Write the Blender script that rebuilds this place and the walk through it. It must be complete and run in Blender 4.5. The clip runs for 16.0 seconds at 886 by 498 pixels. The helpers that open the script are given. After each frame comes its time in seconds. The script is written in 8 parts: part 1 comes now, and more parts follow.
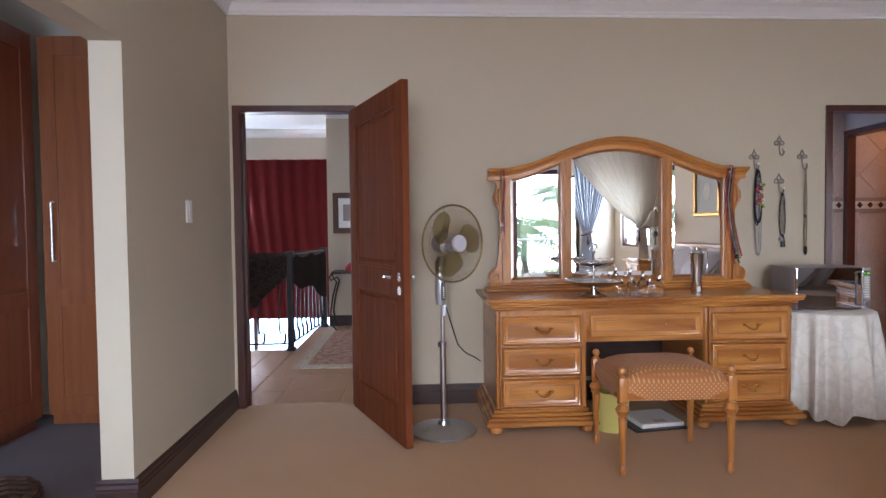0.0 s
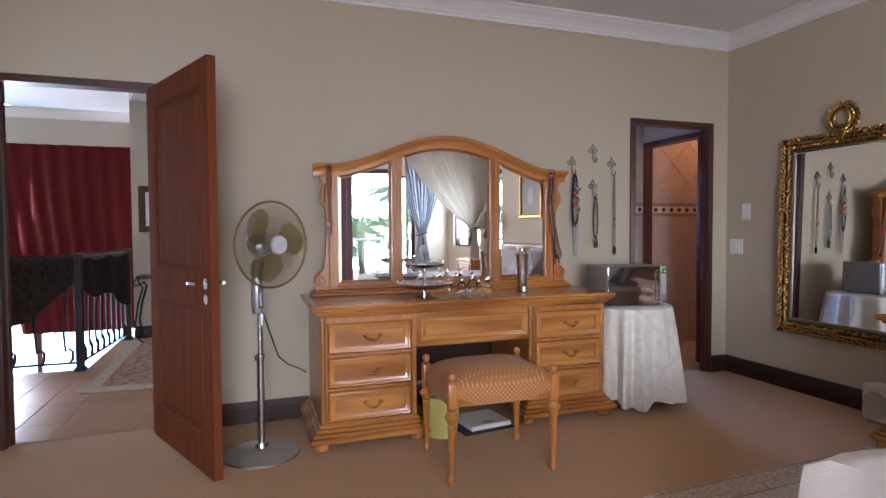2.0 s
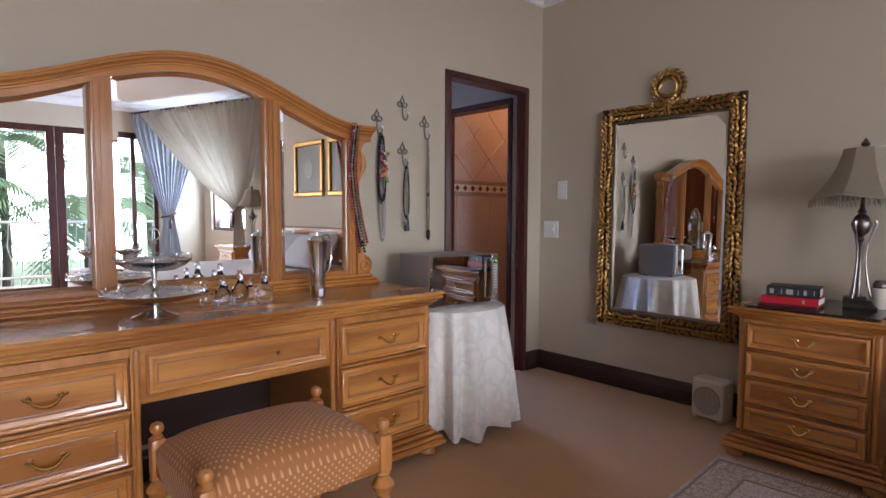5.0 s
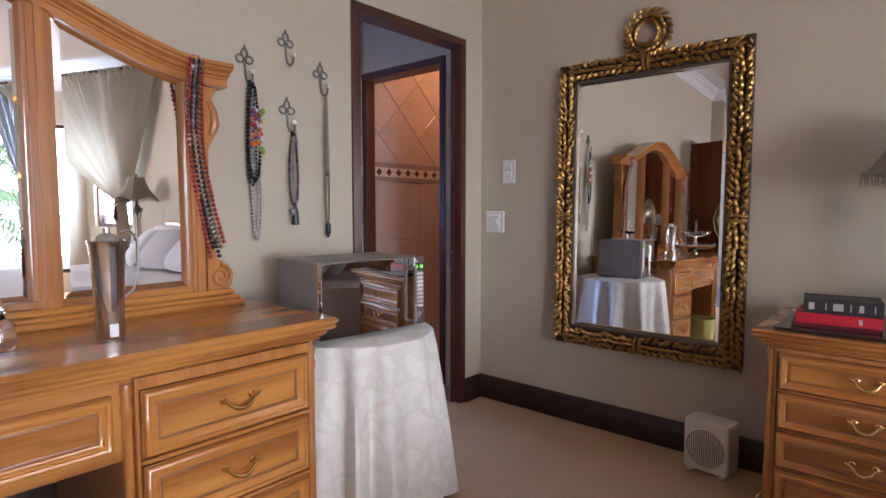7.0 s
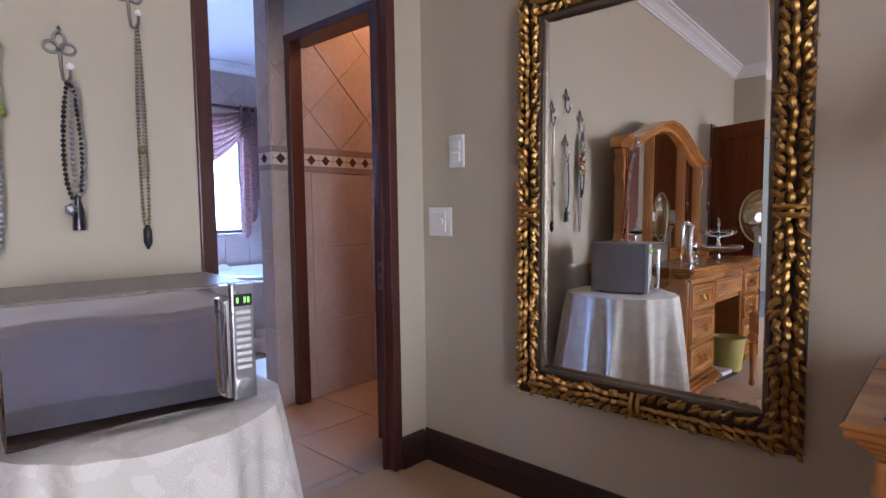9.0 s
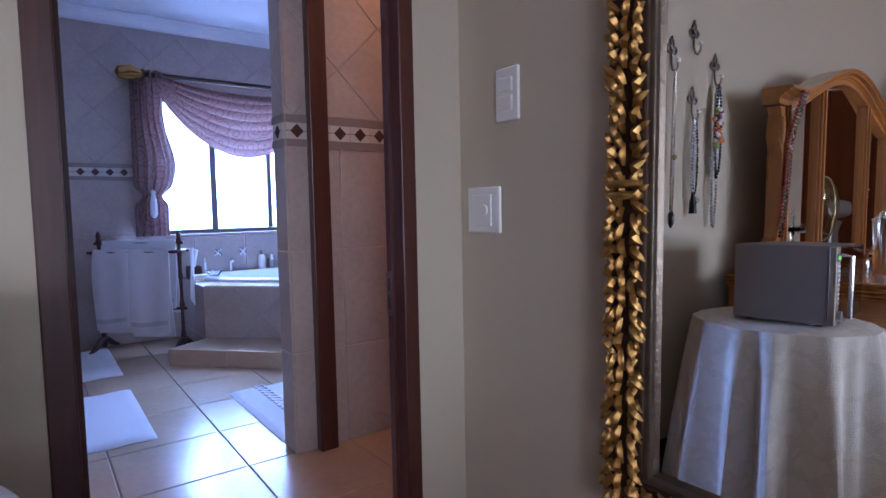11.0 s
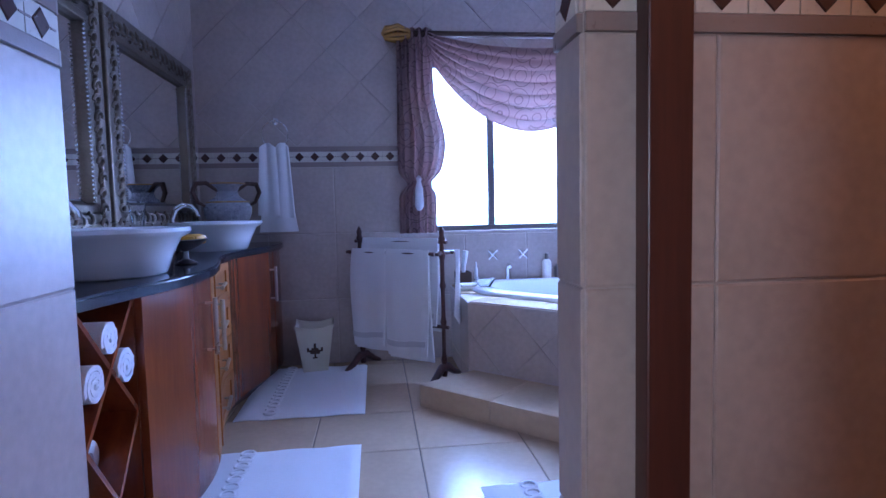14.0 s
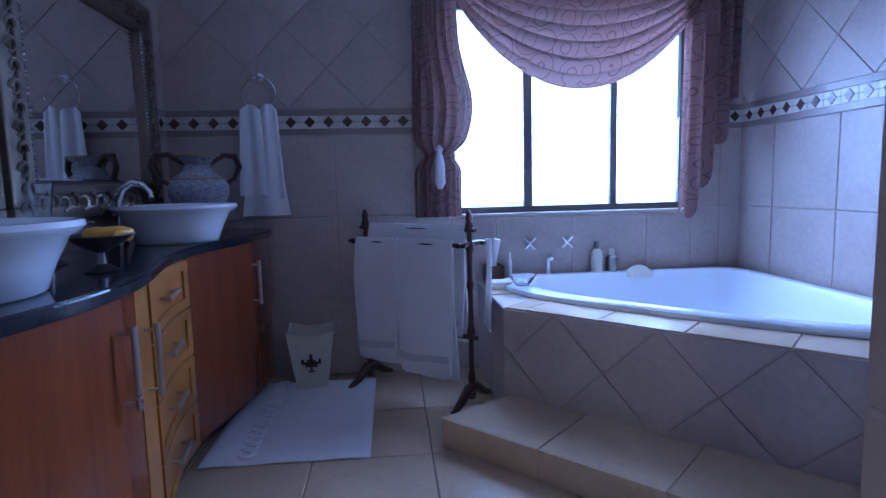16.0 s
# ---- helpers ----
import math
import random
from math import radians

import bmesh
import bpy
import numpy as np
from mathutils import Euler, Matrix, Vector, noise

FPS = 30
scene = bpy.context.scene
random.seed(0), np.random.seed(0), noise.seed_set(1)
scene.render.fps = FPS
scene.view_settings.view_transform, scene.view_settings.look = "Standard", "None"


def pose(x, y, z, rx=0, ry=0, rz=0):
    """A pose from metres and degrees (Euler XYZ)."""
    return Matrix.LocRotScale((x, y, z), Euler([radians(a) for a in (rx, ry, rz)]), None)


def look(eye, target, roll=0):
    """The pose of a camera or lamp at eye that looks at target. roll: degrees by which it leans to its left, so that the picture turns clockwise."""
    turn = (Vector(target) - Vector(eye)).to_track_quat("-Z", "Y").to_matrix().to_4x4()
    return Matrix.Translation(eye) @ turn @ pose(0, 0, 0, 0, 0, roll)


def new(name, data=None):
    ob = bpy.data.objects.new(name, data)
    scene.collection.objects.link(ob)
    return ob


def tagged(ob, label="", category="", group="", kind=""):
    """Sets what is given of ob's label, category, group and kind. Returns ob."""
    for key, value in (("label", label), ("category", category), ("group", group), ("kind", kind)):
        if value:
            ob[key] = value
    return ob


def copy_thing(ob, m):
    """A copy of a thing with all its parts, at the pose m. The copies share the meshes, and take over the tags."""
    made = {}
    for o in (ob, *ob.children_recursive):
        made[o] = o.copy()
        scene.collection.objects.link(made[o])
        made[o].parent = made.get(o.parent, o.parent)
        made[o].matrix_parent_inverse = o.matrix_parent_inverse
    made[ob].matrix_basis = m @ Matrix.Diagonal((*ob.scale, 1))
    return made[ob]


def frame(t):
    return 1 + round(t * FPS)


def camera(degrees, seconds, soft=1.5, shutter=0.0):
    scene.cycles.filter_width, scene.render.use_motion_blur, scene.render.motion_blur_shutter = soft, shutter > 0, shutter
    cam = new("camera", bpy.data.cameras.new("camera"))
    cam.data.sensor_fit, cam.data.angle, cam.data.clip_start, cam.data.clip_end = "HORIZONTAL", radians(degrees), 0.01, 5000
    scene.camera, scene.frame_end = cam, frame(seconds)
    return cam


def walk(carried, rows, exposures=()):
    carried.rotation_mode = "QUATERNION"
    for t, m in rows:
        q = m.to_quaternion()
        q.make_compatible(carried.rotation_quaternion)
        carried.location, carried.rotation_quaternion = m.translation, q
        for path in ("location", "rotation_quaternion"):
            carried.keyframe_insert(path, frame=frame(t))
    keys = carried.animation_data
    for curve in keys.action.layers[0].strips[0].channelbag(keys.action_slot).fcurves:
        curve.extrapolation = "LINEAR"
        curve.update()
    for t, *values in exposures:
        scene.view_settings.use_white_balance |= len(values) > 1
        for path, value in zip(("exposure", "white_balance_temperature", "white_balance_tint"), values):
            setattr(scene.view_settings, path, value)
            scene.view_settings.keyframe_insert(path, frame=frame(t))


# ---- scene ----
cam = camera(76.3, 16.0)
PATH = [
    (0, (0.056, 0.09, 1.21), (0.158, 2.086, 1.146), -0.7),
    (0.5, (0.115, 0.075, 1.211), (0.344, 2.061, 1.146), -0.6),
    (1, (0.152, 0.101, 1.214), (0.518, 2.066, 1.145), -0.5),
    (1.5, (0.168, 0.177, 1.207), (0.68, 2.109, 1.138), -0.4),
    (2, (0.161, 0.296, 1.212), (0.818, 2.184, 1.142), -0.3),
    (2.5, (0.189, 0.41, 1.212), (0.983, 2.244, 1.135), -0.2),
    (3, (0.254, 0.573, 1.202), (1.162, 2.353, 1.117), -0.2),
    (3.5, (0.302, 0.769, 1.218), (1.317, 2.49, 1.121), -0.1),
    (4, (0.367, 0.987, 1.206), (1.489, 2.639, 1.101), -0.1),
    (4.5, (0.452, 1.157, 1.2), (1.683, 2.729, 1.079), 0.2),
    (5, (0.575, 1.365, 1.176), (1.923, 2.837, 1.047), 0.2),
    (7.5, (1.548, 2.055, 1.132), (3.051, 3.366, 0.988), -0.1),
    (8, (1.784, 2.124, 1.126), (3.287, 3.435, 0.985), -0.4),
    (10.5, (2.86, 2.608, 1.071), (4.136, 4.141, 0.928), -1.0),
    (11, (3.015, 2.76, 1.061), (4.19, 4.372, 0.918), -1.1),
    (11.5, (3.124, 2.956, 1.058), (4.162, 4.66, 0.915), -1.3),
    (12, (3.223, 3.177, 1.061), (4.082, 4.977, 0.919), -1.3),
    (12.5, (3.329, 3.402, 1.036), (4.004, 5.28, 0.902), -1.2),
    (13, (3.431, 3.654, 1.035), (3.936, 5.584, 0.897), -1.2),
    (13.5, (3.496, 3.907, 1.035), (3.847, 5.871, 0.896), -1.1),
    (14, (3.534, 4.127, 1.036), (3.771, 6.108, 0.895), -1.3),
    (14.5, (3.548, 4.352, 1.041), (3.724, 6.338, 0.893), -1.4),
    (15, (3.563, 4.552, 1.054), (3.71, 6.539, 0.882), -1.3),
    (15.5, (3.558, 4.729, 1.049), (3.704, 6.714, 0.852), -1.3),
    (16, (3.567, 4.862, 1.05), (3.746, 6.841, 0.825), -1.4),
]
walk(cam, [(t, look(eye, target, roll)) for t, eye, target, roll in PATH],
     exposures=[(0.0, 0.1, 6000, 14), (2.0, 0.03, 5950, 14), (3.5, 0.18, 6000, 16), (5.0, 0.02, 5980, 15), (8.0, 0.48, 6000, 16), (10.5, -0.08, 5450, 18), (11.5, -0.18, 5350, 20), (13.0, -0.1, 5350, 22), (13.6, 0.0, 5330, 21), (14.5, -0.22, 5250, 18), (16.0, -0.75, 5280, 13)])

# ==== body ====
# ---- world, sun, window light, indoor lamps ----
world = bpy.data.worlds.new("sky")
scene.world = world
world.use_nodes = True
wn = world.node_tree.nodes
sky = wn.new("ShaderNodeTexSky")
sky.sky_type, sky.sun_disc = "NISHITA", False
sky.sun_elevation, sky.sun_rotation = radians(63), radians(85)
world.node_tree.links.new(sky.outputs[0], wn["Background"].inputs[0])
wn["Background"].inputs[1].default_value = 0.12
sun = new("sun", bpy.data.lights.new("sun", "SUN"))
sun.data.energy, sun.data.angle, sun.data.color = 5.0, radians(0.5), (1.0, 0.94, 0.85)
sun.matrix_world = look((9, 0.8, 18), (0, 0, 0))


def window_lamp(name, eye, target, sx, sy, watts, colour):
    """Sky light entering through one of the openings, or a lamp inside a room."""
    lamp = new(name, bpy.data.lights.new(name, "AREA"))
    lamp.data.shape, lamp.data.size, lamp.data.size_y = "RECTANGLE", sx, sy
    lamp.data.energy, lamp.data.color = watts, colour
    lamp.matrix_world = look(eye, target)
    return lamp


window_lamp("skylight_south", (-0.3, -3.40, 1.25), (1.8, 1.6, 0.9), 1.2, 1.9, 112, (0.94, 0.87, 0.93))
window_lamp("skylight_side", (4.13, -2.35, 1.46), (0.0, -2.35, 1.46), 1.2, 0.85, 115, (0.72, 0.85, 1.0))
window_lamp("skylight_bath", (4.62, 8.20, 1.45), (4.05, 5.4, 0.75), 1.3, 1.0, 165, (0.36, 0.52, 1.0))
window_lamp("skylight_hall", (-2.2, 8.93, 0.6), (-1.0, 5.0, 0.3), 1.8, 2.6, 240, (0.92, 0.91, 0.95))
# added fill that brightens the dressing room; no window stands behind it
window_lamp("skylight_dressing", (-1.85, -1.4, 1.5), (-1.9, 3.0, 0.9), 0.9, 1.2, 62, (0.62, 0.78, 1.0))
toilet_lamp = window_lamp("toilet_lamp", (4.75, 4.6, 2.585), (4.75, 4.6, 0), 0.22, 0.22, 8, (1.0, 0.45, 0.21))


# ---- materials ----
def mat(name, colour, rough=0.6, metal=0.0, vary=0.12, scale=6.0, bump=0.15, fine=90.0, spec=0.5, stretch=(1, 1, 1), sheen=0.0, coat=0.0, alpha=None):
    """A surface with broad stains and fine grain over its base colour."""
    m = bpy.data.materials.new(name)
    m.use_nodes = True
    n, l = m.node_tree.nodes, m.node_tree.links
    b = n["Principled BSDF"]
    tc, mp = n.new("ShaderNodeTexCoord"), n.new("ShaderNodeMapping")
    mp.inputs["Scale"].default_value = stretch
    l.new(tc.outputs["Object"], mp.inputs[0])
    a, f = n.new("ShaderNodeTexNoise"), n.new("ShaderNodeTexNoise")
    for node, s, d in ((a, scale, 4), (f, fine, 3)):
        l.new(mp.outputs[0], node.inputs["Vector"])
        node.inputs["Scale"].default_value, node.inputs["Detail"].default_value = s, d
    ramp = n.new("ShaderNodeMix")
    ramp.data_type = "RGBA"
    c = Vector(colour)
    ramp.inputs[6].default_value = (*(c * (1 - vary)), 1)
    ramp.inputs[7].default_value = (*[min(v * (1 + vary), 1) for v in c], 1)
    add = n.new("ShaderNodeMath")
    add.operation = "MULTIPLY_ADD"
    l.new(f.outputs[0], add.inputs[0])
    add.inputs[1].default_value = 0.45
    half = n.new("ShaderNodeMath")
    half.operation = "MULTIPLY"
    l.new(a.outputs[0], half.inputs[0])
    half.inputs[1].default_value = 0.55
    l.new(half.outputs[0], add.inputs[2])
    l.new(add.outputs[0], ramp.inputs[0])
    l.new(ramp.outputs[2], b.inputs["Base Color"])
    rg = n.new("ShaderNodeMapRange")
    l.new(add.outputs[0], rg.inputs[0])
    rg.inputs[3].default_value, rg.inputs[4].default_value = max(rough - 0.1, 0.02), min(rough + 0.1, 1)
    l.new(rg.outputs[0], b.inputs["Roughness"])
    b.inputs["Metallic"].default_value = metal
    b.inputs["Specular IOR Level"].default_value = spec
    b.inputs["Sheen Weight"].default_value = sheen
    b.inputs["Coat Weight"].default_value = coat
    b.inputs["Coat Roughness"].default_value = 0.15
    if bump:
        bp = n.new("ShaderNodeBump")
        bp.inputs["Strength"].default_value, bp.inputs["Distance"].default_value = bump, 0.004
        l.new(f.outputs[0], bp.inputs["Height"])
        l.new(bp.outputs[0], b.inputs["Normal"])
    return m


def wood(name, light, dark, axis="x", rough=0.35, coat=0.3, size=1.0, wave_share=0.12, band=(0.32, 0.75)):
    """Planed timber with long grain along one axis."""
    m = bpy.data.materials.new(name)
    m.use_nodes = True
    n, l = m.node_tree.nodes, m.node_tree.links
    b = n["Principled BSDF"]
    tc, mp = n.new("ShaderNodeTexCoord"), n.new("ShaderNodeMapping")
    s = {"x": (0.9, 11, 11), "y": (11, 0.9, 11), "z": (11, 11, 0.9)}[axis]
    mp.inputs["Scale"].default_value = [v * size for v in s]
    info = n.new("ShaderNodeObjectInfo")
    shift = n.new("ShaderNodeMath")
    shift.operation = "MULTIPLY"
    shift.inputs[1].default_value = 13.0
    l.new(info.outputs["Random"], shift.inputs[0])
    l.new(shift.outputs[0], mp.inputs["Location"])
    l.new(tc.outputs["Object"], mp.inputs[0])
    broad, wave, fine = n.new("ShaderNodeTexNoise"), n.new("ShaderNodeTexWave"), n.new("ShaderNodeTexNoise")
    broad.inputs["Scale"].default_value, broad.inputs["Detail"].default_value = 1.3, 5
    wave.inputs["Scale"].default_value, wave.inputs["Distortion"].default_value = 0.35, 14.0
    wave.inputs["Detail"].default_value, wave.inputs["Detail Scale"].default_value = 3, 0.8
    fine.inputs["Scale"].default_value, fine.inputs["Detail"].default_value = 9, 6
    for node in (broad, wave, fine):
        l.new(mp.outputs[0], node.inputs["Vector"])
    m1 = n.new("ShaderNodeMath")
    m1.operation = "MULTIPLY_ADD"
    l.new(wave.outputs["Fac"], m1.inputs[0])
    m1.inputs[1].default_value = wave_share
    m2 = n.new("ShaderNodeMath")
    m2.operation = "MULTIPLY"
    l.new(broad.outputs[0], m2.inputs[0])
    m2.inputs[1].default_value = 0.55
    l.new(m2.outputs[0], m1.inputs[2])
    m3 = n.new("ShaderNodeMath")
    m3.operation = "MULTIPLY_ADD"
    l.new(fine.outputs[0], m3.inputs[0])
    m3.inputs[1].default_value = 0.40
    l.new(m1.outputs[0], m3.inputs[2])
    ramp = n.new("ShaderNodeValToRGB")
    ramp.color_ramp.elements[0].position, ramp.color_ramp.elements[0].color = band[0], (*light, 1)
    ramp.color_ramp.elements[1].position, ramp.color_ramp.elements[1].color = band[1], (*dark, 1)
    l.new(m3.outputs[0], ramp.inputs[0])
    l.new(ramp.outputs[0], b.inputs["Base Color"])
    b.inputs["Roughness"].default_value = rough
    b.inputs["Coat Weight"].default_value = coat
    b.inputs["Coat Roughness"].default_value = 0.12
    bp = n.new("ShaderNodeBump")
    bp.inputs["Strength"].default_value, bp.inputs["Distance"].default_value = 0.12, 0.002
    l.new(m3.outputs[0], bp.inputs["Height"])
    l.new(bp.outputs[0], b.inputs["Normal"])
    return m


def glass(name, tint=(0.95, 0.98, 0.97), rough=0.0):
    m = bpy.data.materials.new(name)
    m.use_nodes = True
    b = m.node_tree.nodes["Principled BSDF"]
    b.inputs["Base Color"].default_value = (*tint, 1)
    b.inputs["Transmission Weight"].default_value = 1
    b.inputs["Roughness"].default_value = rough
    b.inputs["IOR"].default_value = 1.45
    return m


def glow(name, colour, strength):
    m = bpy.data.materials.new(name)
    m.use_nodes = True
    b = m.node_tree.nodes["Principled BSDF"]
    b.inputs["Base Color"].default_value = (0, 0, 0, 1)
    b.inputs["Emission Color"].default_value = (*colour, 1)
    b.inputs["Emission Strength"].default_value = strength
    return m


PLASTER = mat("beige_plaster", (0.525, 0.464, 0.358), 0.72, vary=0.05, scale=1.5, bump=0.08, fine=60)
PLASTER_HALL = mat("cream_plaster", (0.56, 0.50, 0.40), 0.8, vary=0.05, scale=1.5, bump=0.08)
CEILING = mat("white_ceiling_paint", (0.78, 0.78, 0.80), 0.8, vary=0.03, scale=2, bump=0.05)
CORNICE = mat("white_plaster_cornice", (0.82, 0.82, 0.84), 0.6, vary=0.03, scale=3, bump=0.05)
CARPET = mat("tan_carpet", (0.49, 0.275, 0.108), 0.95, vary=0.16, scale=2.5, bump=0.6, fine=260, spec=0.1, sheen=0.3)
CARPET_BLUE = mat("grey_carpet", (0.26, 0.24, 0.26), 0.95, vary=0.15, scale=3, bump=0.6, fine=260, spec=0.1)
DARKWOOD = wood("dark_stained_wood", (0.088, 0.023, 0.014), (0.038, 0.011, 0.008), "z", 0.4, 0.08)
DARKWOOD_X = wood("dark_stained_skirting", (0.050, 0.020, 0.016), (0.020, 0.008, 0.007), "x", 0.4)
DARKWOOD_Y = wood("dark_stained_skirting_side", (0.050, 0.020, 0.016), (0.020, 0.008, 0.007), "y", 0.4)
REDWOOD = wood("red_brown_door_timber", (0.215, 0.066, 0.027), (0.135, 0.038, 0.016), "z", 0.75, 0.0)
REDWOOD.node_tree.nodes["Principled BSDF"].inputs["Specular IOR Level"].default_value = 0.04
WARDROBE = wood("cherry_wardrobe_timber", (0.30, 0.085, 0.04), (0.22, 0.058, 0.026), "z", 0.35, 0.3)
WARDROBE_LIGHT = wood("golden_wardrobe_timber", (0.37, 0.125, 0.046), (0.26, 0.082, 0.030), "z", 0.35, 0.3)
OAK = wood("golden_oak", (0.55, 0.245, 0.06), (0.32, 0.117, 0.027), "x", 0.27, 0.4, 1.0, 0.34, (0.42, 0.80))
OAK_Z = wood("golden_oak_upright", (0.53, 0.228, 0.058), (0.31, 0.112, 0.026), "z", 0.33, 0.35)
OAK_Y = wood("golden_oak_side", (0.53, 0.228, 0.058), (0.31, 0.112, 0.026), "y", 0.33, 0.35)
CHERRY = wood("cherry_vanity_timber", (0.26, 0.058, 0.014), (0.155, 0.032, 0.009), "z", 0.22, 0.4)
HONEY = wood("honey_drawer_timber", (0.50, 0.20, 0.04), (0.32, 0.11, 0.02), "y", 0.3, 0.35)
TILE_WALL = mat("grey_stone_wall_tile", (0.43, 0.35, 0.305), 0.42, vary=0.30, scale=5, bump=0.1, fine=40)
TILE_FLOOR = mat("beige_stone_floor_tile", (0.50, 0.365, 0.24), 0.2, vary=0.22, scale=4, bump=0.08, fine=35)
TILE_HALL = mat("terracotta_hall_tile", (0.52, 0.30, 0.17), 0.3, vary=0.12, scale=4, bump=0.08, fine=35)
GROUT = mat("dark_tile_grout", (0.13, 0.12, 0.12), 0.9, vary=0.1, bump=0.3)
GROUT_WALL = mat("grey_wall_grout", (0.46, 0.39, 0.345), 0.9, vary=0.1, bump=0.3)
GROUT_HALL = mat("pale_hall_grout", (0.55, 0.5, 0.45), 0.9, vary=0.1, bump=0.3)
MIRROR = mat("silvered_mirror", (0.92, 0.93, 0.93), 0.0, metal=1.0, vary=0.0, bump=0)
MIRROR.node_tree.nodes["Principled BSDF"].inputs["Roughness"].default_value = 0.0
for link in list(MIRROR.node_tree.nodes["Principled BSDF"].inputs["Roughness"].links):
    MIRROR.node_tree.links.remove(link)
GLASS = glass("clear_glass")
CHROME = mat("polished_chrome", (0.78, 0.79, 0.80), 0.13, metal=1.0, vary=0.03, bump=0.02)
STEEL = mat("brushed_steel", (0.52, 0.52, 0.53), 0.3, metal=1.0, vary=0.06, bump=0.05)
WHITE_PLASTIC = mat("white_plastic", (0.80, 0.80, 0.79), 0.35, vary=0.02, bump=0.02)
IRON = mat("black_wrought_iron", (0.025, 0.025, 0.028), 0.5, metal=0.4, vary=0.2, bump=0.3)
OUTSIDE = glow("overcast_brightness", (0.45, 0.70, 1.0), 9.0)
# emission stands in for daylight on the distant garden
GARDEN_GLOW = glow("garden_daylight_glow", (0.84, 0.94, 0.98), 13.0)


# ---- mesh helpers ----
def box(bm, x0, x1, y0, y1, z0, z1, bevel=0.0):
    """An upright box between two corners, its edges eased by bevel."""
    m = Matrix.Translation(((x0 + x1) / 2, (y0 + y1) / 2, (z0 + z1) / 2)) @ Matrix.Diagonal((abs(x1 - x0), abs(y1 - y0), abs(z1 - z0), 1))
    made = bmesh.ops.create_cube(bm, size=1, matrix=m)["verts"]
    if bevel:
        edges = list({e for v in made for e in v.link_edges})
        bmesh.ops.bevel(bm, geom=edges, offset=bevel, segments=2, affect="EDGES", profile=0.5)
    return made


def boxes(*items, bevel=0.0):
    bm = bmesh.new()
    for b in items:
        box(bm, *b, bevel=bevel)
    return bm


def lathe(bm, profile, centre=(0, 0, 0), segs=20, squash=(1, 1)):
    """Turns a profile of (radius, height) round the upright through centre."""
    rings = []
    for r, z in profile:
        if r < 1e-5:
            rings.append([bm.verts.new((centre[0], centre[1], centre[2] + z))] * segs)
            continue
        rings.append([bm.verts.new((centre[0] + squash[0] * r * math.cos(a), centre[1] + squash[1] * r * math.sin(a), centre[2] + z)) for a in (2 * math.pi * k / segs for k in range(segs))])
    for lo, hi in zip(rings, rings[1:]):
        for k in range(segs):
            j = (k + 1) % segs
            corner = [lo[k]] + ([lo[j]] if lo[j] is not lo[k] else []) + ([hi[j]] if hi[j] is not hi[k] else []) + [hi[k]]
            if len(corner) > 2:
                bm.faces.new(corner)
    if profile[0][0] > 1e-4:
        bm.faces.new(rings[0][::-1])
    if profile[-1][0] > 1e-4:
        bm.faces.new(rings[-1])
    return bm


def tube(bm, points, r, segs=8, closed=False):
    """A round bar along points; r is a number or one radius a point."""
    pts = [Vector(p) for p in points]
    radii = r if isinstance(r, (list, tuple)) else [r] * len(pts)
    rings, side = [], None
    for k, p in enumerate(pts):
        a, b = pts[k - 1] if k or closed else p, pts[(k + 1) % len(pts)] if k + 1 < len(pts) or closed else p
        d = (b - a).normalized()
        if side is None:
            side = d.orthogonal().normalized()
        side = (side - d * side.dot(d)).normalized()
        up = d.cross(side)
        rings.append([bm.verts.new(p + radii[k] * (math.cos(t) * side + math.sin(t) * up)) for t in (2 * math.pi * j / segs for j in range(segs))])
    pairs = list(zip(rings, rings[1:])) + ([(rings[-1], rings[0])] if closed else [])
    for lo, hi in pairs:
        for j in range(segs):
            bm.faces.new((lo[j], lo[(j + 1) % segs], hi[(j + 1) % segs], hi[j]))
    if not closed:
        bm.faces.new(rings[0][::-1])
        bm.faces.new(rings[-1])
    return bm


def prism(bm, outline, z0, z1, turn=None):
    """An outline in x, y drawn up from z0 to z1, and then turned by a matrix."""
    lo = [bm.verts.new((x, y, z0)) for x, y in outline]
    hi = [bm.verts.new((x, y, z1)) for x, y in outline]
    bm.faces.new(lo[::-1])
    bm.faces.new(hi)
    for k in range(len(lo)):
        j = (k + 1) % len(lo)
        bm.faces.new((lo[k], lo[j], hi[j], hi[k]))
    if turn is not None:
        bmesh.ops.transform(bm, matrix=turn, verts=lo + hi)
    return bm


def sheet(bm, f, nu, nv, thick=0.0):
    """A surface of nu by nv cells through the places f(u, v), u and v from 0 to 1."""
    grid = [[bm.verts.new(f(i / nu, j / nv)) for j in range(nv + 1)] for i in range(nu + 1)]
    faces = [bm.faces.new((grid[i][j], grid[i + 1][j], grid[i + 1][j + 1], grid[i][j + 1])) for i in range(nu) for j in range(nv)]
    if thick:
        bm.normal_update()
        back = [[bm.verts.new(v.co - v.normal * thick) for v in col] for col in grid]
        for i in range(nu):
            for j in range(nv):
                bm.faces.new((back[i][j], back[i][j + 1], back[i + 1][j + 1], back[i + 1][j]))
        for i in range(nu):
            for j in (0, nv):
                bm.faces.new((grid[i][j], grid[i + 1][j], back[i + 1][j], back[i][j]))
        for j in range(nv):
            for i in (0, nu):
                bm.faces.new((grid[i][j], grid[i][j + 1], back[i][j + 1], back[i][j]))
    return bm


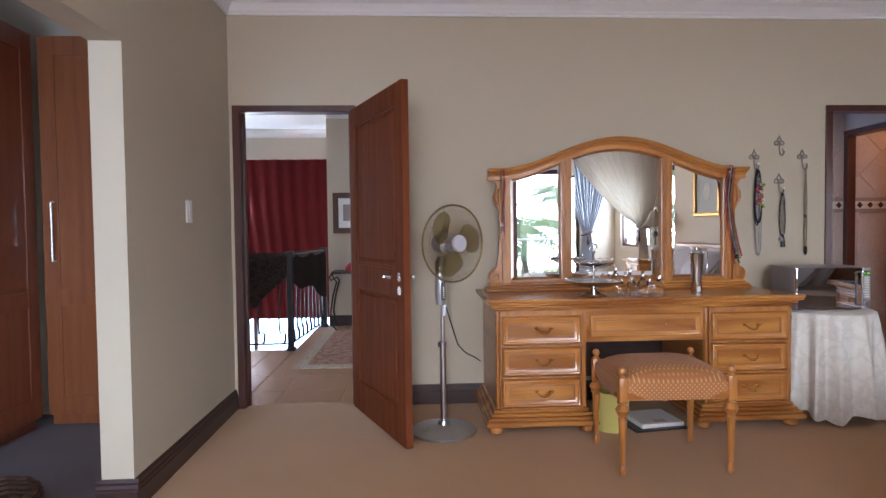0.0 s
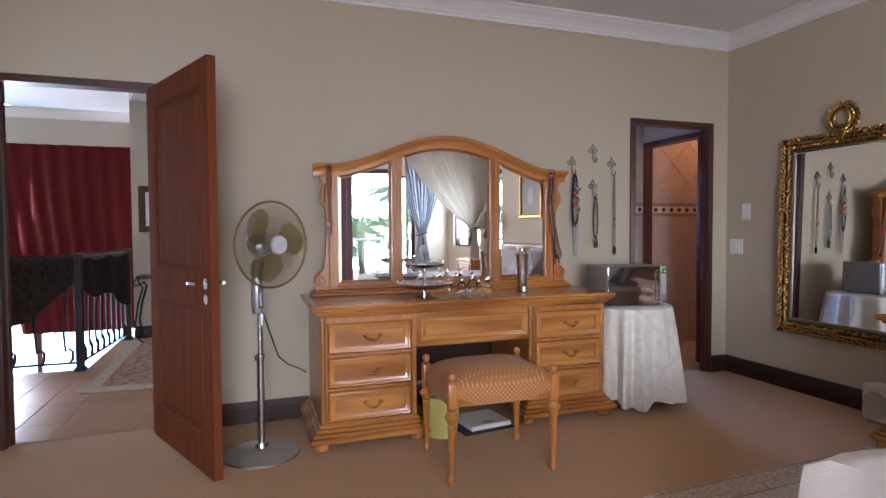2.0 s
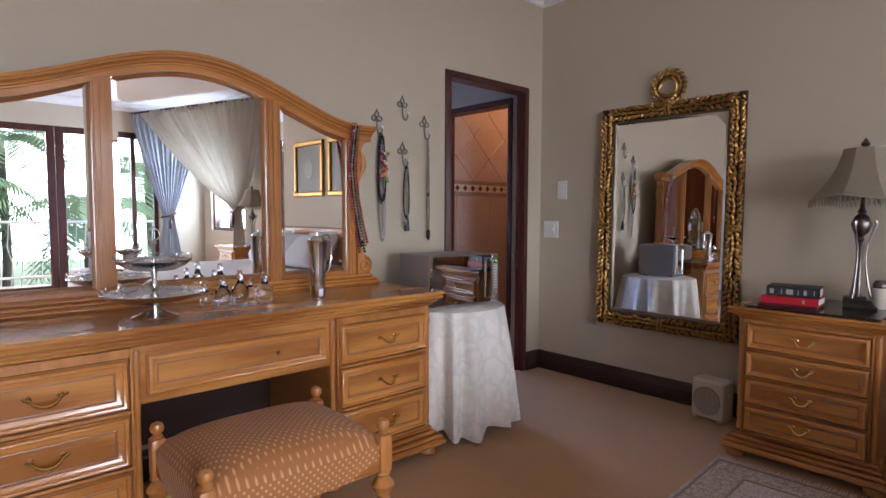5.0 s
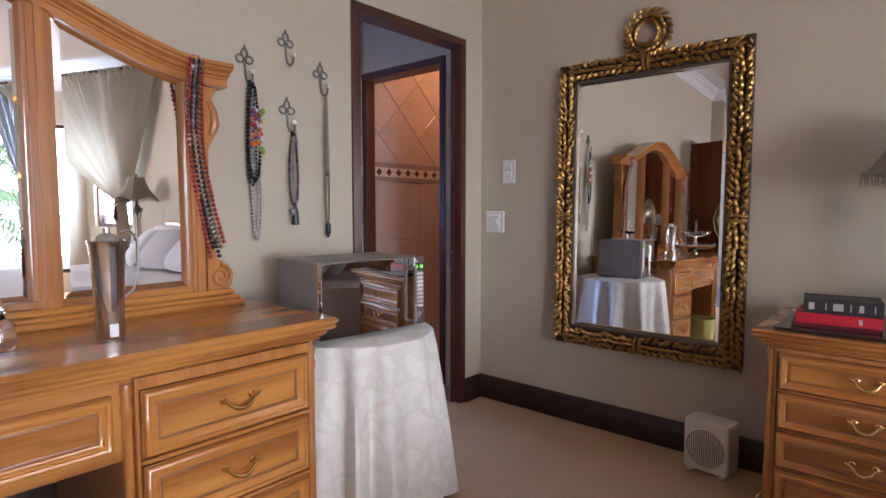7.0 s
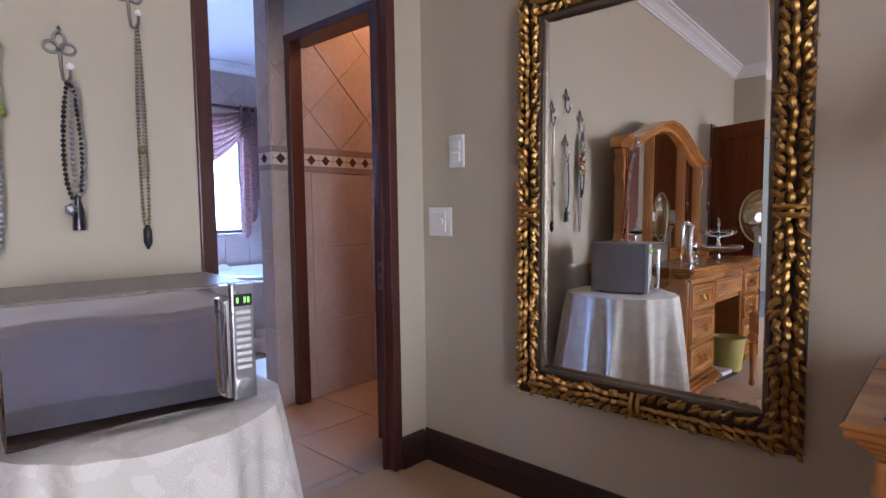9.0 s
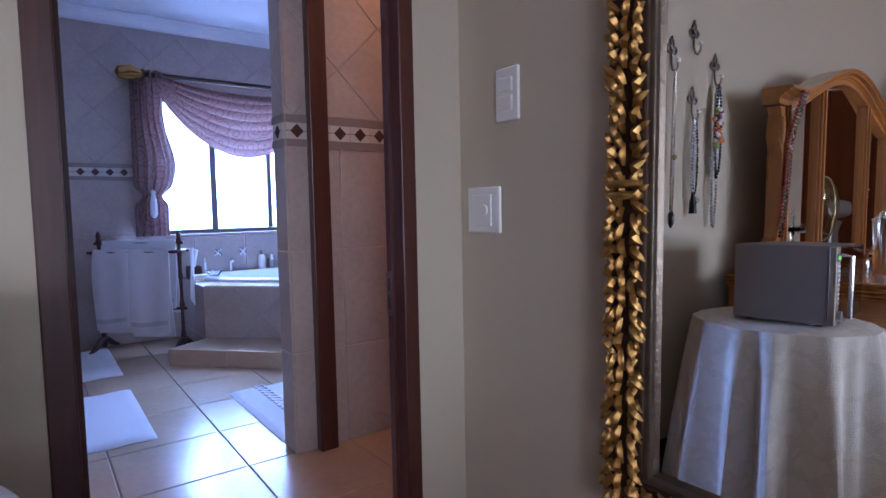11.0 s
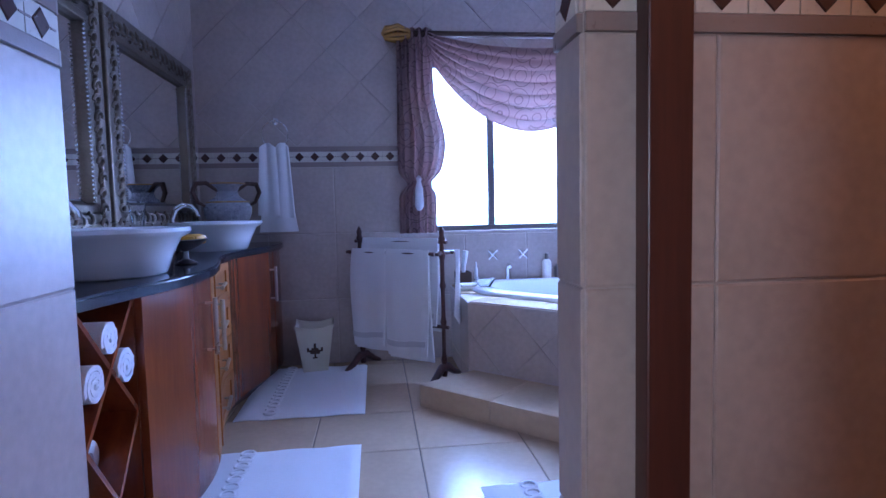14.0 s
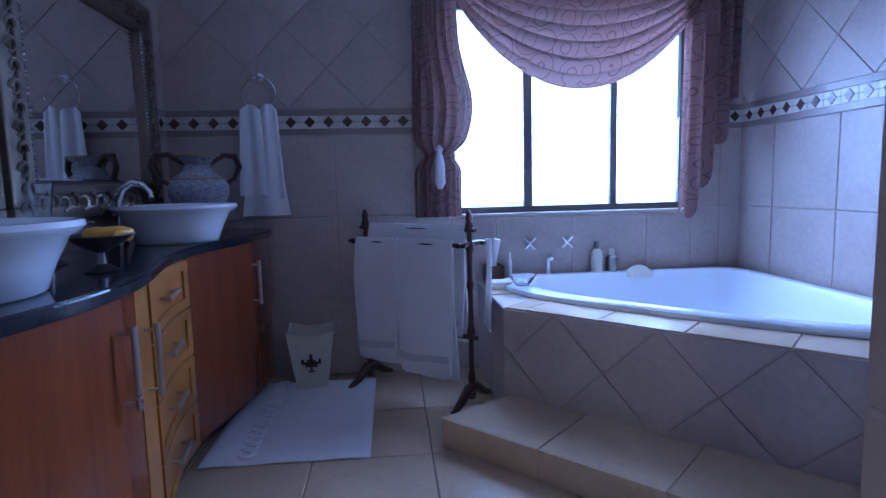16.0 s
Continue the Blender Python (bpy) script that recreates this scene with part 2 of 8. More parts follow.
def finish(bm, name, smooth=False):
    bmesh.ops.recalc_face_normals(bm, faces=bm.faces)
    me = bpy.data.meshes.new(name)
    bm.to_mesh(me)
    bm.free()
    if smooth:
        me.polygons.foreach_set("use_smooth", [True] * len(me.polygons))
        me.set_sharp_from_angle(angle=radians(40))
    return me


def part(name, bm, material, parent=None, label="", smooth=False):
    """Links a bmesh as one mesh object under a thing or part."""
    me = finish(bm, name, smooth)
    me.materials.append(material)
    ob = new(name, me)
    if parent is not None:
        ob.parent = parent
        ob.matrix_parent_inverse = parent.matrix_world.inverted()
    return tagged(ob, label) if label else ob


def structure(name, bm, material, label, category="", smooth=False):
    return tagged(part(name, bm, material, smooth=smooth), label, category or name.split("_")[0], kind="structure")


def thing(name, at, label, category, group="", rz=0.0):
    """An empty at a thing's base, which holds its parts; they are built round the origin."""
    ob = new(name)
    ob.empty_display_size = 0.05
    ob.matrix_world = pose(*at, 0, 0, rz)
    bpy.context.view_layer.update()
    return tagged(ob, label, category, group)


def piece(name, bm, material, parent, label="", smooth=False):
    """A part in its thing's own coordinates."""
    me = finish(bm, name, smooth)
    me.materials.append(material)
    ob = new(name, me)
    ob.parent = parent
    return tagged(ob, label) if label else ob


# ---- plan ----
N, E, W = 4.02, 4.0, -1.19          # bedroom walls
S = -3.3
TOP = 2.80                          # ceilings
NB = 8.0                            # bathroom end wall
WB, EB = 2.40, 5.60                 # bathroom side walls
PIER = 2.915                        # lobby side wall

# ---- bedroom shell ----
structure("floor", boxes((W - 0.14, E + 0.15, S - 0.15, N + 0.08, -0.12, 0)), CARPET, "tan wall-to-wall bedroom carpet", "carpet")
structure("wall_north", boxes((W - 0.14, -1.165, N, N + 0.11, 0, TOP), (-0.335, 3.02, N, N + 0.11, 0, TOP), (3.84, E, N, N + 0.11, 0, TOP),
                              (-1.165, -0.335, N, N + 0.11, 2.075, TOP), (3.02, 3.84, N, N + 0.11, 2.075, TOP)), PLASTER, "beige painted bedroom wall with two doorways", "wall")
structure("wall_east", boxes((E, E + 0.15, -1.7, N + 0.15, 0, TOP), (E, E + 0.15, S, -3.0, 0, TOP), (E, E + 0.15, -3.0, -1.7, 0, 0.88), (E, E + 0.15, -3.0, -1.7, 1.95, TOP)),
          PLASTER, "beige painted bedroom side wall with a window", "wall")
structure("wall_west", boxes((W - 0.14, W, 2.61, N, 0, TOP), (W - 0.14, W, 0.3, 2.61, 2.045, TOP), (W - 0.14, W, S, 0.3, 0, TOP)), PLASTER, "beige painted wall with the dressing room opening", "wall")
structure("wall_south", boxes((W - 0.14, -1.0, S - 0.15, S, 0, TOP), (0.8, 1.0, S - 0.15, S, 0, TOP), (-1.0, 0.8, S - 0.15, S, 0, 0.25), (-1.0, 0.8, S - 0.15, S, 2.25, TOP), (3.3, E + 0.15, S - 0.15, S, 0, TOP), (1.0, 3.3, S - 0.15, S, 2.38, TOP)), PLASTER, "beige painted wall with a wide balcony doorway", "wall")
structure("ceiling", boxes((W - 0.14, E + 0.15, S - 0.15, N, TOP, TOP + 0.1)), CEILING, "white painted bedroom ceiling", "ceiling")


def cornice_run(bm, a, b, inward, top=TOP, k=1.0):
    """A coved moulding along the top of a wall from a to b; inward points into the room."""
    a, b, n = Vector(a), Vector(b), Vector(inward)
    prof = [(0, -0.115), (0.014, -0.115), (0.014, -0.098), (0.024, -0.094), (0.030, -0.078), (0.052, -0.05), (0.082, -0.03), (0.088, -0.018), (0.108, -0.014), (0.108, 0), (0, 0)]
    d = (b - a).normalized()
    ends = [[bm.verts.new(p + n * u + Vector((0, 0, top + k * w)) + k * d * s * u + (k - 1) * n * u) for u, w in prof] for p, s in ((a, 1), (b, -1))]
    bm.faces.new(ends[0][::-1])
    bm.faces.new(ends[1])
    for k in range(len(prof)):
        j = (k + 1) % len(prof)
        bm.faces.new((ends[0][k], ends[0][j], ends[1][j], ends[1][k]))


bm = bmesh.new()
for a, b, n in (((W, N, 0), (E, N, 0), (0, -1, 0)), ((E, N, 0), (E, S, 0), (-1, 0, 0)), ((E, S, 0), (W, S, 0), (0, 1, 0)), ((W, S, 0), (W, N, 0), (1, 0, 0))):
    cornice_run(bm, a, b, n)
structure("trim", bm, CORNICE, "white moulded plaster cornice round the bedroom ceiling", "cornice")


def skirting(name, a, b, inward, material, h=0.135):
    """A moulded skirting board along a wall."""
    bm = bmesh.new()
    a, b, n = Vector(a), Vector(b), Vector(inward)
    prof = [(0, 0), (0.022, 0), (0.022, h * 0.62), (0.018, h * 0.66), (0.018, h * 0.72), (0.012, h * 0.82), (0.012, h * 0.9), (0.006, h), (0, h)]
    ends = [[bm.verts.new(p + n * u + Vector((0, 0, w))) for u, w in prof] for p in (a, b)]
    bm.faces.new(ends[0][::-1])
    bm.faces.new(ends[1])
    for k in range(len(prof)):
        j = (k + 1) % len(prof)
        bm.faces.new((ends[0][k], ends[0][j], ends[1][j], ends[1][k]))
    return structure(name, bm, material, "dark-stained moulded wooden skirting board", "baseboard")


skirting("baseboard_1", (W, 2.61, 0), (W, N, 0), (1, 0, 0), DARKWOOD_Y)
skirting("baseboard_2", (W + 0.022, 2.61, 0), (W - 0.162, 2.61, 0), (0, -1, 0), DARKWOOD_X)
skirting("baseboard_3", (-0.335, N, 0), (3.02, N, 0), (0, -1, 0), DARKWOOD_X)
skirting("baseboard_4", (3.84, N, 0), (E - 0.023, N, 0), (0, -1, 0), DARKWOOD_X)
skirting("baseboard_5", (E, N, 0), (E, S, 0), (-1, 0, 0), DARKWOOD_Y)


def door_frame(name, x0, x1, label):
    """A dark frame round a doorway of the bedroom's end wall."""
    bm = boxes((x0, x0 + 0.05, N - 0.012, N + 0.095, 0, 2.035), (x1 - 0.045, x1, N - 0.012, N + 0.06, 0, 2.035), (x0, x1, N - 0.012, N + 0.095, 2.035, 2.078), bevel=0.004)
    box(bm, x0 + 0.05, x0 + 0.062, N + 0.05, N + 0.09, 0, 2.035)
    box(bm, x1 - 0.055, x1 - 0.045, N + 0.035, N + 0.058, 0, 2.035)
    return structure(name, bm, DARKWOOD, label, "door frame")


door_frame("door_frame_1", -1.168, -0.332, "dark-stained frame of the landing doorway")
door_frame("door_frame_2", 3.018, 3.842, "dark-stained frame of the bathroom doorway")

# ---- balcony doors, windows and what lies outside ----
bm = bmesh.new()
for x, w in ((1.0, 0.06), (1.86, 0.10), (1.965, 0.105), (2.93, 0.06), (3.24, 0.06)):
    box(bm, x, x + w, S - 0.1, S - 0.04, 0, 2.38, 0.004)
for x0, x1 in ((1.06, 1.86), (2.07, 2.93), (2.99, 3.24)):
    box(bm, x0, x1, S - 0.1, S - 0.04, 2.29, 2.38)
    box(bm, x0, x1, S - 0.1, S - 0.04, 0, 0.11)
structure("door_3", bm, DARKWOOD, "dark-framed glazed balcony doors with large panes", "balcony door")
bm = boxes((E + 0.04, E + 0.1, -3.0, -2.95, 0.88, 1.95), (E + 0.04, E + 0.1, -1.75, -1.7, 0.88, 1.95), (E + 0.04, E + 0.1, -3.0, -1.7, 0.88, 0.93), (E + 0.04, E + 0.1, -3.0, -1.7, 1.9, 1.95), (E + 0.04, E + 0.1, -2.38, -2.33, 0.93, 1.9))
structure("window_1", bm, DARKWOOD, "dark-framed bedroom side window", "window")
structure("window_4", boxes((-1.0, -0.95, S - 0.1, S - 0.05, 0.25, 2.25), (0.75, 0.8, S - 0.1, S - 0.05, 0.25, 2.25), (-1.0, 0.8, S - 0.1, S - 0.05, 0.25, 0.3), (-1.0, 0.8, S - 0.1, S - 0.05, 2.2, 2.25)), DARKWOOD, "dark-framed window beside the balcony doors", "window")
structure("ground", boxes((-60, 60, -70, -4.9, -3.2, -3.0)), mat("garden_grass", (0.07, 0.11, 0.035), 0.9, vary=0.4, scale=0.6), "green garden lawn far below the balcony", "lawn")
structure("balcony_floor", boxes((-1.0, 5.2, -4.9, S - 0.15, -0.2, -0.02)), TILE_HALL, "tiled balcony slab outside the glazed doors", "balcony")

# ---- bathroom shell ----
structure("floor_bathroom", boxes((WB - 0.2, EB + 0.1, N + 0.08, NB + 0.2, -0.14, -0.006)), GROUT, "dark grout bed under the bathroom floor tiles", "floor")
structure("wall_bath_north", boxes((WB - 0.2, 3.90, NB, NB + 0.18, 0, TOP), (5.30, EB + 0.15, NB, NB + 0.18, 0, TOP), (3.90, 5.30, NB, NB + 0.18, 0, 0.88), (3.90, 5.30, NB, NB + 0.18, 2.05, TOP)),
          GROUT_WALL, "grey stone-tiled bathroom end wall with a window", "wall")
structure("wall_bath_west", boxes((WB - 0.15, WB, N + 0.11, NB, 0, TOP)), GROUT_WALL, "grey stone-tiled bathroom wall behind the vanity", "wall")
structure("wall_lobby", boxes((WB, PIER, N + 0.11, 5.36, 0, TOP)), GROUT_WALL, "grey stone-tiled pier beside the bathroom door", "wall")
structure("wall_bath_east", boxes((EB, EB + 0.15, N + 0.11, NB, 0, TOP)), GROUT_WALL, "grey stone-tiled bathroom wall beside the bath", "wall")
structure("wall_toilet", boxes((3.90, EB, 5.085, 5.217, 0, TOP)), GROUT_WALL, "stone-tiled partition between lobby, toilet and shower", "wall")
structure("wall_toilet_front", boxes((4.0, 4.12, N + 0.11, 4.3, 0, TOP), (4.0, 4.12, 4.3, 5.085, 2.08, TOP)), PLASTER_HALL, "plastered wall over the toilet doorway", "wall")
structure("wall_toilet_south", boxes((E, EB, N, N + 0.11, 0, TOP)), PLASTER_HALL, "plain plastered back wall of the toilet", "wall")
structure("door_frame_3", boxes((3.993, 4.075, 5.035, 5.083, 0, 2.03), (3.99, 4.13, 4.3, 4.345, 0, 2.03), (3.99, 4.13, 4.3, 5.083, 2.03, 2.075), bevel=0.004), DARKWOOD, "dark-stained frame of the toilet doorway", "door frame")
structure("ceiling_bathroom", boxes((WB - 0.15, EB + 0.15, N + 0.11, NB + 0.18, 2.66, TOP + 0.1)), CEILING, "white painted bathroom ceiling", "ceiling")

# ---- landing beyond the bedroom door ----
structure("floor_landing", boxes((-1.19, 2.2, N + 0.08, 7.5, -0.14, -0.006)), GROUT_HALL, "pale grout bed under the landing tiles", "floor")
structure("wall_landing", boxes((-1.05, 2.25, 7.42, 7.57, 0, TOP), (-1.05, -0.9, 7.57, 8.9, -2.5, TOP), (2.2, 2.25, N + 0.11, 7.42, 0, TOP), (-3.8, -1.05, 8.9, 9.05, -2.5, -1.2), (-3.8, -1.05, 8.9, 9.05, 2.3, TOP), (-3.95, -3.8, N + 0.11, 9.05, -2.5, TOP)),
          PLASTER_HALL, "cream painted walls of the landing and stairwell", "wall")
structure("ceiling_landing", boxes((-3.95, 2.25, N + 0.11, 9.05, TOP - 0.02, TOP + 0.1)), CEILING, "white painted landing ceiling", "ceiling")
structure("floor_stairwell", boxes((-3.95, -1.19, N + 0.11, 9.05, -2.6, -2.5)), TILE_HALL, "tiled floor at the foot of the stairwell", "floor")

# ---- dressing room ----
structure("floor_dressing", boxes((-4.2, W - 0.14, -1.5, N, -0.12, -0.003)), CARPET_BLUE, "grey-blue dressing room carpet", "carpet")
structure("wall_dressing", boxes((-4.2, W - 0.14, N, N + 0.1, 0, TOP), (-4.3, -4.2, -1.5, N, 0, TOP), (-4.2, W - 0.14, -1.6, -1.5, 0, TOP)), PLASTER_HALL, "plain painted dressing room walls", "wall")
structure("ceiling_dressing", boxes((-4.3, W - 0.14, -1.6, N + 0.1, TOP, TOP + 0.1)), CEILING, "white dressing room ceiling", "ceiling")
bm = bmesh.new()
for a, b, n in (((WB, NB, 0), (EB, NB, 0), (0, -1, 0)), ((EB, NB, 0), (EB, 5.217, 0), (-1, 0, 0)), ((WB, 5.36, 0), (WB, NB, 0), (1, 0, 0))):
    cornice_run(bm, a, b, n, 2.66, 0.85)
structure("trim_bathroom", bm, CORNICE, "white moulded plaster cornice round the bathroom", "cornice")
bm = bmesh.new()
for a, b, n in (((-1.05, 7.42, 0), (2.2, 7.42, 0), (0, -1, 0)), ((-3.8, 8.9, 0), (-1.05, 8.9, 0), (0, -1, 0))):
    cornice_run(bm, a, b, n, TOP - 0.02, 1.0)
structure("trim_landing", bm, CORNICE, "white moulded plaster cornice on the landing", "cornice")

# ---- further materials ----
BRASS = mat("antique_brass", (0.74, 0.50, 0.19), 0.2, metal=1.0, vary=0.15, bump=0.1)
GILT = mat("aged_gilt", (0.47, 0.275, 0.085), 0.4, metal=1.0, vary=0.35, scale=25, bump=0.4, fine=120)
GILT_DARK = mat("dark_gilt_ground", (0.07, 0.035, 0.02), 0.5, metal=0.3, vary=0.3, bump=0.3)
SILVERLEAF = mat("aged_silver_leaf", (0.20, 0.16, 0.12), 0.35, metal=0.8, vary=0.4, scale=22, bump=0.4)
PEWTER = mat("dark_pewter", (0.20, 0.18, 0.17), 0.3, metal=1.0, vary=0.2, bump=0.1)
LINEN = mat("ivory_damask_cloth", (0.72, 0.67, 0.58), 0.8, vary=0.07, scale=9, bump=0.25, fine=220, sheen=0.3)
TOWEL = mat("white_terry_towel", (0.80, 0.79, 0.80), 0.95, vary=0.05, scale=9, bump=0.8, fine=320, sheen=0.4)
TOWEL_BAND = mat("grey_white_towel_band", (0.62, 0.61, 0.63), 0.9, vary=0.05, bump=0.4, fine=200)
QUILT = mat("white_cotton_quilt", (0.80, 0.77, 0.76), 0.9, vary=0.04, scale=4, bump=0.5, fine=140)
SHEER = mat("pale_blue_grey_curtain", (0.50, 0.53, 0.58), 0.85, vary=0.07, scale=8, bump=0.2)
CREAMVOILE = mat("cream_curtain", (0.66, 0.62, 0.55), 0.85, vary=0.07, scale=8, bump=0.2)
REDVELVET = mat("dark_red_curtain", (0.10, 0.007, 0.009), 0.85, vary=0.25, scale=7, bump=0.3, spec=0.2)
SHADE = mat("taupe_silk_shade", (0.33, 0.285, 0.21), 0.7, vary=0.08, scale=12, bump=0.2)
BLACK = mat("black_plastic", (0.02, 0.02, 0.022), 0.35, vary=0.1, bump=0.05)
GRANITE = mat("black_polished_granite", (0.018, 0.02, 0.026), 0.09, vary=0.5, scale=60, bump=0.0, fine=300)
CERAMIC = mat("white_glazed_ceramic", (0.80, 0.82, 0.84), 0.1, vary=0.02, bump=0.0)
TRIM_TILE = mat("cream_border_tile", (0.60, 0.55, 0.48), 0.3, vary=0.12, scale=12, bump=0.1)
DIAMOND = mat("dark_brown_inlay_tile", (0.075, 0.035, 0.030), 0.25, vary=0.3, scale=20, bump=0.1)
BAND_TILE = mat("brown_border_strip", (0.26, 0.20, 0.18), 0.3, vary=0.15, scale=12, bump=0.1)
YELLOW = mat("yellow_bucket_plastic", (0.58, 0.52, 0.16), 0.45, vary=0.05, bump=0.05)
SMOKED = glass("clear_crystal", (0.93, 0.95, 0.97))
RED = mat("red_book_cloth", (0.50, 0.015, 0.03), 0.5, vary=0.1, bump=0.1)
NAVY = mat("black_book_leather", (0.022, 0.020, 0.024), 0.5, vary=0.2, bump=0.3)
PAPER = mat("book_page_paper", (0.70, 0.66, 0.56), 0.9, vary=0.08, bump=0.3, stretch=(1, 1, 30))
LETTER = mat("silver_lettering", (0.45, 0.44, 0.42), 0.5, vary=0.05, bump=0)
SOAP = mat("amber_soap", (0.72, 0.36, 0.03), 0.3, vary=0.1, bump=0.05)


def weave(name, ground, dot, scale):
    """Woven cloth with small pale lozenges in staggered rows on a plain ground."""
    m = mat(name, ground, 0.75, vary=0.15, scale=12, bump=0.3, fine=240, sheen=0.12)
    n, l = m.node_tree.nodes, m.node_tree.links
    b = n["Principled BSDF"]
    src = b.inputs["Base Color"].links[0].from_socket
    tc, sep, drop, com, mp, vor = n.new("ShaderNodeTexCoord"), n.new("ShaderNodeSeparateXYZ"), n.new("ShaderNodeMath"), n.new("ShaderNodeCombineXYZ"), n.new("ShaderNodeMapping"), n.new("ShaderNodeTexVoronoi")
    l.new(tc.outputs["Object"], sep.inputs[0])
    drop.operation = "SUBTRACT"
    l.new(sep.outputs[1], drop.inputs[0])
    l.new(sep.outputs[2], drop.inputs[1])
    l.new(sep.outputs[0], com.inputs[0])
    l.new(drop.outputs[0], com.inputs[1])
    mp.inputs["Rotation"].default_value = (0, 0, radians(45))
    l.new(com.outputs[0], mp.inputs[0])
    l.new(mp.outputs[0], vor.inputs["Vector"])
    vor.voronoi_dimensions = "2D"
    vor.inputs["Scale"].default_value, vor.inputs["Randomness"].default_value = scale, 0.0
    rg = n.new("ShaderNodeMapRange")
    rg.inputs[1].default_value, rg.inputs[2].default_value = 0.16, 0.28
    rg.inputs[3].default_value, rg.inputs[4].default_value = 1.0, 0.0
    l.new(vor.outputs["Distance"], rg.inputs[0])
    mx = n.new("ShaderNodeMix")
    mx.data_type = "RGBA"
    l.new(rg.outputs[0], mx.inputs[0])
    l.new(src, mx.inputs[6])
    mx.inputs[7].default_value = (*dot, 1)
    l.new(mx.outputs[2], b.inputs["Base Color"])
    return m


SEAT_CLOTH = weave("rust_dotted_upholstery", (0.36, 0.135, 0.04), (0.56, 0.33, 0.14), 60)


def patterned(name, ground, line, scale):
    """A rug or cloth with a scrolling two-tone figure."""
    m = mat(name, ground, 0.95, vary=0.12, scale=14, bump=0.6, fine=260)
    n, l = m.node_tree.nodes, m.node_tree.links
    b = n["Principled BSDF"]
    src = b.inputs["Base Color"].links[0].from_socket
    tc, vor, ns = n.new("ShaderNodeTexCoord"), n.new("ShaderNodeTexVoronoi"), n.new("ShaderNodeTexNoise")
    vor.feature = "DISTANCE_TO_EDGE"
    vor.inputs["Scale"].default_value = scale
    ns.inputs["Scale"].default_value = scale * 2.2
    l.new(tc.outputs["Object"], ns.inputs["Vector"])
    ad = n.new("ShaderNodeVectorMath")
    ad.operation = "MULTIPLY_ADD"
    l.new(ns.outputs["Color"], ad.inputs[0])
    ad.inputs[1].default_value = (0.08, 0.08, 0.08)
    l.new(tc.outputs["Object"], ad.inputs[2])
    l.new(ad.outputs[0], vor.inputs["Vector"])
    lt = n.new("ShaderNodeMath")
    lt.operation = "LESS_THAN"
    lt.inputs[1].default_value = 0.09
    l.new(vor.outputs["Distance"], lt.inputs[0])
    mx = n.new("ShaderNodeMix")
    mx.data_type = "RGBA"
    l.new(lt.outputs[0], mx.inputs[0])
    l.new(src, mx.inputs[6])
    mx.inputs[7].default_value = (*line, 1)
    l.new(mx.outputs[2], b.inputs["Base Color"])
    return m


def scrolled(name, ground, line, scale):
    """Thin cloth embroidered with curled rings."""
    m = mat(name, ground, 0.8, vary=0.15, scale=7, bump=0.25, fine=240)
    n, l = m.node_tree.nodes, m.node_tree.links
    b = n["Principled BSDF"]
    src = b.inputs["Base Color"].links[0].from_socket
    tc, mp, vor = n.new("ShaderNodeTexCoord"), n.new("ShaderNodeMapping"), n.new("ShaderNodeTexVoronoi")
    mp.inputs["Scale"].default_value = (1, 0.4, 1)
    l.new(tc.outputs["Object"], mp.inputs[0])
    l.new(mp.outputs[0], vor.inputs["Vector"])
    vor.inputs["Scale"].default_value, vor.inputs["Randomness"].default_value = scale, 0.55
    ops = [("MULTIPLY", 3.6), ("FRACT", 0), ("LESS_THAN", 0.15)]
    out = vor.outputs["Distance"]
    for op, value in ops:
        node = n.new("ShaderNodeMath")
        node.operation = op
        node.inputs[1].default_value = value
        l.new(out, node.inputs[0])
        out = node.outputs[0]
    mx = n.new("ShaderNodeMix")
    mx.data_type = "RGBA"
    l.new(out, mx.inputs[0])
    l.new(src, mx.inputs[6])
    mx.inputs[7].default_value = (*line, 1)
    l.new(mx.outputs[2], b.inputs["Base Color"])
    return m


RUG = patterned("faded_persian_field", (0.70, 0.62, 0.52), (0.46, 0.37, 0.30), 32)
RUG_BORDER = patterned("faded_persian_border", (0.62, 0.52, 0.40), (0.38, 0.29, 0.21), 26)
RUG_HALL = patterned("faded_red_runner", (0.42, 0.25, 0.16), (0.28, 0.12, 0.08), 9)
DAMASK = patterned("ivory_damask_figure", (0.80, 0.765, 0.71), (0.735, 0.70, 0.64), 9)
VOILE = scrolled("mauve_scroll_voile", (0.36, 0.235, 0.215), (0.22, 0.14, 0.13), 8)
PORCELAIN = patterned("blue_figured_porcelain", (0.50, 0.49, 0.49), (0.06, 0.06, 0.10), 48)
for m, w in ((VOILE, 0.5), (SHEER, 0.35), (CREAMVOILE, 0.45), (SHADE, 0.2)):
    m.node_tree.nodes["Principled BSDF"].inputs["Transmission Weight"].default_value = 0.0
    n, l = m.node_tree.nodes, m.node_tree.links
    b, out = n["Principled BSDF"], n["Material Output"]
    tr, mx = n.new("ShaderNodeBsdfTranslucent"), n.new("ShaderNodeMixShader")
    l.new(b.inputs["Base Color"].links[0].from_socket, tr.inputs[0])
    mx.inputs[0].default_value = w
    l.new(b.outputs[0], mx.inputs[1])
    l.new(tr.outputs[0], mx.inputs[2])
    l.new(mx.outputs[0], out.inputs[0])
n, l = VOILE.node_tree.nodes, VOILE.node_tree.links
clear, thin = n.new("ShaderNodeBsdfTransparent"), n.new("ShaderNodeMixShader")
thin.inputs[0].default_value = 0.05
l.new(n["Material Output"].inputs[0].links[0].from_socket, thin.inputs[1])
l.new(clear.outputs[0], thin.inputs[2])
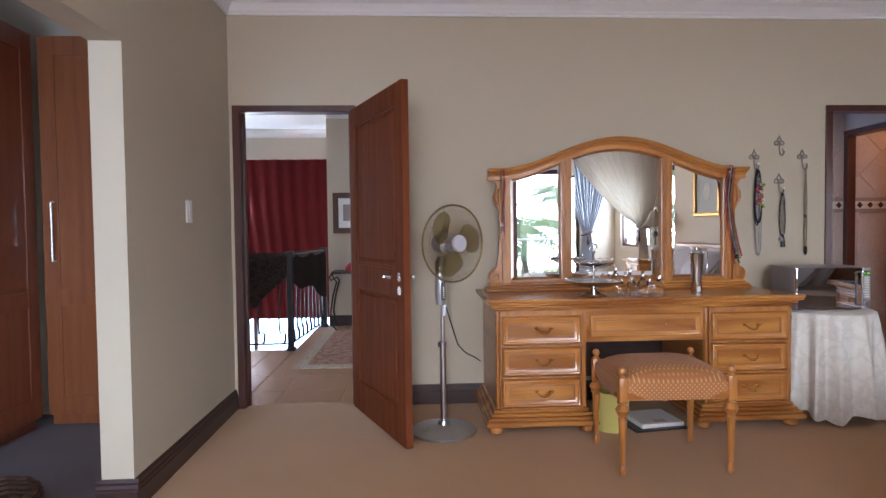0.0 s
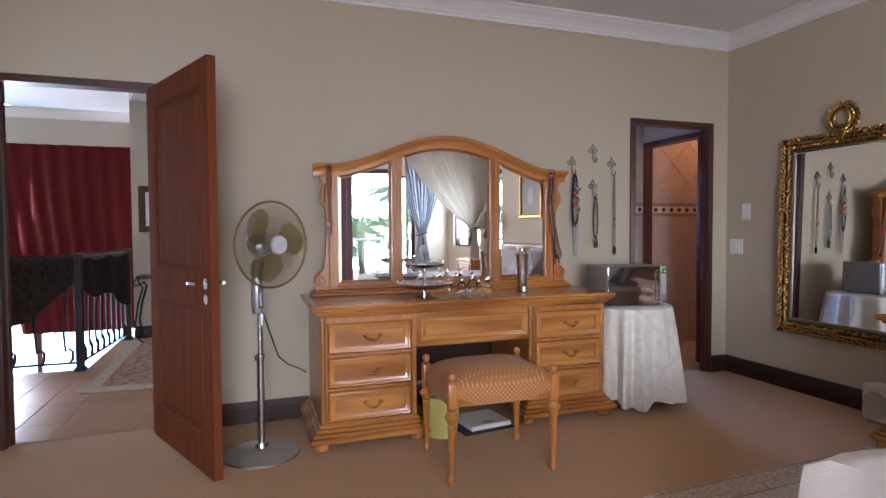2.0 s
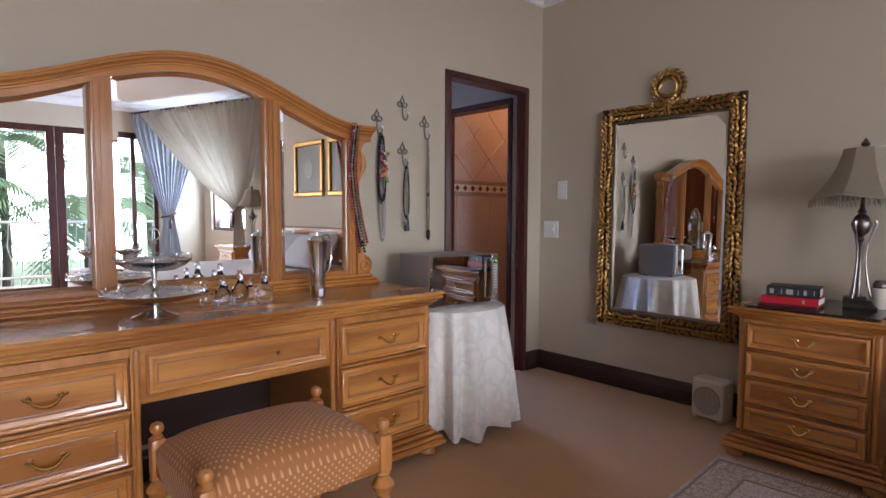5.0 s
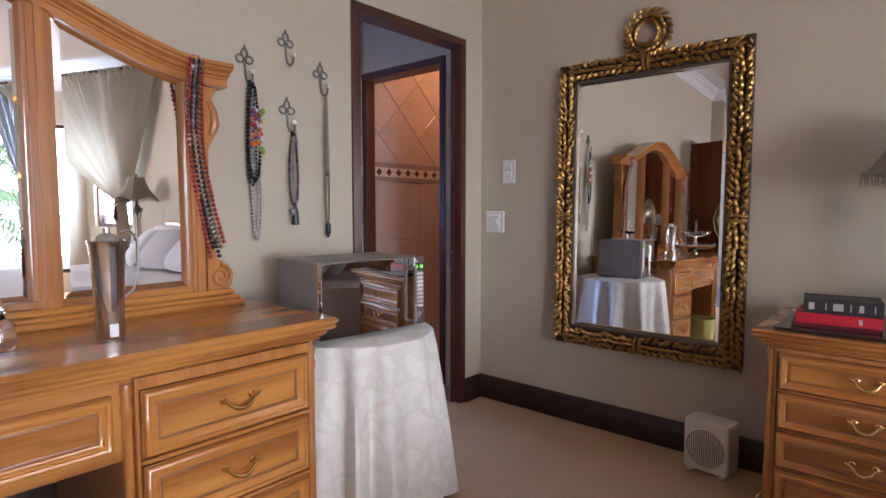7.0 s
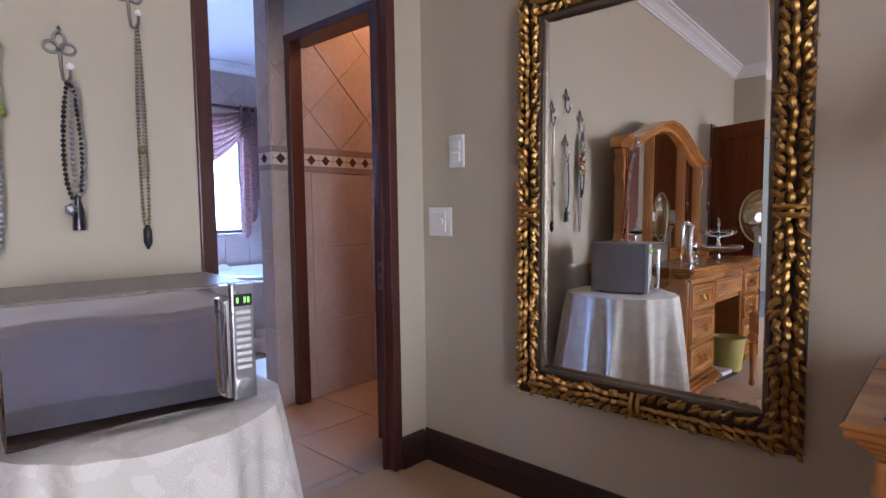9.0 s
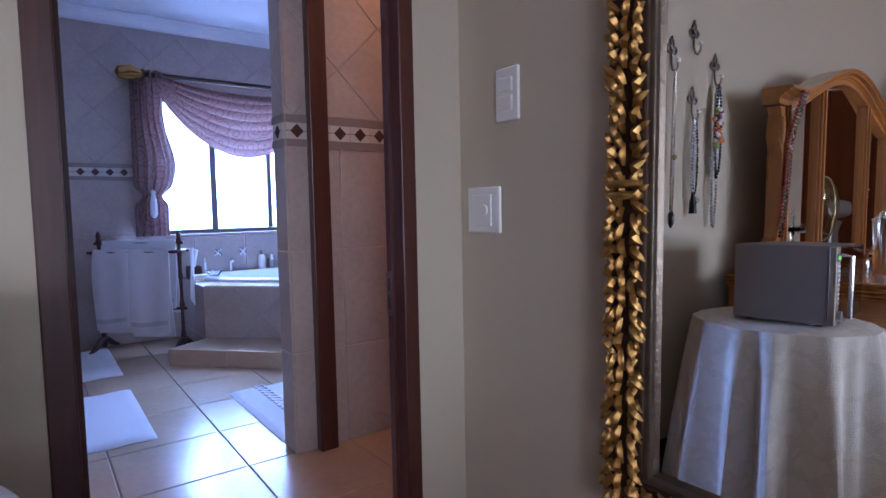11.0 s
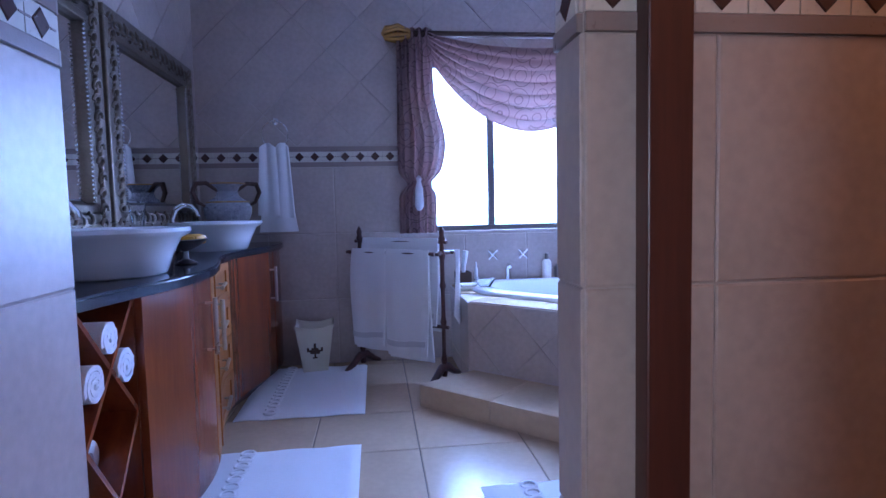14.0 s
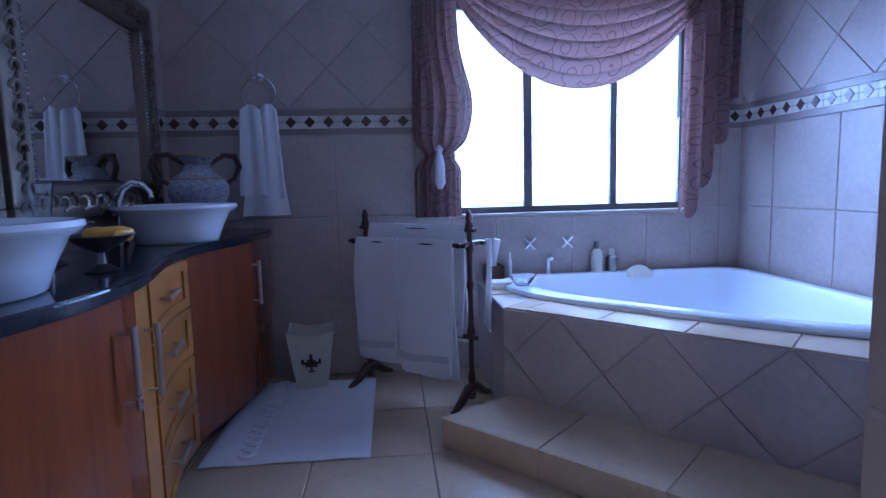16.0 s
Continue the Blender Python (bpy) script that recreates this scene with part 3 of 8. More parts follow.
l.new(thin.outputs[0], n["Material Output"].inputs[0])


# ---- doors ----
def panel_leaf(parent, w, h, t, material):
    """A two-panel leaf from the hinge at the origin along +x, its faces at y 0 and t."""
    st, mid0, mid1 = 0.11, 0.84, 1.0
    bm = boxes((0, st, 0, t, 0.008, h), (w - st, w, 0, t, 0.008, h), bevel=0.003)
    box(bm, st, w - st, 0, t, 0.008, 0.2, 0.003)
    box(bm, st, w - st, 0, t, h - 0.12, h, 0.003)
    box(bm, st, w - st, 0, t, mid0, mid1, 0.003)
    piece("leaf_frame", bm, material, parent)
    for z0, z1 in ((0.2, mid0), (mid1, h - 0.12)):
        bm = boxes((st, w - st, t * 0.3, t * 0.7, z0, z1))
        box(bm, st + 0.035, w - st - 0.035, t * 0.12, t * 0.88, z0 + 0.035, z1 - 0.035, 0.008)
        for a in (0.0, 1.0):
            y0, y1 = (0.003, t * 0.3) if a == 0 else (t * 0.7, t - 0.003)
            box(bm, st, st + 0.014, y0, y1, z0, z1, 0.003)
            box(bm, w - st - 0.014, w - st, y0, y1, z0, z1, 0.003)
            box(bm, st, w - st, y0, y1, z0, z0 + 0.014, 0.003)
            box(bm, st, w - st, y0, y1, z1 - 0.014, z1, 0.003)
        piece("panel", bm, material, parent)


def lever_set(parent, x, z, t, flip=1):
    """Lever handles with round roses and keyholes on both faces, and the lock plate on the edge."""
    for s, y in ((-1, 0.0), (1, t)):
        bm = bmesh.new()
        m = Matrix.Translation((x, y, z)) @ Matrix.Rotation(radians(90) * s, 4, "X")
        lathe(bm, [(0.026, -0.002), (0.026, 0.006), (0.022, 0.009), (0.010, 0.010), (0.009, 0.045), (0.004, 0.05)], segs=16)
        lathe(bm, [(0.025, -0.002), (0.025, 0.006), (0.02, 0.009), (0.006, 0.0095)], centre=(0, s * 0.075, 0), segs=16)
        bmesh.ops.transform(bm, matrix=Matrix.Translation((x, y, z)) @ Matrix.Rotation(radians(-90) * s, 4, "X") @ Matrix.Diagonal((1, 1, -1, 1)), verts=bm.verts)
        bm2y = y + s * 0.045
        tube(bm, [(x, bm2y, z), (x - flip * 0.03, bm2y + s * 0.006, z), (x - flip * 0.075, bm2y + s * 0.008, z + 0.002), (x - flip * 0.11, bm2y + s * 0.003, z - 0.003)], [0.009, 0.0095, 0.009, 0.007], 10)
        piece("door_handle", bm, CHROME, parent, "satin chrome lever handle", smooth=True)
    piece("lock_plate", boxes((x + 0.052, x + 0.0625, t / 2 - 0.011, t / 2 + 0.011, z - 0.12, z + 0.06), bevel=0.002), STEEL, parent, "steel lock plate")


door = thing("bedroom_door", (-0.375, 3.985, 0), "red-brown panelled wooden door standing open into the bedroom", "door", rz=math.degrees(math.atan2(-0.825, 0.375)))
panel_leaf(door, 0.90, 2.035, 0.042, REDWOOD)
lever_set(door, 0.837, 0.955, 0.042)
door = thing("bathroom_door", (3.066, 4.075, 0), "red-brown panelled wooden bathroom door opened against the tiled pier", "door", rz=95.0)
panel_leaf(door, 0.885, 2.03, 0.042, REDWOOD)
lever_set(door, 0.822, 0.86, 0.042)
part("strike_plate", boxes((3.786, 3.791, 4.056, 4.082, 0.775, 0.79), (3.786, 3.791, 4.056, 4.082, 0.825, 0.84), (3.786, 3.791, 4.056, 4.082, 0.875, 0.895), (3.786, 3.791, 4.056, 4.062, 0.79, 0.875), (3.786, 3.791, 4.076, 4.082, 0.79, 0.875), bevel=0.001), PEWTER, bpy.data.objects["door_frame_2"], "steel strike plate")


# ---- dressing table ----
# darker oak for the thin line round each drawer field
OAK_BEAD = wood("darker_oak_bead", (0.34, 0.14, 0.04), (0.22, 0.08, 0.022), "x", 0.35, 0.3)
OAK_EDGE = wood("golden_oak_moulding", (0.58, 0.255, 0.066), (0.40, 0.155, 0.036), "x", 0.25, 0.5, 1.0, 0.1)


def mitred(bm, x0, x1, z0, z1, y, profile):
    """A closed moulding round a rectangle: profile of (inset, proud of y), mitred at the corners."""
    rings = [[bm.verts.new(p) for p in ((x0 + i, y - h, z0 + i), (x1 - i, y - h, z0 + i), (x1 - i, y - h, z1 - i), (x0 + i, y - h, z1 - i))] for i, h in profile]
    for a, b in zip(rings, rings[1:] + rings[:1]):
        for k in range(4):
            j = (k + 1) % 4
            bm.faces.new((a[k], a[j], b[j], b[k]))
    return bm


def framed_front(name, parent, x0, x1, z0, z1, y, material, rim=0.030):
    """A drawer front: a mitred moulding that slopes down to a sunk field, its face towards -y."""
    dr = piece(name, boxes((x0, x1, y, y + 0.02, z0, z1), bevel=0.003), material, parent)
    r = rim + 0.006
    prof = [(0.003, -0.004), (0.003, 0.008), (0.006, 0.013), (0.011, 0.015), (0.016, 0.013), (0.018, 0.009), (0.021, 0.009), (r * 0.78, 0.006), (r * 0.9, 0.0035), (r, 0.003), (r, -0.004)]
    piece("moulding", mitred(bmesh.new(), x0, x1, z0, z1, y, prof), OAK_EDGE, dr, "mitred raised drawer moulding", smooth=True)
    q = r + 0.0015
    piece("bead", mitred(bmesh.new(), x0, x1, z0, z1, y, [(q, -0.003), (q, 0.0022), (q + 0.003, 0.003), (q + 0.006, 0.0022), (q + 0.006, -0.003)]), OAK_BEAD, dr, "darker bead round the drawer field")
    return dr


def face_frame(parent, x0, x1, z0, z1, y0, y1, edges, side, material):
    """Stiles and rails between drawers; edges: (bottom, top) of each opening."""
    bm = boxes((x0, x0 + side, y0, y1, z0, z1), (x1 - side, x1, y0, y1, z0, z1), bevel=0.002)
    low = z0
    for a, b in list(edges) + [(z1, z1)]:
        if a - low > 0.002:
            box(bm, x0 + side, x1 - side, y0, y1, low, a, 0.002)
        low = b
    piece("face_frame", bm, material, parent)


def swan_handle(parent, x, y, z, w=0.082):
    """A bowed brass pull with swollen middle, curled tips and two small roses."""
    bm = bmesh.new()
    us = [-1 + 2 * k / 16 for k in range(17)]
    pts = [(x + w / 2 * u, y - 0.020 - 0.010 * (1 - u * u), z - 0.016 * (1 - u * u) + 0.007 * abs(u) ** 3) for u in us]
    tube(bm, pts, [0.0035 + 0.0038 * (1 - u * u) + (0.0012 if abs(u) < 0.07 else 0) for u in us], 8)
    for s in (-1, 1):
        tube(bm, [(x + s * w / 2, y + 0.001, z + 0.007), (x + s * w / 2, y - 0.003, z + 0.007), (x + s * w / 2, y - 0.006, z + 0.007), (x + s * w / 2, y - 0.022, z + 0.007)], [0.010, 0.010, 0.006, 0.0045], 10)
        tube(bm, [(x + s * w / 2, y - 0.020, z + 0.007), (x + s * (w / 2 + 0.010), y - 0.021, z + 0.010), (x + s * (w / 2 + 0.017), y - 0.021, z + 0.017)], [0.0045, 0.004, 0.0022], 6)
    piece("handle", bm, BRASS, parent, "curved brass drop handle", smooth=True)


def bun_foot(parent, x, y, material, r=0.042, h=0.05):
    bm = lathe(bmesh.new(), [(r * 0.6, 0), (r * 0.95, h * 0.2), (r, h * 0.5), (r * 0.9, h * 0.8), (r * 0.7, h)], (x, y, 0), 18)
    piece("foot", bm, material, parent, smooth=True)


def moulded_top(bm, x0, x1, y0, y1, z0, steps):
    """One solid with a stepped, eased edge: (overhang, thickness) from the bottom up."""
    rings, z = [], z0
    for o, t in steps:
        e = min(0.4 * t, 0.008)
        for d, h in ((o - e, 0.0), (o, e), (o, t - e), (o - e, t)):
            rings.append([bm.verts.new(p) for p in ((x0 - d, y0 - d, z + h), (x1 + d, y0 - d, z + h), (x1 + d, y1, z + h), (x0 - d, y1, z + h))])
        z += t
    bm.faces.new(rings[0][::-1])
    bm.faces.new(rings[-1])
    for lo, hi in zip(rings, rings[1:]):
        for k in range(4):
            j = (k + 1) % 4
            bm.faces.new((lo[k], lo[j], hi[j], hi[k]))
    return bm


def carved_post(bm, x, y, z0, z1):
    """A slim corner post with small turned swellings."""
    h = z1 - z0
    lathe(bm, [(0.010, 0), (0.013, 0.02 * h), (0.009, 0.06 * h), (0.013, 0.1 * h), (0.011, 0.5 * h), (0.013, 0.86 * h), (0.017, 0.9 * h), (0.011, 0.93 * h), (0.016, 0.97 * h), (0.012, h)], (x, y, z0), 10)


DX0, DX1, DY0, DY1 = 0.53, 2.34, 3.365, 3.99
ped = 0.545
desk = thing("dressing_table", (0, 0, 0), "golden oak dressing table with two banks of drawers", "dressing table")
for x0, x1 in ((DX0, DX0 + ped), (DX1 - ped, DX1)):
    bm = boxes((x0, x1, DY0 + 0.03, DY1, 0.145, 0.735), bevel=0.004)
    piece("pedestal", bm, OAK_Y, desk)
    bm = moulded_top(bmesh.new(), x0, x1, DY0 + 0.03, DY1, 0.05, ((0.062, 0.03), (0.05, 0.02), (0.03, 0.02), (0.012, 0.025)))
    piece("plinth", bm, OAK, desk)
    for fx in (x0 + 0.0, x1 - 0.0):
        for fy in (DY0 + 0.03, DY1 - 0.06):
            bun_foot(desk, fx, fy, OAK)
    for fx in (x0 + 0.012, x1 - 0.012):
        bm = bmesh.new()
        carved_post(bm, fx, DY0 + 0.03, 0.15, 0.72)
        piece("corner_post", bm, OAK_Z, desk, smooth=True)
    for k in range(3):
        z0 = 0.155 + k * 0.187
        framed_front("drawer", desk, x0 + 0.038, x1 - 0.038, z0 + 0.004, z0 + 0.17, DY0 + 0.012, OAK)
        swan_handle(desk, (x0 + x1) / 2 + 0.01, DY0 + 0.012, z0 + 0.088)
for x0, x1 in ((DX0, DX0 + ped), (DX1 - ped, DX1)):
    face_frame(desk, x0 + 0.024, x1 - 0.024, 0.147, 0.733, DY0 + 0.009, DY0 + 0.031, [(0.154 + k * 0.187, 0.330 + k * 0.187) for k in range(3)], 0.009, OAK_Z)
kx0, kx1 = DX0 + ped, DX1 - ped
piece("apron", boxes((kx0, kx1, DY0 + 0.035, DY0 + 0.055, 0.535, 0.735)), OAK, desk)
framed_front("drawer", desk, kx0 + 0.02, kx1 - 0.02, 0.565, 0.70, DY0 + 0.024, OAK, 0.024)
bm = tube(bmesh.new(), [((kx0 + kx1) / 2 + 0.12, DY0 + 0.024, 0.635), ((kx0 + kx1) / 2 + 0.12, DY0 + 0.006, 0.635)], [0.004, 0.009], 10)
piece("knob", bm, BRASS, desk, smooth=True)
# dark wood instead of oak puts the knee hole's darkness into the colour
piece("back_panel", boxes((kx0, kx1, DY1 - 0.03, DY1 - 0.015, 0.18, 0.735)), DARKWOOD_X, desk, "dark back panel of the knee hole")
piece("knee_board", boxes((kx0, kx1, DY0 + 0.2, DY1 - 0.03, 0.52, 0.535)), OAK, desk)
bm = moulded_top(bmesh.new(), DX0, DX1, DY0 + 0.02, DY1, 0.735, ((0.012, 0.014), (0.026, 0.018), (0.046, 0.016), (0.052, 0.02)))
piece("tabletop", bm, OAK, desk, "polished golden oak top with a moulded edge")
DZ = 0.803


def arch_z(x):
    """The curved upper line of the mirror's frame."""
    u = abs(x - 1.43) / 0.87
    return 1.598 + 0.205 * (0.5 + 0.5 * math.cos(math.pi * min(u * 1.12, 1))) ** 0.85


mir = thing("dressing_mirror", (0, 0, DZ), "golden oak three-part dressing mirror with an arched top", "mirror")
MY = 3.83


def along_arch(bm, x0, x1, low, high, y0, y1, steps=36):
    """A band that follows the arch between two offsets below its line."""
    return arch_profile(bm, x0, x1, [(y0, low), (y0, high), (y1, high), (y1, low)], steps)


def arch_profile(bm, x0, x1, profile, steps=48):
    """A moulding of (y, offset from the arch's line) carried along the arch."""
    n, ring = len(profile), []
    for k in range(steps + 1):
        x = x0 + (x1 - x0) * k / steps
        z = arch_z(x) - DZ
        ring.append([bm.verts.new((x, y, z + o)) for y, o in profile])
    for a, b in zip(ring, ring[1:]):
        for j in range(n):
            i = (j + 1) % n
            bm.faces.new((a[j], a[i], b[i], b[j]))
    bm.faces.new(ring[0][::-1])
    bm.faces.new(ring[-1])
    return bm


CREST = [(MY + 0.06, -0.055), (MY - 0.012, -0.055), (MY - 0.012, -0.030), (MY - 0.018, -0.027), (MY - 0.018, -0.022), (MY - 0.030, -0.019), (MY - 0.034, -0.011), (MY - 0.042, -0.008), (MY - 0.052, -0.004), (MY - 0.054, 0.003), (MY - 0.062, 0.005), (MY - 0.064, 0.012), (MY - 0.060, 0.018), (MY + 0.06, 0.018)]
piece("crest", arch_profile(bmesh.new(), 0.552, 2.308, CREST), OAK_EDGE, mir, "arched moulded crest rail", smooth=True)
bm = moulded_top(bmesh.new(), 0.56, 2.30, MY - 0.03, MY + 0.1, 0.0, ((0.03, 0.02), (0.018, 0.014), (0.004, 0.02)))
piece("base_rail", bm, OAK, mir)
for a, b in ((0.645, 0.700), (1.045, 1.115), (1.735, 1.805), (2.165, 2.22)):
    bm = bmesh.new()
    for x0, x1, y0 in ((a, b, MY), (a + 0.008, b - 0.008, MY - 0.012), (a + (b - a) * 0.36, b - (b - a) * 0.36, MY - 0.02)):
        along_arch(bm, x0, x1, -1.6, -0.05, y0, MY + 0.05, 6)
    for v in bm.verts:
        v.co.z = max(v.co.z, 0.052)
    piece("upright", bm, OAK_Z, mir)
piece("lower_rail", boxes((0.70, 2.165, MY - 0.006, MY + 0.05, 0.052, 0.075), bevel=0.004), OAK, mir)
for a, b in ((0.700, 1.045), (1.115, 1.735), (1.805, 2.165)):
    for name, inset, y, m in (("mirror_glass", 0.0, MY + 0.018, MIRROR),):
        bm = bmesh.new()
        n = 24
        out = [Vector((a + (b - a) * k / n, y, arch_z(a + (b - a) * k / n) - DZ - 0.05)) for k in range(n + 1)]
        inn = []
        bv = 0.022
        for k in range(n + 1):
            x = a + bv + (b - a - 2 * bv) * k / n
            inn.append(Vector((x, y - 0.005, arch_z(x) - DZ - 0.05 - bv)))
        vo = [bm.verts.new(p) for p in out] + [bm.verts.new((b, y, 0.07)), bm.verts.new((a, y, 0.07))]
        vi = [bm.verts.new(p) for p in inn] + [bm.verts.new((b - bv, y - 0.005, 0.07 + bv)), bm.verts.new((a + bv, y - 0.005, 0.07 + bv))]
        bm.faces.new(vi)
        for k in range(len(vo)):
            j = (k + 1) % len(vo)
            bm.faces.new((vo[k], vo[j], vi[j], vi[k]))
        piece(name, bm, m, mir, "bevelled mirror pane")
piece("back_board", boxes((0.64, 2.22, MY + 0.052, MY + 0.065, 0.03, 0.74)), OAK, mir)


def scroll(bm, cx, cz, y0, y1, r0, turns, hand):
    """A raised volute."""
    pts = []
    for k in range(22):
        a = hand * 2 * math.pi * turns * k / 21 + math.pi / 2
        r = r0 * (1 - 0.8 * k / 21)
        pts.append((cx + r * math.cos(a), y0, cz + r * math.sin(a)))
    tube(bm, pts, [0.009 - 0.004 * k / 21 for k in range(22)], 8)
    lathe_pts = [(cx + r0 * 0.95 * math.cos(2 * math.pi * k / 18), cz + r0 * 0.95 * math.sin(2 * math.pi * k / 18)) for k in range(18)]
    lo = [bm.verts.new((x, y0 + 0.002, z)) for x, z in lathe_pts]
    hi = [bm.verts.new((x, y1, z)) for x, z in lathe_pts]
    bm.faces.new(lo)
    bm.faces.new(hi[::-1])
    for k in range(18):
        j = (k + 1) % 18
        bm.faces.new((lo[k], lo[j], hi[j], hi[k]))


for s, xe in ((-1, 0.640), (1, 2.225)):
    bm = bmesh.new()
    out = [(0, 0.052), (0.075, 0.052), (0.088, 0.075), (0.085, 0.115), (0.06, 0.145), (0.035, 0.16), (0.018, 0.25), (0.012, 0.40), (0.014, 0.53), (0.03, 0.56), (0.048, 0.59), (0.052, 0.625), (0.04, 0.66), (0.03, 0.70), (0.05, 0.735), (0.0, 0.735)]
    lo = [bm.verts.new((xe + s * x, MY - 0.004, z)) for x, z in out]
    hi = [bm.verts.new((xe + s * x, MY + 0.05, z)) for x, z in out]
    bm.faces.new(lo)
    bm.faces.new(hi[::-1])
    for k in range(len(out)):
        j = (k + 1) % len(out)
        bm.faces.new((lo[k], lo[j], hi[j], hi[k]))
    scroll(bm, xe + s * 0.045, 0.098, MY - 0.008, MY + 0.04, 0.04, 1.6, -s)
    tube(bm, [(xe + s * 0.02, MY - 0.005, 0.69), (xe + s * 0.034, MY - 0.008, 0.65), (xe + s * 0.036, MY - 0.008, 0.61), (xe + s * 0.022, MY - 0.005, 0.575)], [0.008, 0.014, 0.016, 0.008], 10)
    piece("side_bracket", bm, OAK_Z, mir, "carved side bracket with a scroll foot", smooth=True)


# ---- stool ----
stool = thing("stool", (1.335, 2.978, 0), "turned oak dressing stool with a rust dotted seat", "stool", rz=-1)
sw, sd = 0.27, 0.212
for x in (-sw, sw):
    for y in (-sd, sd):
        bm = lathe(bmesh.new(), [(0.011, 0), (0.017, 0.012), (0.019, 0.03), (0.013, 0.045), (0.011, 0.055), (0.013, 0.06), (0.019, 0.26), (0.022, 0.28), (0.015, 0.29), (0.024, 0.30), (0.036, 0.325), (0.024, 0.345), (0.016, 0.352), (0.026, 0.362), (0.021, 0.372)], (x, y, 0), 16)
        box(bm, x - 0.021, x + 0.021, y - 0.021, y + 0.021, 0.37, 0.485, 0.004)
        lathe(bm, [(0.012, 0.483), (0.017, 0.492), (0.010, 0.498), (0.019, 0.508), (0.021, 0.518), (0.016, 0.53), (0.004, 0.536)], (x, y, 0), 14)
        piece("leg", bm, OAK_Z, stool, smooth=True)
bm = boxes((-sw + 0.02, sw - 0.02, -sd - 0.012, -sd + 0.012, 0.375, 0.415), (-sw + 0.02, sw - 0.02, sd - 0.012, sd + 0.012, 0.375, 0.415), (-sw - 0.012, -sw + 0.012, -sd + 0.02, sd - 0.02, 0.375, 0.415), (sw - 0.012, sw + 0.012, -sd + 0.02, sd - 0.02, 0.375, 0.415), bevel=0.004)
piece("seat_rail", bm, OAK, stool)


def cushion(bm, w, d, z0, z1, dome):
    """A padded block with soft edges and a domed top."""
    def f(u, v):
        x, y = (2 * u - 1), (2 * v - 1)
        return Vector((w * x * (1 - 0.02 * y * y), d * y * (1 - 0.02 * x * x), z1 + dome * (1 - x ** 4) * (1 - y ** 4) - 0.02 * max(abs(x), abs(y)) ** 12))
    n = 18
    grid = [[bm.verts.new(f(i / n, j / n)) for j in range(n + 1)] for i in range(n + 1)]
    for i in range(n):
        for j in range(n):
            bm.faces.new((grid[i][j], grid[i + 1][j], grid[i + 1][j + 1], grid[i][j + 1]))
    rim = [grid[i][0] for i in range(n + 1)] + [grid[n][j] for j in range(1, n + 1)] + [grid[i][n] for i in range(n - 1, -1, -1)] + [grid[0][j] for j in range(n - 1, 0, -1)]
    low = [bm.verts.new((v.co.x * 1.01, v.co.y * 1.01, (z0 + v.co.z) / 2)) for v in rim]
    base = [bm.verts.new((v.co.x, v.co.y, z0)) for v in rim]
    for a, b in ((rim, low), (low, base)):
        for k in range(len(a)):
            j = (k + 1) % len(a)
            bm.faces.new((a[k], a[j], b[j], b[k]))
    bm.faces.new(base[::-1])
    return bm


piece("seat", cushion(bmesh.new(), sw + 0.013, sd + 0.013, 0.372, 0.478, 0.055), SEAT_CLOTH, stool, "rust upholstered seat with small pale dots", smooth=True)

# ---- under the dressing table ----
bk = thing("bucket", (1.235, 3.42, 0), "yellow plastic waste bucket under the dressing table", "bucket")
piece("pail", lathe(bmesh.new(), [(0.0, 0.003), (0.085, 0.003), (0.088, 0), (0.11, 0.22), (0.118, 0.222), (0.118, 0.24), (0.112, 0.24), (0.108, 0.225), (0.086, 0.01), (0.0, 0.01)], segs=28), YELLOW, bk, smooth=True)
sc = thing("bathroom_scale", (1.52, 3.50, 0), "white flat scale on a dark pad under the table", "scale", rz=8)
piece("plate", boxes((-0.14, 0.14, -0.13, 0.13, 0.012, 0.04), bevel=0.008), WHITE_PLASTIC, sc)
piece("pad", boxes((-0.19, 0.15, -0.15, 0.15, 0.0, 0.0115), bevel=0.003), BLACK, sc)
piece("window", boxes((-0.04, 0.04, -0.11, -0.07, 0.039, 0.042), bevel=0.001), STEEL, sc)

# ---- pedestal fan ----
fan = thing("pedestal_fan", (0.220, 3.46, 0), "silver pedestal fan with a smoked yellow cage", "fan")
AMBER = glass("smoked_yellow_plastic", (0.74, 0.68, 0.46), 0.1)
GOLDWIRE = mat("bronze_wire", (0.30, 0.22, 0.10), 0.35, metal=0.8, vary=0.1, bump=0.0)
SILVER = mat("silver_grey_plastic", (0.42, 0.42, 0.46), 0.3, metal=0.5, vary=0.06, bump=0.03)
piece("base", lathe(bmesh.new(), [(0.0, 0), (0.195, 0), (0.2, 0.006), (0.195, 0.014), (0.15, 0.022), (0.06, 0.034), (0.035, 0.045), (0.03, 0.07), (0.0, 0.07)], segs=40), STEEL, fan, smooth=True)
piece("pole", lathe(bmesh.new(), [(0.018, 0.06), (0.018, 0.52), (0.022, 0.522), (0.022, 0.545), (0.011, 0.55), (0.011, 0.80)], segs=16), STEEL, fan, smooth=True)
bm = boxes((-0.03, -0.012, -0.012, 0.012, 0.515, 0.54), bevel=0.003)
piece("clamp_knob", bm, BLACK, fan)
bm = bmesh.new()
prof = [((-0.01, 0.004, 0.77), 0.026), ((-0.012, 0.0, 0.82), 0.031), ((-0.012, -0.004, 0.90), 0.030), ((-0.012, 0.0, 0.98), 0.025), ((0.0, 0.02, 1.05), 0.03)]
tube(bm, [p for p, _ in prof], [r for _, r in prof], 14)
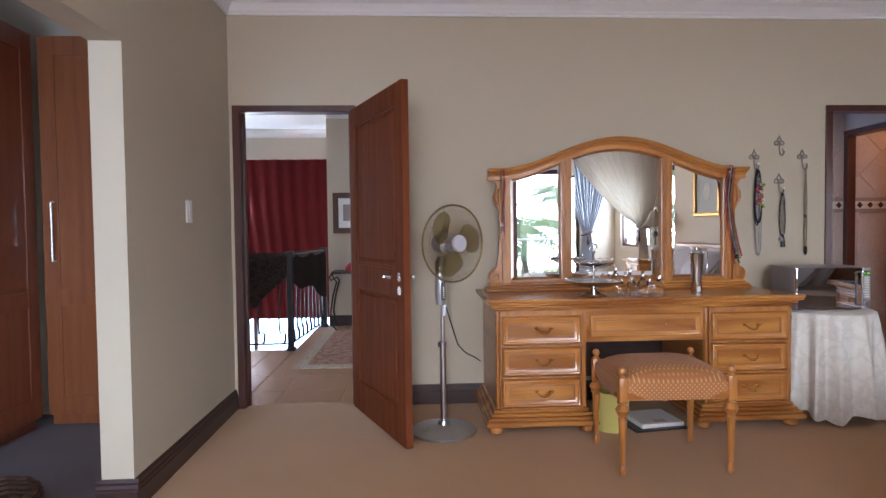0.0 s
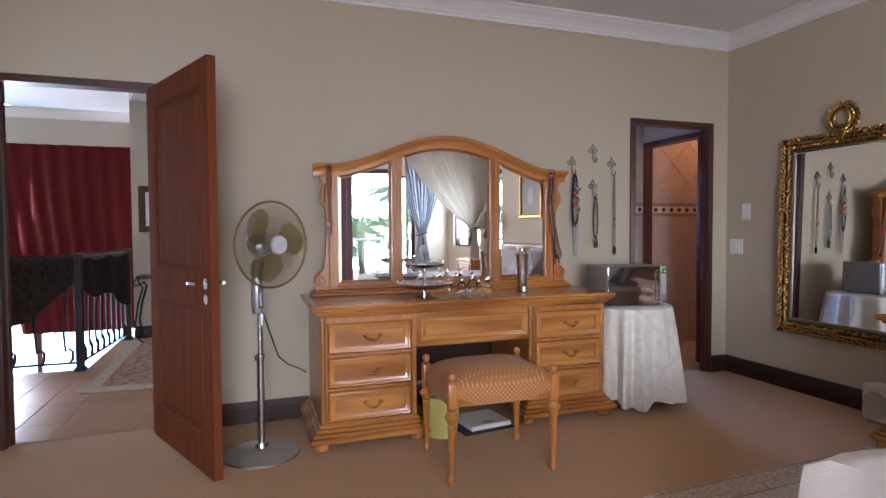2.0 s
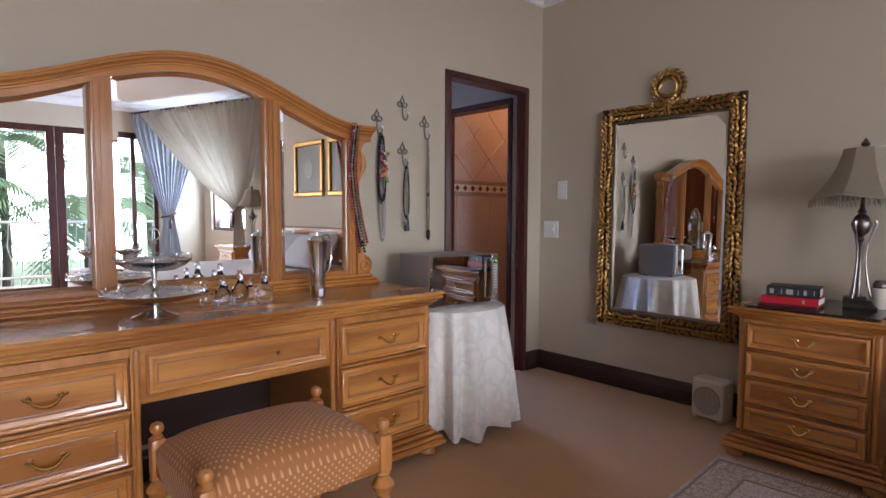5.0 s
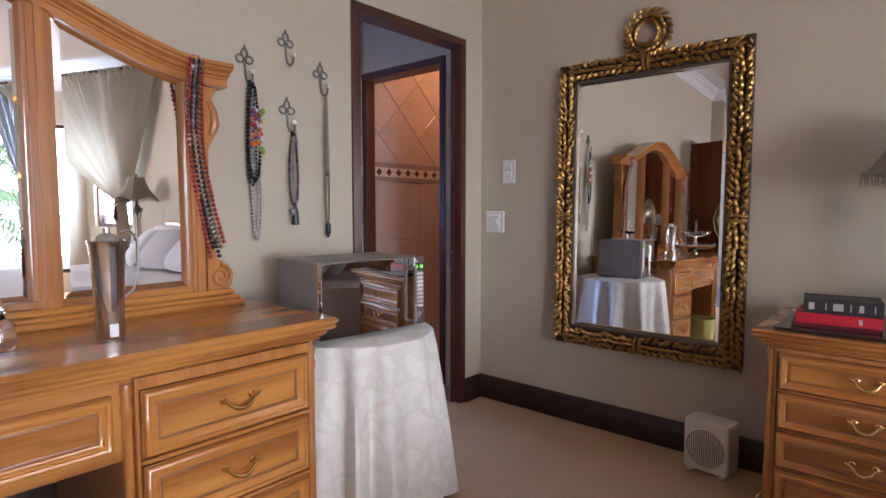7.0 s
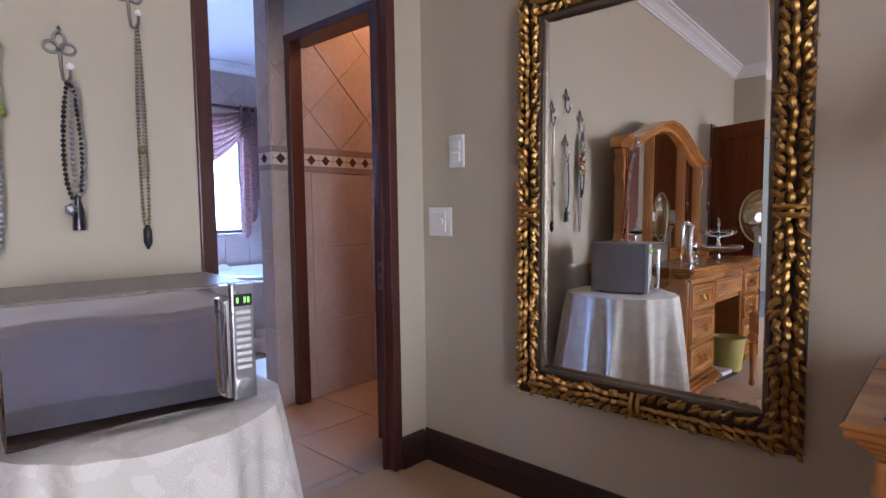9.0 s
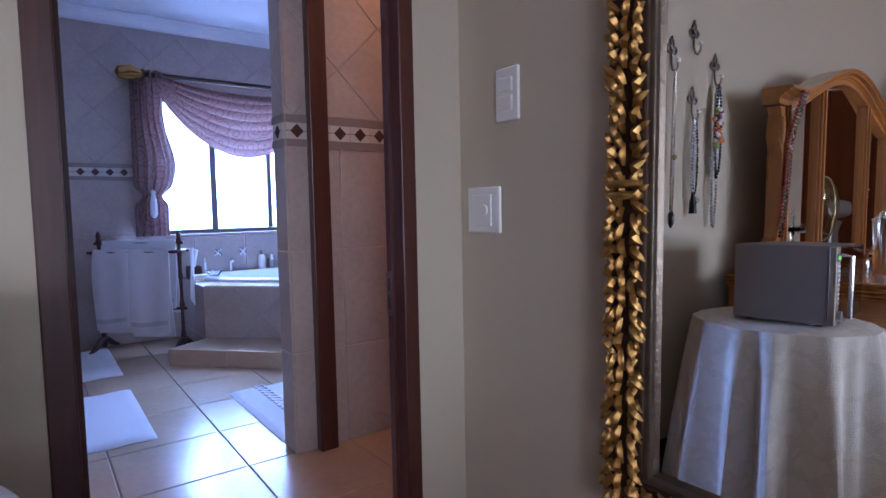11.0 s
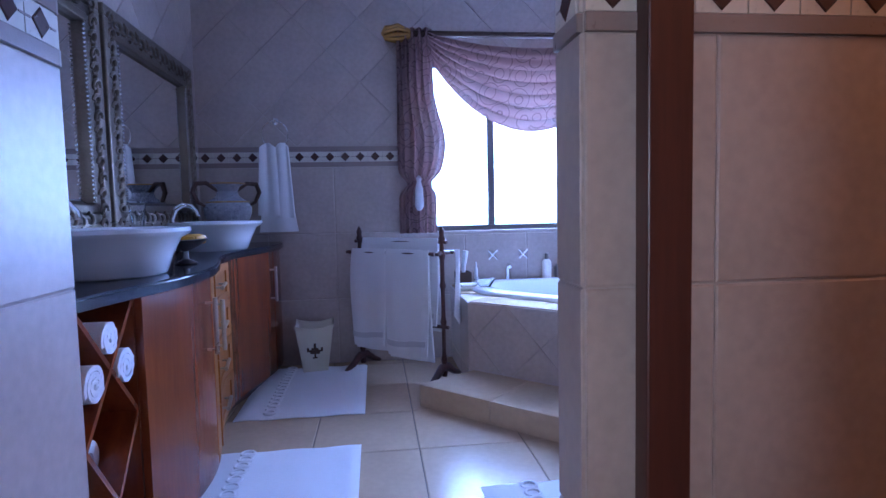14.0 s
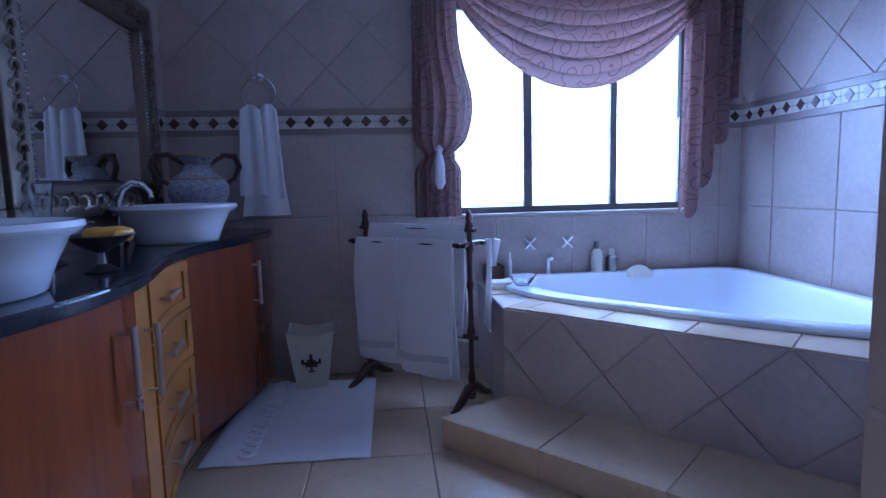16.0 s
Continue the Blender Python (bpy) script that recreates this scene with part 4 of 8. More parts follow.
piece("neck", bm, SILVER, fan, smooth=True)
bm = boxes((-0.006, 0.018, -0.040, -0.028, 0.80, 0.91), bevel=0.005)
piece("control_panel", bm, BLACK, fan)
bm = bmesh.new()
for k in range(6):
    box(bm, 0.001, 0.011, -0.044, -0.039, 0.812 + k * 0.012, 0.818 + k * 0.012, 0.001)
piece("button", bm, WHITE_PLASTIC, fan)
piece("remote_control", boxes((0.0, 0.022, -0.026, -0.012, 0.70, 0.77), bevel=0.005), SILVER, fan)
HC = Vector((0.070, -0.045, 1.135))
tilt = Matrix.Translation(HC) @ Matrix.Rotation(radians(35), 4, "Z") @ Matrix.Rotation(radians(90), 4, "X")
bm = lathe(bmesh.new(), [(0.0, -0.16), (0.05, -0.155), (0.062, -0.12), (0.062, -0.06), (0.04, -0.04), (0.0, -0.04)], segs=20)
bmesh.ops.transform(bm, matrix=tilt, verts=bm.verts)
piece("motor_housing", bm, SILVER, fan, smooth=True)
R = 0.228
bm = bmesh.new()
ring = [(R * math.cos(2 * math.pi * k / 48), R * math.sin(2 * math.pi * k / 48), 0.0) for k in range(48)]
tube(bm, ring, 0.006, 8, closed=True)
bmesh.ops.transform(bm, matrix=tilt, verts=bm.verts)
piece("rim", bm, GOLDWIRE, fan, smooth=True)
bm = bmesh.new()
for k in range(72):
    a = 2 * math.pi * k / 72
    for sgn, dep in ((1, 0.052), (-1, 0.06)):
        pts = []
        for q in (0.2, 0.45, 0.75, 0.93, 1.0):
            pts.append((R * q * math.cos(a + 0.25 * sgn * (1 - q)), R * q * math.sin(a + 0.25 * sgn * (1 - q)), sgn * dep * (1 - q ** 4)))
        tube(bm, pts, 0.0009, 3)
for q, dep in ((0.62, 0.045), (0.86, 0.025)):
    tube(bm, [(R * q * math.cos(2 * math.pi * k / 40), R * q * math.sin(2 * math.pi * k / 40), dep) for k in range(40)], 0.0012, 4, closed=True)
bmesh.ops.transform(bm, matrix=tilt, verts=bm.verts)
piece("cage", bm, GOLDWIRE, fan, "fine bronze wire cage")
bm = lathe(bmesh.new(), [(0.0, 0.066), (0.045, 0.064), (0.05, 0.055), (0.05, 0.045), (0.0, 0.045)], segs=24)
bmesh.ops.transform(bm, matrix=tilt, verts=bm.verts)
piece("badge", bm, mat("pale_grey_badge", (0.55, 0.53, 0.60), 0.4, vary=0.05, bump=0), fan, smooth=True)
for k in range(3):
    bm = bmesh.new()
    a0 = 2 * math.pi * k / 3 + 0.55
    def blade(u, v):
        q, w = 0.05 + 0.150 * u, (v - 0.5) * (0.35 + 1.05 * math.sin(math.pi * min(u * 0.85 + 0.1, 1)))
        return Vector((q * math.cos(a0 + w - 0.5 * u), q * math.sin(a0 + w - 0.5 * u), 0.03 * (v - 0.5) * (1 - 0.4 * u)))
    sheet(bm, blade, 12, 8, 0.0022)
    bmesh.ops.transform(bm, matrix=tilt, verts=bm.verts)
    piece("blade", bm, AMBER, fan, "smoked translucent fan blade", smooth=True)
bm = tube(bmesh.new(), [(0.02, -0.01, 0.76), (0.05, 0.04, 0.66), (0.10, 0.12, 0.50), (0.16, 0.25, 0.42), (0.24, 0.42, 0.35), (0.285, 0.52, 0.30)], 0.004, 6)
piece("cable", bm, BLACK, fan, "black power cable", smooth=True)

# ---- round table with cloth, microwave oven ----
tbl = thing("round_table", (2.70, 3.63, 0), "small round table under a floor-length ivory cloth", "table")
piece("tabletop", lathe(bmesh.new(), [(0.0, 0.655), (0.235, 0.655), (0.24, 0.662), (0.24, 0.676), (0.235, 0.68), (0.0, 0.68)], segs=36), OAK, tbl)
piece("column", lathe(bmesh.new(), [(0.16, 0), (0.16, 0.02), (0.05, 0.05), (0.03, 0.1), (0.03, 0.6), (0.08, 0.655)], segs=16), OAK_Z, tbl, smooth=True)
cloth = thing("tablecloth", (2.70, 3.63, 0), "ivory damask cloth hanging in folds over the round table", "tablecloth")
bm = bmesh.new()
lathe_rows, na = [], 180
for row in range(18):
    t = row / 17
    ringv = []
    for k in range(na):
        a = 2 * math.pi * k / na
        if t < 0.28:
            r, z = 0.294 * t / 0.28, 0.686
        else:
            q = (t - 0.28) / 0.72
            fold = math.sin(13 * a + 1.2 * math.sin(3 * a)) + 0.4 * math.sin(22 * a + 1)
            r = 0.296 + 0.045 * q + 0.046 * q ** 0.7 * fold
            z = 0.686 - 0.004 * q ** 0.2 - (0.637 + 0.024 * math.sin(6 * a + 1)) * q
        ringv.append(bm.verts.new((r * math.cos(a), r * math.sin(a), z)))
    lathe_rows.append(ringv)
for a, b in zip(lathe_rows, lathe_rows[1:]):
    for k in range(na):
        j = (k + 1) % na
        if (a[k].co - a[j].co).length > 1e-6:
            bm.faces.new((a[k], a[j], b[j], b[k]))
bmesh.ops.remove_doubles(bm, verts=lathe_rows[0], dist=1e-4)
piece("drape", bm, DAMASK, cloth, smooth=True)

micro = thing("microwave_oven", (2.655, 3.625, 0.689), "silver microwave oven with a mirrored door on the clothed table", "microwave")
micro.matrix_world = pose(2.660, 3.592, 0.689, 0, 0, -6.0)
mw, md, mh = 0.222, 0.152, 0.266
piece("body", boxes((-mw, mw, -md + 0.022, md, 0.008, mh), bevel=0.005), mat("grey_painted_steel", (0.30, 0.29, 0.29), 0.42, metal=0.3, vary=0.04, bump=0.02), micro)
DOORM = mat("mirrored_door_glass", (0.50, 0.49, 0.50), 0.0, metal=1.0, vary=0.02, bump=0)
for link in list(DOORM.node_tree.nodes["Principled BSDF"].inputs["Roughness"].links):
    DOORM.node_tree.links.remove(link)
DOORM.node_tree.nodes["Principled BSDF"].inputs["Roughness"].default_value = 0.0
piece("door", boxes((-mw, mw - 0.052, -md, -md + 0.021, 0.01, mh - 0.002), bevel=0.003), DOORM, micro, "mirrored oven door")
piece("control_panel", boxes((mw - 0.05, mw, -md, -md + 0.021, 0.01, mh - 0.002), bevel=0.004), STEEL, micro)
piece("display", boxes((mw - 0.046, mw - 0.006, -md - 0.002, -md + 0.002, mh - 0.05, mh - 0.024)), BLACK, micro)
GREEN = glow("green_display_digits", (0.35, 1.0, 0.15), 1.2)
bm = bmesh.new()
for dx in (-0.012, 0.004, 0.012):
    box(bm, mw - 0.028 + dx, mw - 0.024 + dx, -md - 0.004, -md - 0.002, mh - 0.043, mh - 0.031)
piece("digit", bm, GREEN, micro)
bm = tube(bmesh.new(), [(mw - 0.070, -md, 0.03), (mw - 0.070, -md - 0.028, 0.032), (mw - 0.070, -md - 0.028, mh - 0.032), (mw - 0.070, -md, mh - 0.03)], 0.007, 8)
piece("handle", bm, CHROME, micro, "chrome bar handle", smooth=True)
for r in range(9):
    piece("button", boxes((mw - 0.042, mw - 0.010, -md - 0.003, -md + 0.002, mh - 0.068 - r * 0.015, mh - 0.060 - r * 0.015), bevel=0.0015), WHITE_PLASTIC, micro)
bm = lathe(bmesh.new(), [(0.018, 0), (0.017, 0.014), (0.0, 0.016)], segs=18)
bmesh.ops.transform(bm, matrix=Matrix.Translation((mw - 0.026, -md, 0.04)) @ Matrix.Rotation(radians(90), 4, "X"), verts=bm.verts)
piece("dial", bm, STEEL, micro, smooth=True)
for x in (-0.18, 0.18):
    for y in (-0.10, 0.11):
        piece("foot", lathe(bmesh.new(), [(0.012, 0), (0.012, 0.01)], (x, y, 0), 10), BLACK, micro)


# ---- hooks and necklaces ----
BEADS = [mat("jet_beads", (0.02, 0.02, 0.025), 0.25, vary=0.1, bump=0), mat("steel_beads", (0.40, 0.40, 0.42), 0.3, metal=0.8, vary=0.1, bump=0), mat("red_beads", (0.32, 0.03, 0.03), 0.3, vary=0.2, bump=0), mat("olive_brass_beads", (0.25, 0.19, 0.09), 0.35, metal=0.6, vary=0.2, bump=0),
         mat("orange_beads", (0.65, 0.20, 0.03), 0.3, vary=0.1, bump=0), mat("violet_beads", (0.16, 0.05, 0.25), 0.3, vary=0.1, bump=0), mat("pearl_beads", (0.70, 0.66, 0.66), 0.2, vary=0.05, bump=0), mat("green_beads", (0.25, 0.35, 0.05), 0.3, vary=0.1, bump=0)]


def bead(bm, p, r):
    bmesh.ops.create_icosphere(bm, subdivisions=1, radius=r, matrix=Matrix.Translation(p))


def bead_path(bm, pts, r, gap=1.9):
    """Beads threaded along a polyline."""
    pts = [Vector(p) for p in pts]
    carry = 0.0
    for a, b in zip(pts, pts[1:]):
        n = (b - a).length
        while carry < n:
            bead(bm, a.lerp(b, carry / n), r * (0.85 + 0.3 * random.random()))
            carry += gap * r
        carry -= n


def strand(x, y, z0, z1, half, sway=0.0):
    """A necklace loop that hangs from z0 to z1."""
    pts = []
    for k in range(25):
        t = k / 24
        a = t * 2 * math.pi
        z = (z0 + z1) / 2 + (z0 - z1) / 2 * math.cos(a)
        w = half * math.sin(a) * (0.55 + 0.45 * (z0 - z) / (z0 - z1))
        pts.append((x + w + sway * (z0 - z), y, z))
    return pts


def wall_hook(x, z):
    """A cast trefoil plate of three open rings over a curled hook with a ceramic tip."""
    hk = thing("wall_hook", (x, N, z), "small wrought metal wall hook with an openwork plate", "hook", "hooks on the bedroom wall")
    def ring(cx, cz, rx, rz, r):
        return tube(bmesh.new(), [(cx + rx * math.cos(2 * math.pi * k / 16), -0.007, cz + rz * math.sin(2 * math.pi * k / 16)) for k in range(16)], r, 6, closed=True)
    for cx, cz, rx, rz in ((-0.019, 0.004, 0.017, 0.014), (0.019, 0.004, 0.017, 0.014), (0.0, 0.026, 0.013, 0.018)):
        piece("plate_ring", ring(cx, cz, rx, rz, 0.0042), AGED_STEEL, hk, smooth=True)
    piece("boss", lathe(bmesh.new(), [(0.0, 0.0), (0.009, 0.003), (0.010, 0.007), (0.0, 0.012)], (0, -0.008, -0.004), 10), AGED_STEEL, hk, smooth=True)
    piece("finial", lathe(bmesh.new(), [(0.006, 0.0), (0.004, 0.006), (0.006, 0.010), (0.0, 0.018)], (0, -0.007, 0.043), 10), AGED_STEEL, hk, smooth=True)
    bm = tube(bmesh.new(), [(0, -0.007, -0.010), (0.001, -0.008, -0.05), (0.003, -0.015, -0.078), (0.008, -0.030, -0.088), (0.012, -0.041, -0.075), (0.012, -0.043, -0.055)], [0.005, 0.0045, 0.0045, 0.005, 0.0045, 0.004], 8)
    piece("hook", bm, AGED_STEEL, hk, smooth=True)
    bm = bmesh.new()
    bead(bm, (0.012, -0.043, -0.048), 0.011)
    piece("knob", bm, WHITE_PLASTIC, hk, "white ceramic knob", smooth=True)
    return hk


AGED_STEEL = mat("aged_silver_metal", (0.27, 0.255, 0.24), 0.35, metal=0.9, vary=0.3, scale=30, bump=0.2)
for hx, hz in ((2.69, 1.850), (2.505, 1.750), (2.69, 1.578), (2.86, 1.752)):
    wall_hook(hx, hz)


def necklace(name, label, runs, extra=()):
    nk = thing(name, (0, 0, 0), label, "necklace", "necklaces on hooks")
    for nm, pts, r, k in runs:
        bm = bmesh.new()
        bead_path(bm, pts, r * 1.3)
        tagged(piece(nm, bm, BEADS[k], nk, smooth=True), kind="stuff")
    for nm, bm, m in extra:
        ob = piece(nm, bm, m, nk, smooth=True)
        if nm == "bright_beads":
            tagged(ob, kind="stuff")
    return nk


yb = N - 0.03
random.seed(4)
bm_col = {k: bmesh.new() for k in (4, 5, 2, 7, 6)}
for k in range(46):
    a = random.choice(list(bm_col))
    bead(bm_col[a], (2.524 + random.uniform(-0.022, 0.030), yb - 0.012 + random.uniform(-0.01, 0.01), random.uniform(1.40, 1.56)), random.uniform(0.007, 0.013))
necklace("bead_necklace", "bundle of black, silver and bright beaded necklaces on a hook",
         [("strand", strand(2.512, yb, 1.668, 1.27, 0.022), 0.006, 0), ("strand", strand(2.515, yb, 1.664, 1.30, 0.014), 0.005, 1), ("strand", strand(2.520, yb - 0.006, 1.66, 1.285, 0.03), 0.006, 0), ("strand", strand(2.525, yb, 1.655, 1.055, 0.024, 0.004), 0.006, 1), ("strand", strand(2.522, yb, 1.65, 1.065, 0.018, 0.004), 0.004, 6)],
         [("bright_beads", b, BEADS[k]) for k, b in bm_col.items()])
bm = lathe(bmesh.new(), [(0.016, 0), (0.014, 0.05), (0.007, 0.08), (0.009, 0.088), (0.003, 0.095)], (2.705, yb, 1.11), 10)
necklace("tassel_necklace", "black and silver chain necklace with a black tassel", [("strand", strand(2.70, yb, 1.495, 1.19, 0.026), 0.005, 0), ("strand", strand(2.712, yb, 1.492, 1.20, 0.016), 0.0055, 1), ("charm", [(2.688, yb - 0.005, 1.165), (2.70, yb - 0.005, 1.15)], 0.014, 1)], [("tassel", bm, BEADS[0])])
bm = lathe(bmesh.new(), [(0.003, 0), (0.012, 0.02), (0.012, 0.055), (0.004, 0.07)], (2.873, yb, 1.05), 10)
necklace("chain_necklace", "long brass chain necklace with a dark pendant", [("strand", strand(2.872, yb, 1.668, 1.08, 0.012), 0.004, 3), ("strand", strand(2.870, yb, 1.66, 1.25, 0.009), 0.004, 1), ("bead_mid", [(2.868, yb - 0.004, 1.33), (2.874, yb - 0.004, 1.335)], 0.010, 3)], [("pendant", bm, BEADS[0])])


def arc_drop(x0, x1, ztop, zbot, bow=0.02):
    """A strand over the mirror's shoulder, swinging out at its foot."""
    return [(x0 + (x1 - x0) * t ** 2.2, MY - 0.066 + 0.050 * min(1, 3 * t), ztop + (zbot - ztop) * t) for t in (k / 14 for k in range(15))]


for ob in list(scene.objects):
    if ob.parent is None and ob.name.startswith(("wall_hook", "bead_necklace", "tassel_necklace", "chain_necklace")):
        ob.location.x -= 0.018
        ob.location.z -= 0.045
zt = 1.602
necklace("draped_necklace", "red, black and gold bead strands draped over the mirror's corner",
         [("strand", arc_drop(2.160 + 0.008 * k, 2.232 + 0.010 * k, zt, 0.97 + 0.02 * (k % 3)), 0.0065, c) for k, c in enumerate((2, 0, 1, 0, 3, 2))] +
         [("loop", [(2.16 + 0.008 * k, MY - 0.068, zt), (2.16 + 0.008 * k, MY - 0.03, zt + 0.022), (2.16 + 0.008 * k, MY + 0.06, zt + 0.022)], 0.0055, c) for k, c in enumerate((2, 0, 1, 0, 3, 2))] + [("strand", arc_drop(2.165, 2.172, zt - 0.02, 1.33), 0.005, 6)])
necklace("short_necklace", "brown and pearl bead strand hung from the mirror's corner", [("strand", [(0.645 + 0.004 * math.sin(9 * t), MY - 0.07, 1.60 - 0.42 * t) for t in (k / 12 for k in range(13))], 0.006, 2), ("strand", [(0.632 - 0.006 * math.sin(7 * t), MY - 0.07, 1.60 - 0.40 * t) for t in (k / 12 for k in range(13))], 0.006, 3), ("charm", [(0.63, MY - 0.072, 1.245), (0.63, MY - 0.072, 1.22)], 0.011, 6)])

# ---- silver and glass on the dressing table ----
stand = thing("cake_stand", (1.165, 3.53, DZ), "two-tier silver cake stand with openwork rims", "cake stand")
bm = lathe(bmesh.new(), [(0.075, 0), (0.08, 0.006), (0.05, 0.014), (0.02, 0.03), (0.012, 0.045), (0.03, 0.05)], segs=24)
piece("foot", bm, CHROME, stand, smooth=True)
for z, r in ((0.05, 0.17), (0.165, 0.125)):
    bm = lathe(bmesh.new(), [(0.0, 0), (r * 0.55, 0.002), (r * 0.85, 0.018), (r, 0.035), (r * 1.01, 0.038), (r * 0.97, 0.036), (r * 0.84, 0.022), (r * 0.55, 0.006), (0.0, 0.004)], (0, 0, z), 36)
    piece("plate", bm, CHROME, stand, "round silver plate", smooth=True)
    bm = bmesh.new()
    for k in range(14):
        a = 2 * math.pi * k / 14
        c = Vector((r * 0.98 * math.cos(a), r * 0.98 * math.sin(a), z + 0.046))
        s = Vector((-math.sin(a), math.cos(a), 0))
        tube(bm, [c + s * r * 0.2 * math.cos(q) + Vector((0, 0, 0.010 * math.sin(q))) for q in (2 * math.pi * j / 10 for j in range(10))], 0.0016, 4, closed=True)
    piece("rim", bm, CHROME, stand)
piece("stem", lathe(bmesh.new(), [(0.012, 0.05), (0.016, 0.07), (0.008, 0.09), (0.018, 0.11), (0.008, 0.13), (0.012, 0.165), (0.006, 0.18), (0.006, 0.25), (0.014, 0.262), (0.004, 0.275)], segs=14), CHROME, stand, smooth=True)
bm = tube(bmesh.new(), [(0.022 * math.cos(2 * math.pi * k / 16), 0, 0.292 + 0.022 * math.sin(2 * math.pi * k / 16)) for k in range(16)], 0.003, 6, closed=True)
piece("ring_handle", bm, CHROME, stand, smooth=True)


def perfume(x, y, h, r, label):
    b = thing("perfume_bottle", (x, y, DZ), label, "bottle", "bottles on the dressing table")
    piece("flask", lathe(bmesh.new(), [(0.0, 0), (r * 0.9, 0), (r, h * 0.1), (r * 0.95, h * 0.45), (r * 0.45, h * 0.6), (r * 0.3, h * 0.68), (r * 0.42, h * 0.7), (0.0, h * 0.7)], segs=18), SMOKED, b, smooth=True)
    piece("collar", lathe(bmesh.new(), [(r * 0.34, h * 0.69), (r * 0.34, h * 0.76), (0.0, h * 0.76)], segs=14), CHROME, b, smooth=True)
    piece("stopper", lathe(bmesh.new(), [(0.0, h * 0.74), (r * 0.3, h * 0.78), (r * 0.36, h * 0.88), (r * 0.2, h), (0.0, h)], segs=14), SMOKED, b, smooth=True)


for x, y, h, r in ((1.445, 3.63, 0.115, 0.03), (1.505, 3.60, 0.14, 0.034), (1.565, 3.64, 0.10, 0.032), (1.61, 3.60, 0.125, 0.036), (1.39, 3.66, 0.09, 0.028), (1.475, 3.68, 0.10, 0.03)):
    perfume(x, y, h, r, "clear glass and silver perfume bottle on the dressing table")
jug = thing("flask_jug", (1.83, 3.55, DZ), "tall polished steel flask jug with a side handle", "jug")
piece("body", lathe(bmesh.new(), [(0.0, 0), (0.03, 0), (0.032, 0.006), (0.036, 0.13), (0.042, 0.235), (0.046, 0.25), (0.043, 0.25), (0.038, 0.23), (0.0, 0.21)], segs=26), CHROME, jug, smooth=True)
piece("lid", lathe(bmesh.new(), [(0.041, 0.235), (0.03, 0.262), (0.008, 0.27), (0.008, 0.282), (0.0, 0.284)], segs=20), CHROME, jug, smooth=True)
bm = tube(bmesh.new(), [(0.03, 0, 0.27), (0.055, 0, 0.275), (0.072, 0, 0.25), (0.072, 0, 0.17), (0.06, 0, 0.12), (0.036, 0, 0.10)], 0.004, 8)
piece("handle", bm, CHROME, jug, smooth=True)
piece("price_tag", boxes((-0.012, 0.008, -0.034, -0.0325, 0.008, 0.04)), WHITE_PLASTIC, jug)

# ---- wall mirror, switches, heater ----
wm = thing("wall_mirror", (E, 3.04, 0.43), "tall mirror in a gilt leaf frame with a wreath on top", "mirror")
wm.matrix_world = pose(E - 0.012, 3.032, 0.43, 0, 1.0, 1.2)
fw, fh, fb = 0.455, 1.435, 0.088      # half width, height, frame breadth
bm = bmesh.new()
for y0, y1, z0, z1 in ((-fw, fw, 0, fb), (-fw, fw, fh - fb, fh), (-fw, -fw + fb, fb, fh - fb), (fw - fb, fw, fb, fh - fb)):
    box(bm, -0.034, -0.001, y0, y1, z0, z1, 0.006)
piece("frame", bm, GILT_DARK, wm, "dark frame ground")
bm = bmesh.new()
i = fb - 0.002
for y0, y1, z0, z1 in ((-fw + i, fw - i, i, i + 0.014), (-fw + i, fw - i, fh - i - 0.014, fh - i), (-fw + i, -fw + i + 0.014, i, fh - i), (fw - i - 0.014, fw - i, i, fh - i)):
    box(bm, -0.028, -0.004, y0, y1, z0, z1, 0.003)
piece("slip", bm, SILVERLEAF, wm, "silvered inner slip")
bm = bmesh.new()
j, bv = fb + 0.01, 0.018
o = [bm.verts.new((-0.012, s * (fw - j), z)) for s, z in ((-1, j), (1, j), (1, fh - j), (-1, fh - j))]
q = [bm.verts.new((-0.017, s * (fw - j - bv), z)) for s, z in ((-1, j + bv), (1, j + bv), (1, fh - j - bv), (-1, fh - j - bv))]
bm.faces.new(q)
for k in range(4):
    bm.faces.new((o[k], o[(k + 1) % 4], q[(k + 1) % 4], q[k]))
piece("mirror_glass", bm, MIRROR, wm, "bevelled mirror pane")


def leaf_mesh(length, width, lift):
    """A small pointed leaf with a raised rib, from the origin along +y, facing -x."""
    bm = bmesh.new()
    def f(u, v):
        w = width * math.sin(math.pi * min(u * 0.9 + 0.1, 1)) ** 0.8
        x = -0.004 - lift * math.sin(math.pi * u) - 0.35 * width * (1 - abs(2 * v - 1)) + 0.1 * width
        return Vector((x, length * u, w * (2 * v - 1) * 0.5))
    sheet(bm, f, 4, 4)
    return finish(bm, "leaf", True)


def put_leaf(me, y, z, turn, parent, x=-0.034):
    ob = new("leaf", me)
    ob.parent = parent
    ob.matrix_basis = Matrix.Translation((x, y, z)) @ Matrix.Rotation(turn, 4, "X")


LEAVES = [leaf_mesh(*dims) for dims in ((0.042, 0.021, 0.012), (0.037, 0.020, 0.015), (0.044, 0.018, 0.010), (0.027, 0.014, 0.009))]
for me in LEAVES:
    me.materials.append(GILT)
BERRY = finish(lathe(bmesh.new(), [(0.0, -0.006), (0.005, -0.003), (0.006, 0.0), (0.005, 0.003), (0.0, 0.006)], segs=8), "berry", True)
BERRY.materials.append(GILT)


def berry(y, z):
    ob = new("berry", BERRY)
    ob.parent = wm
    ob.matrix_basis = Matrix.Translation((-0.040, y, z))


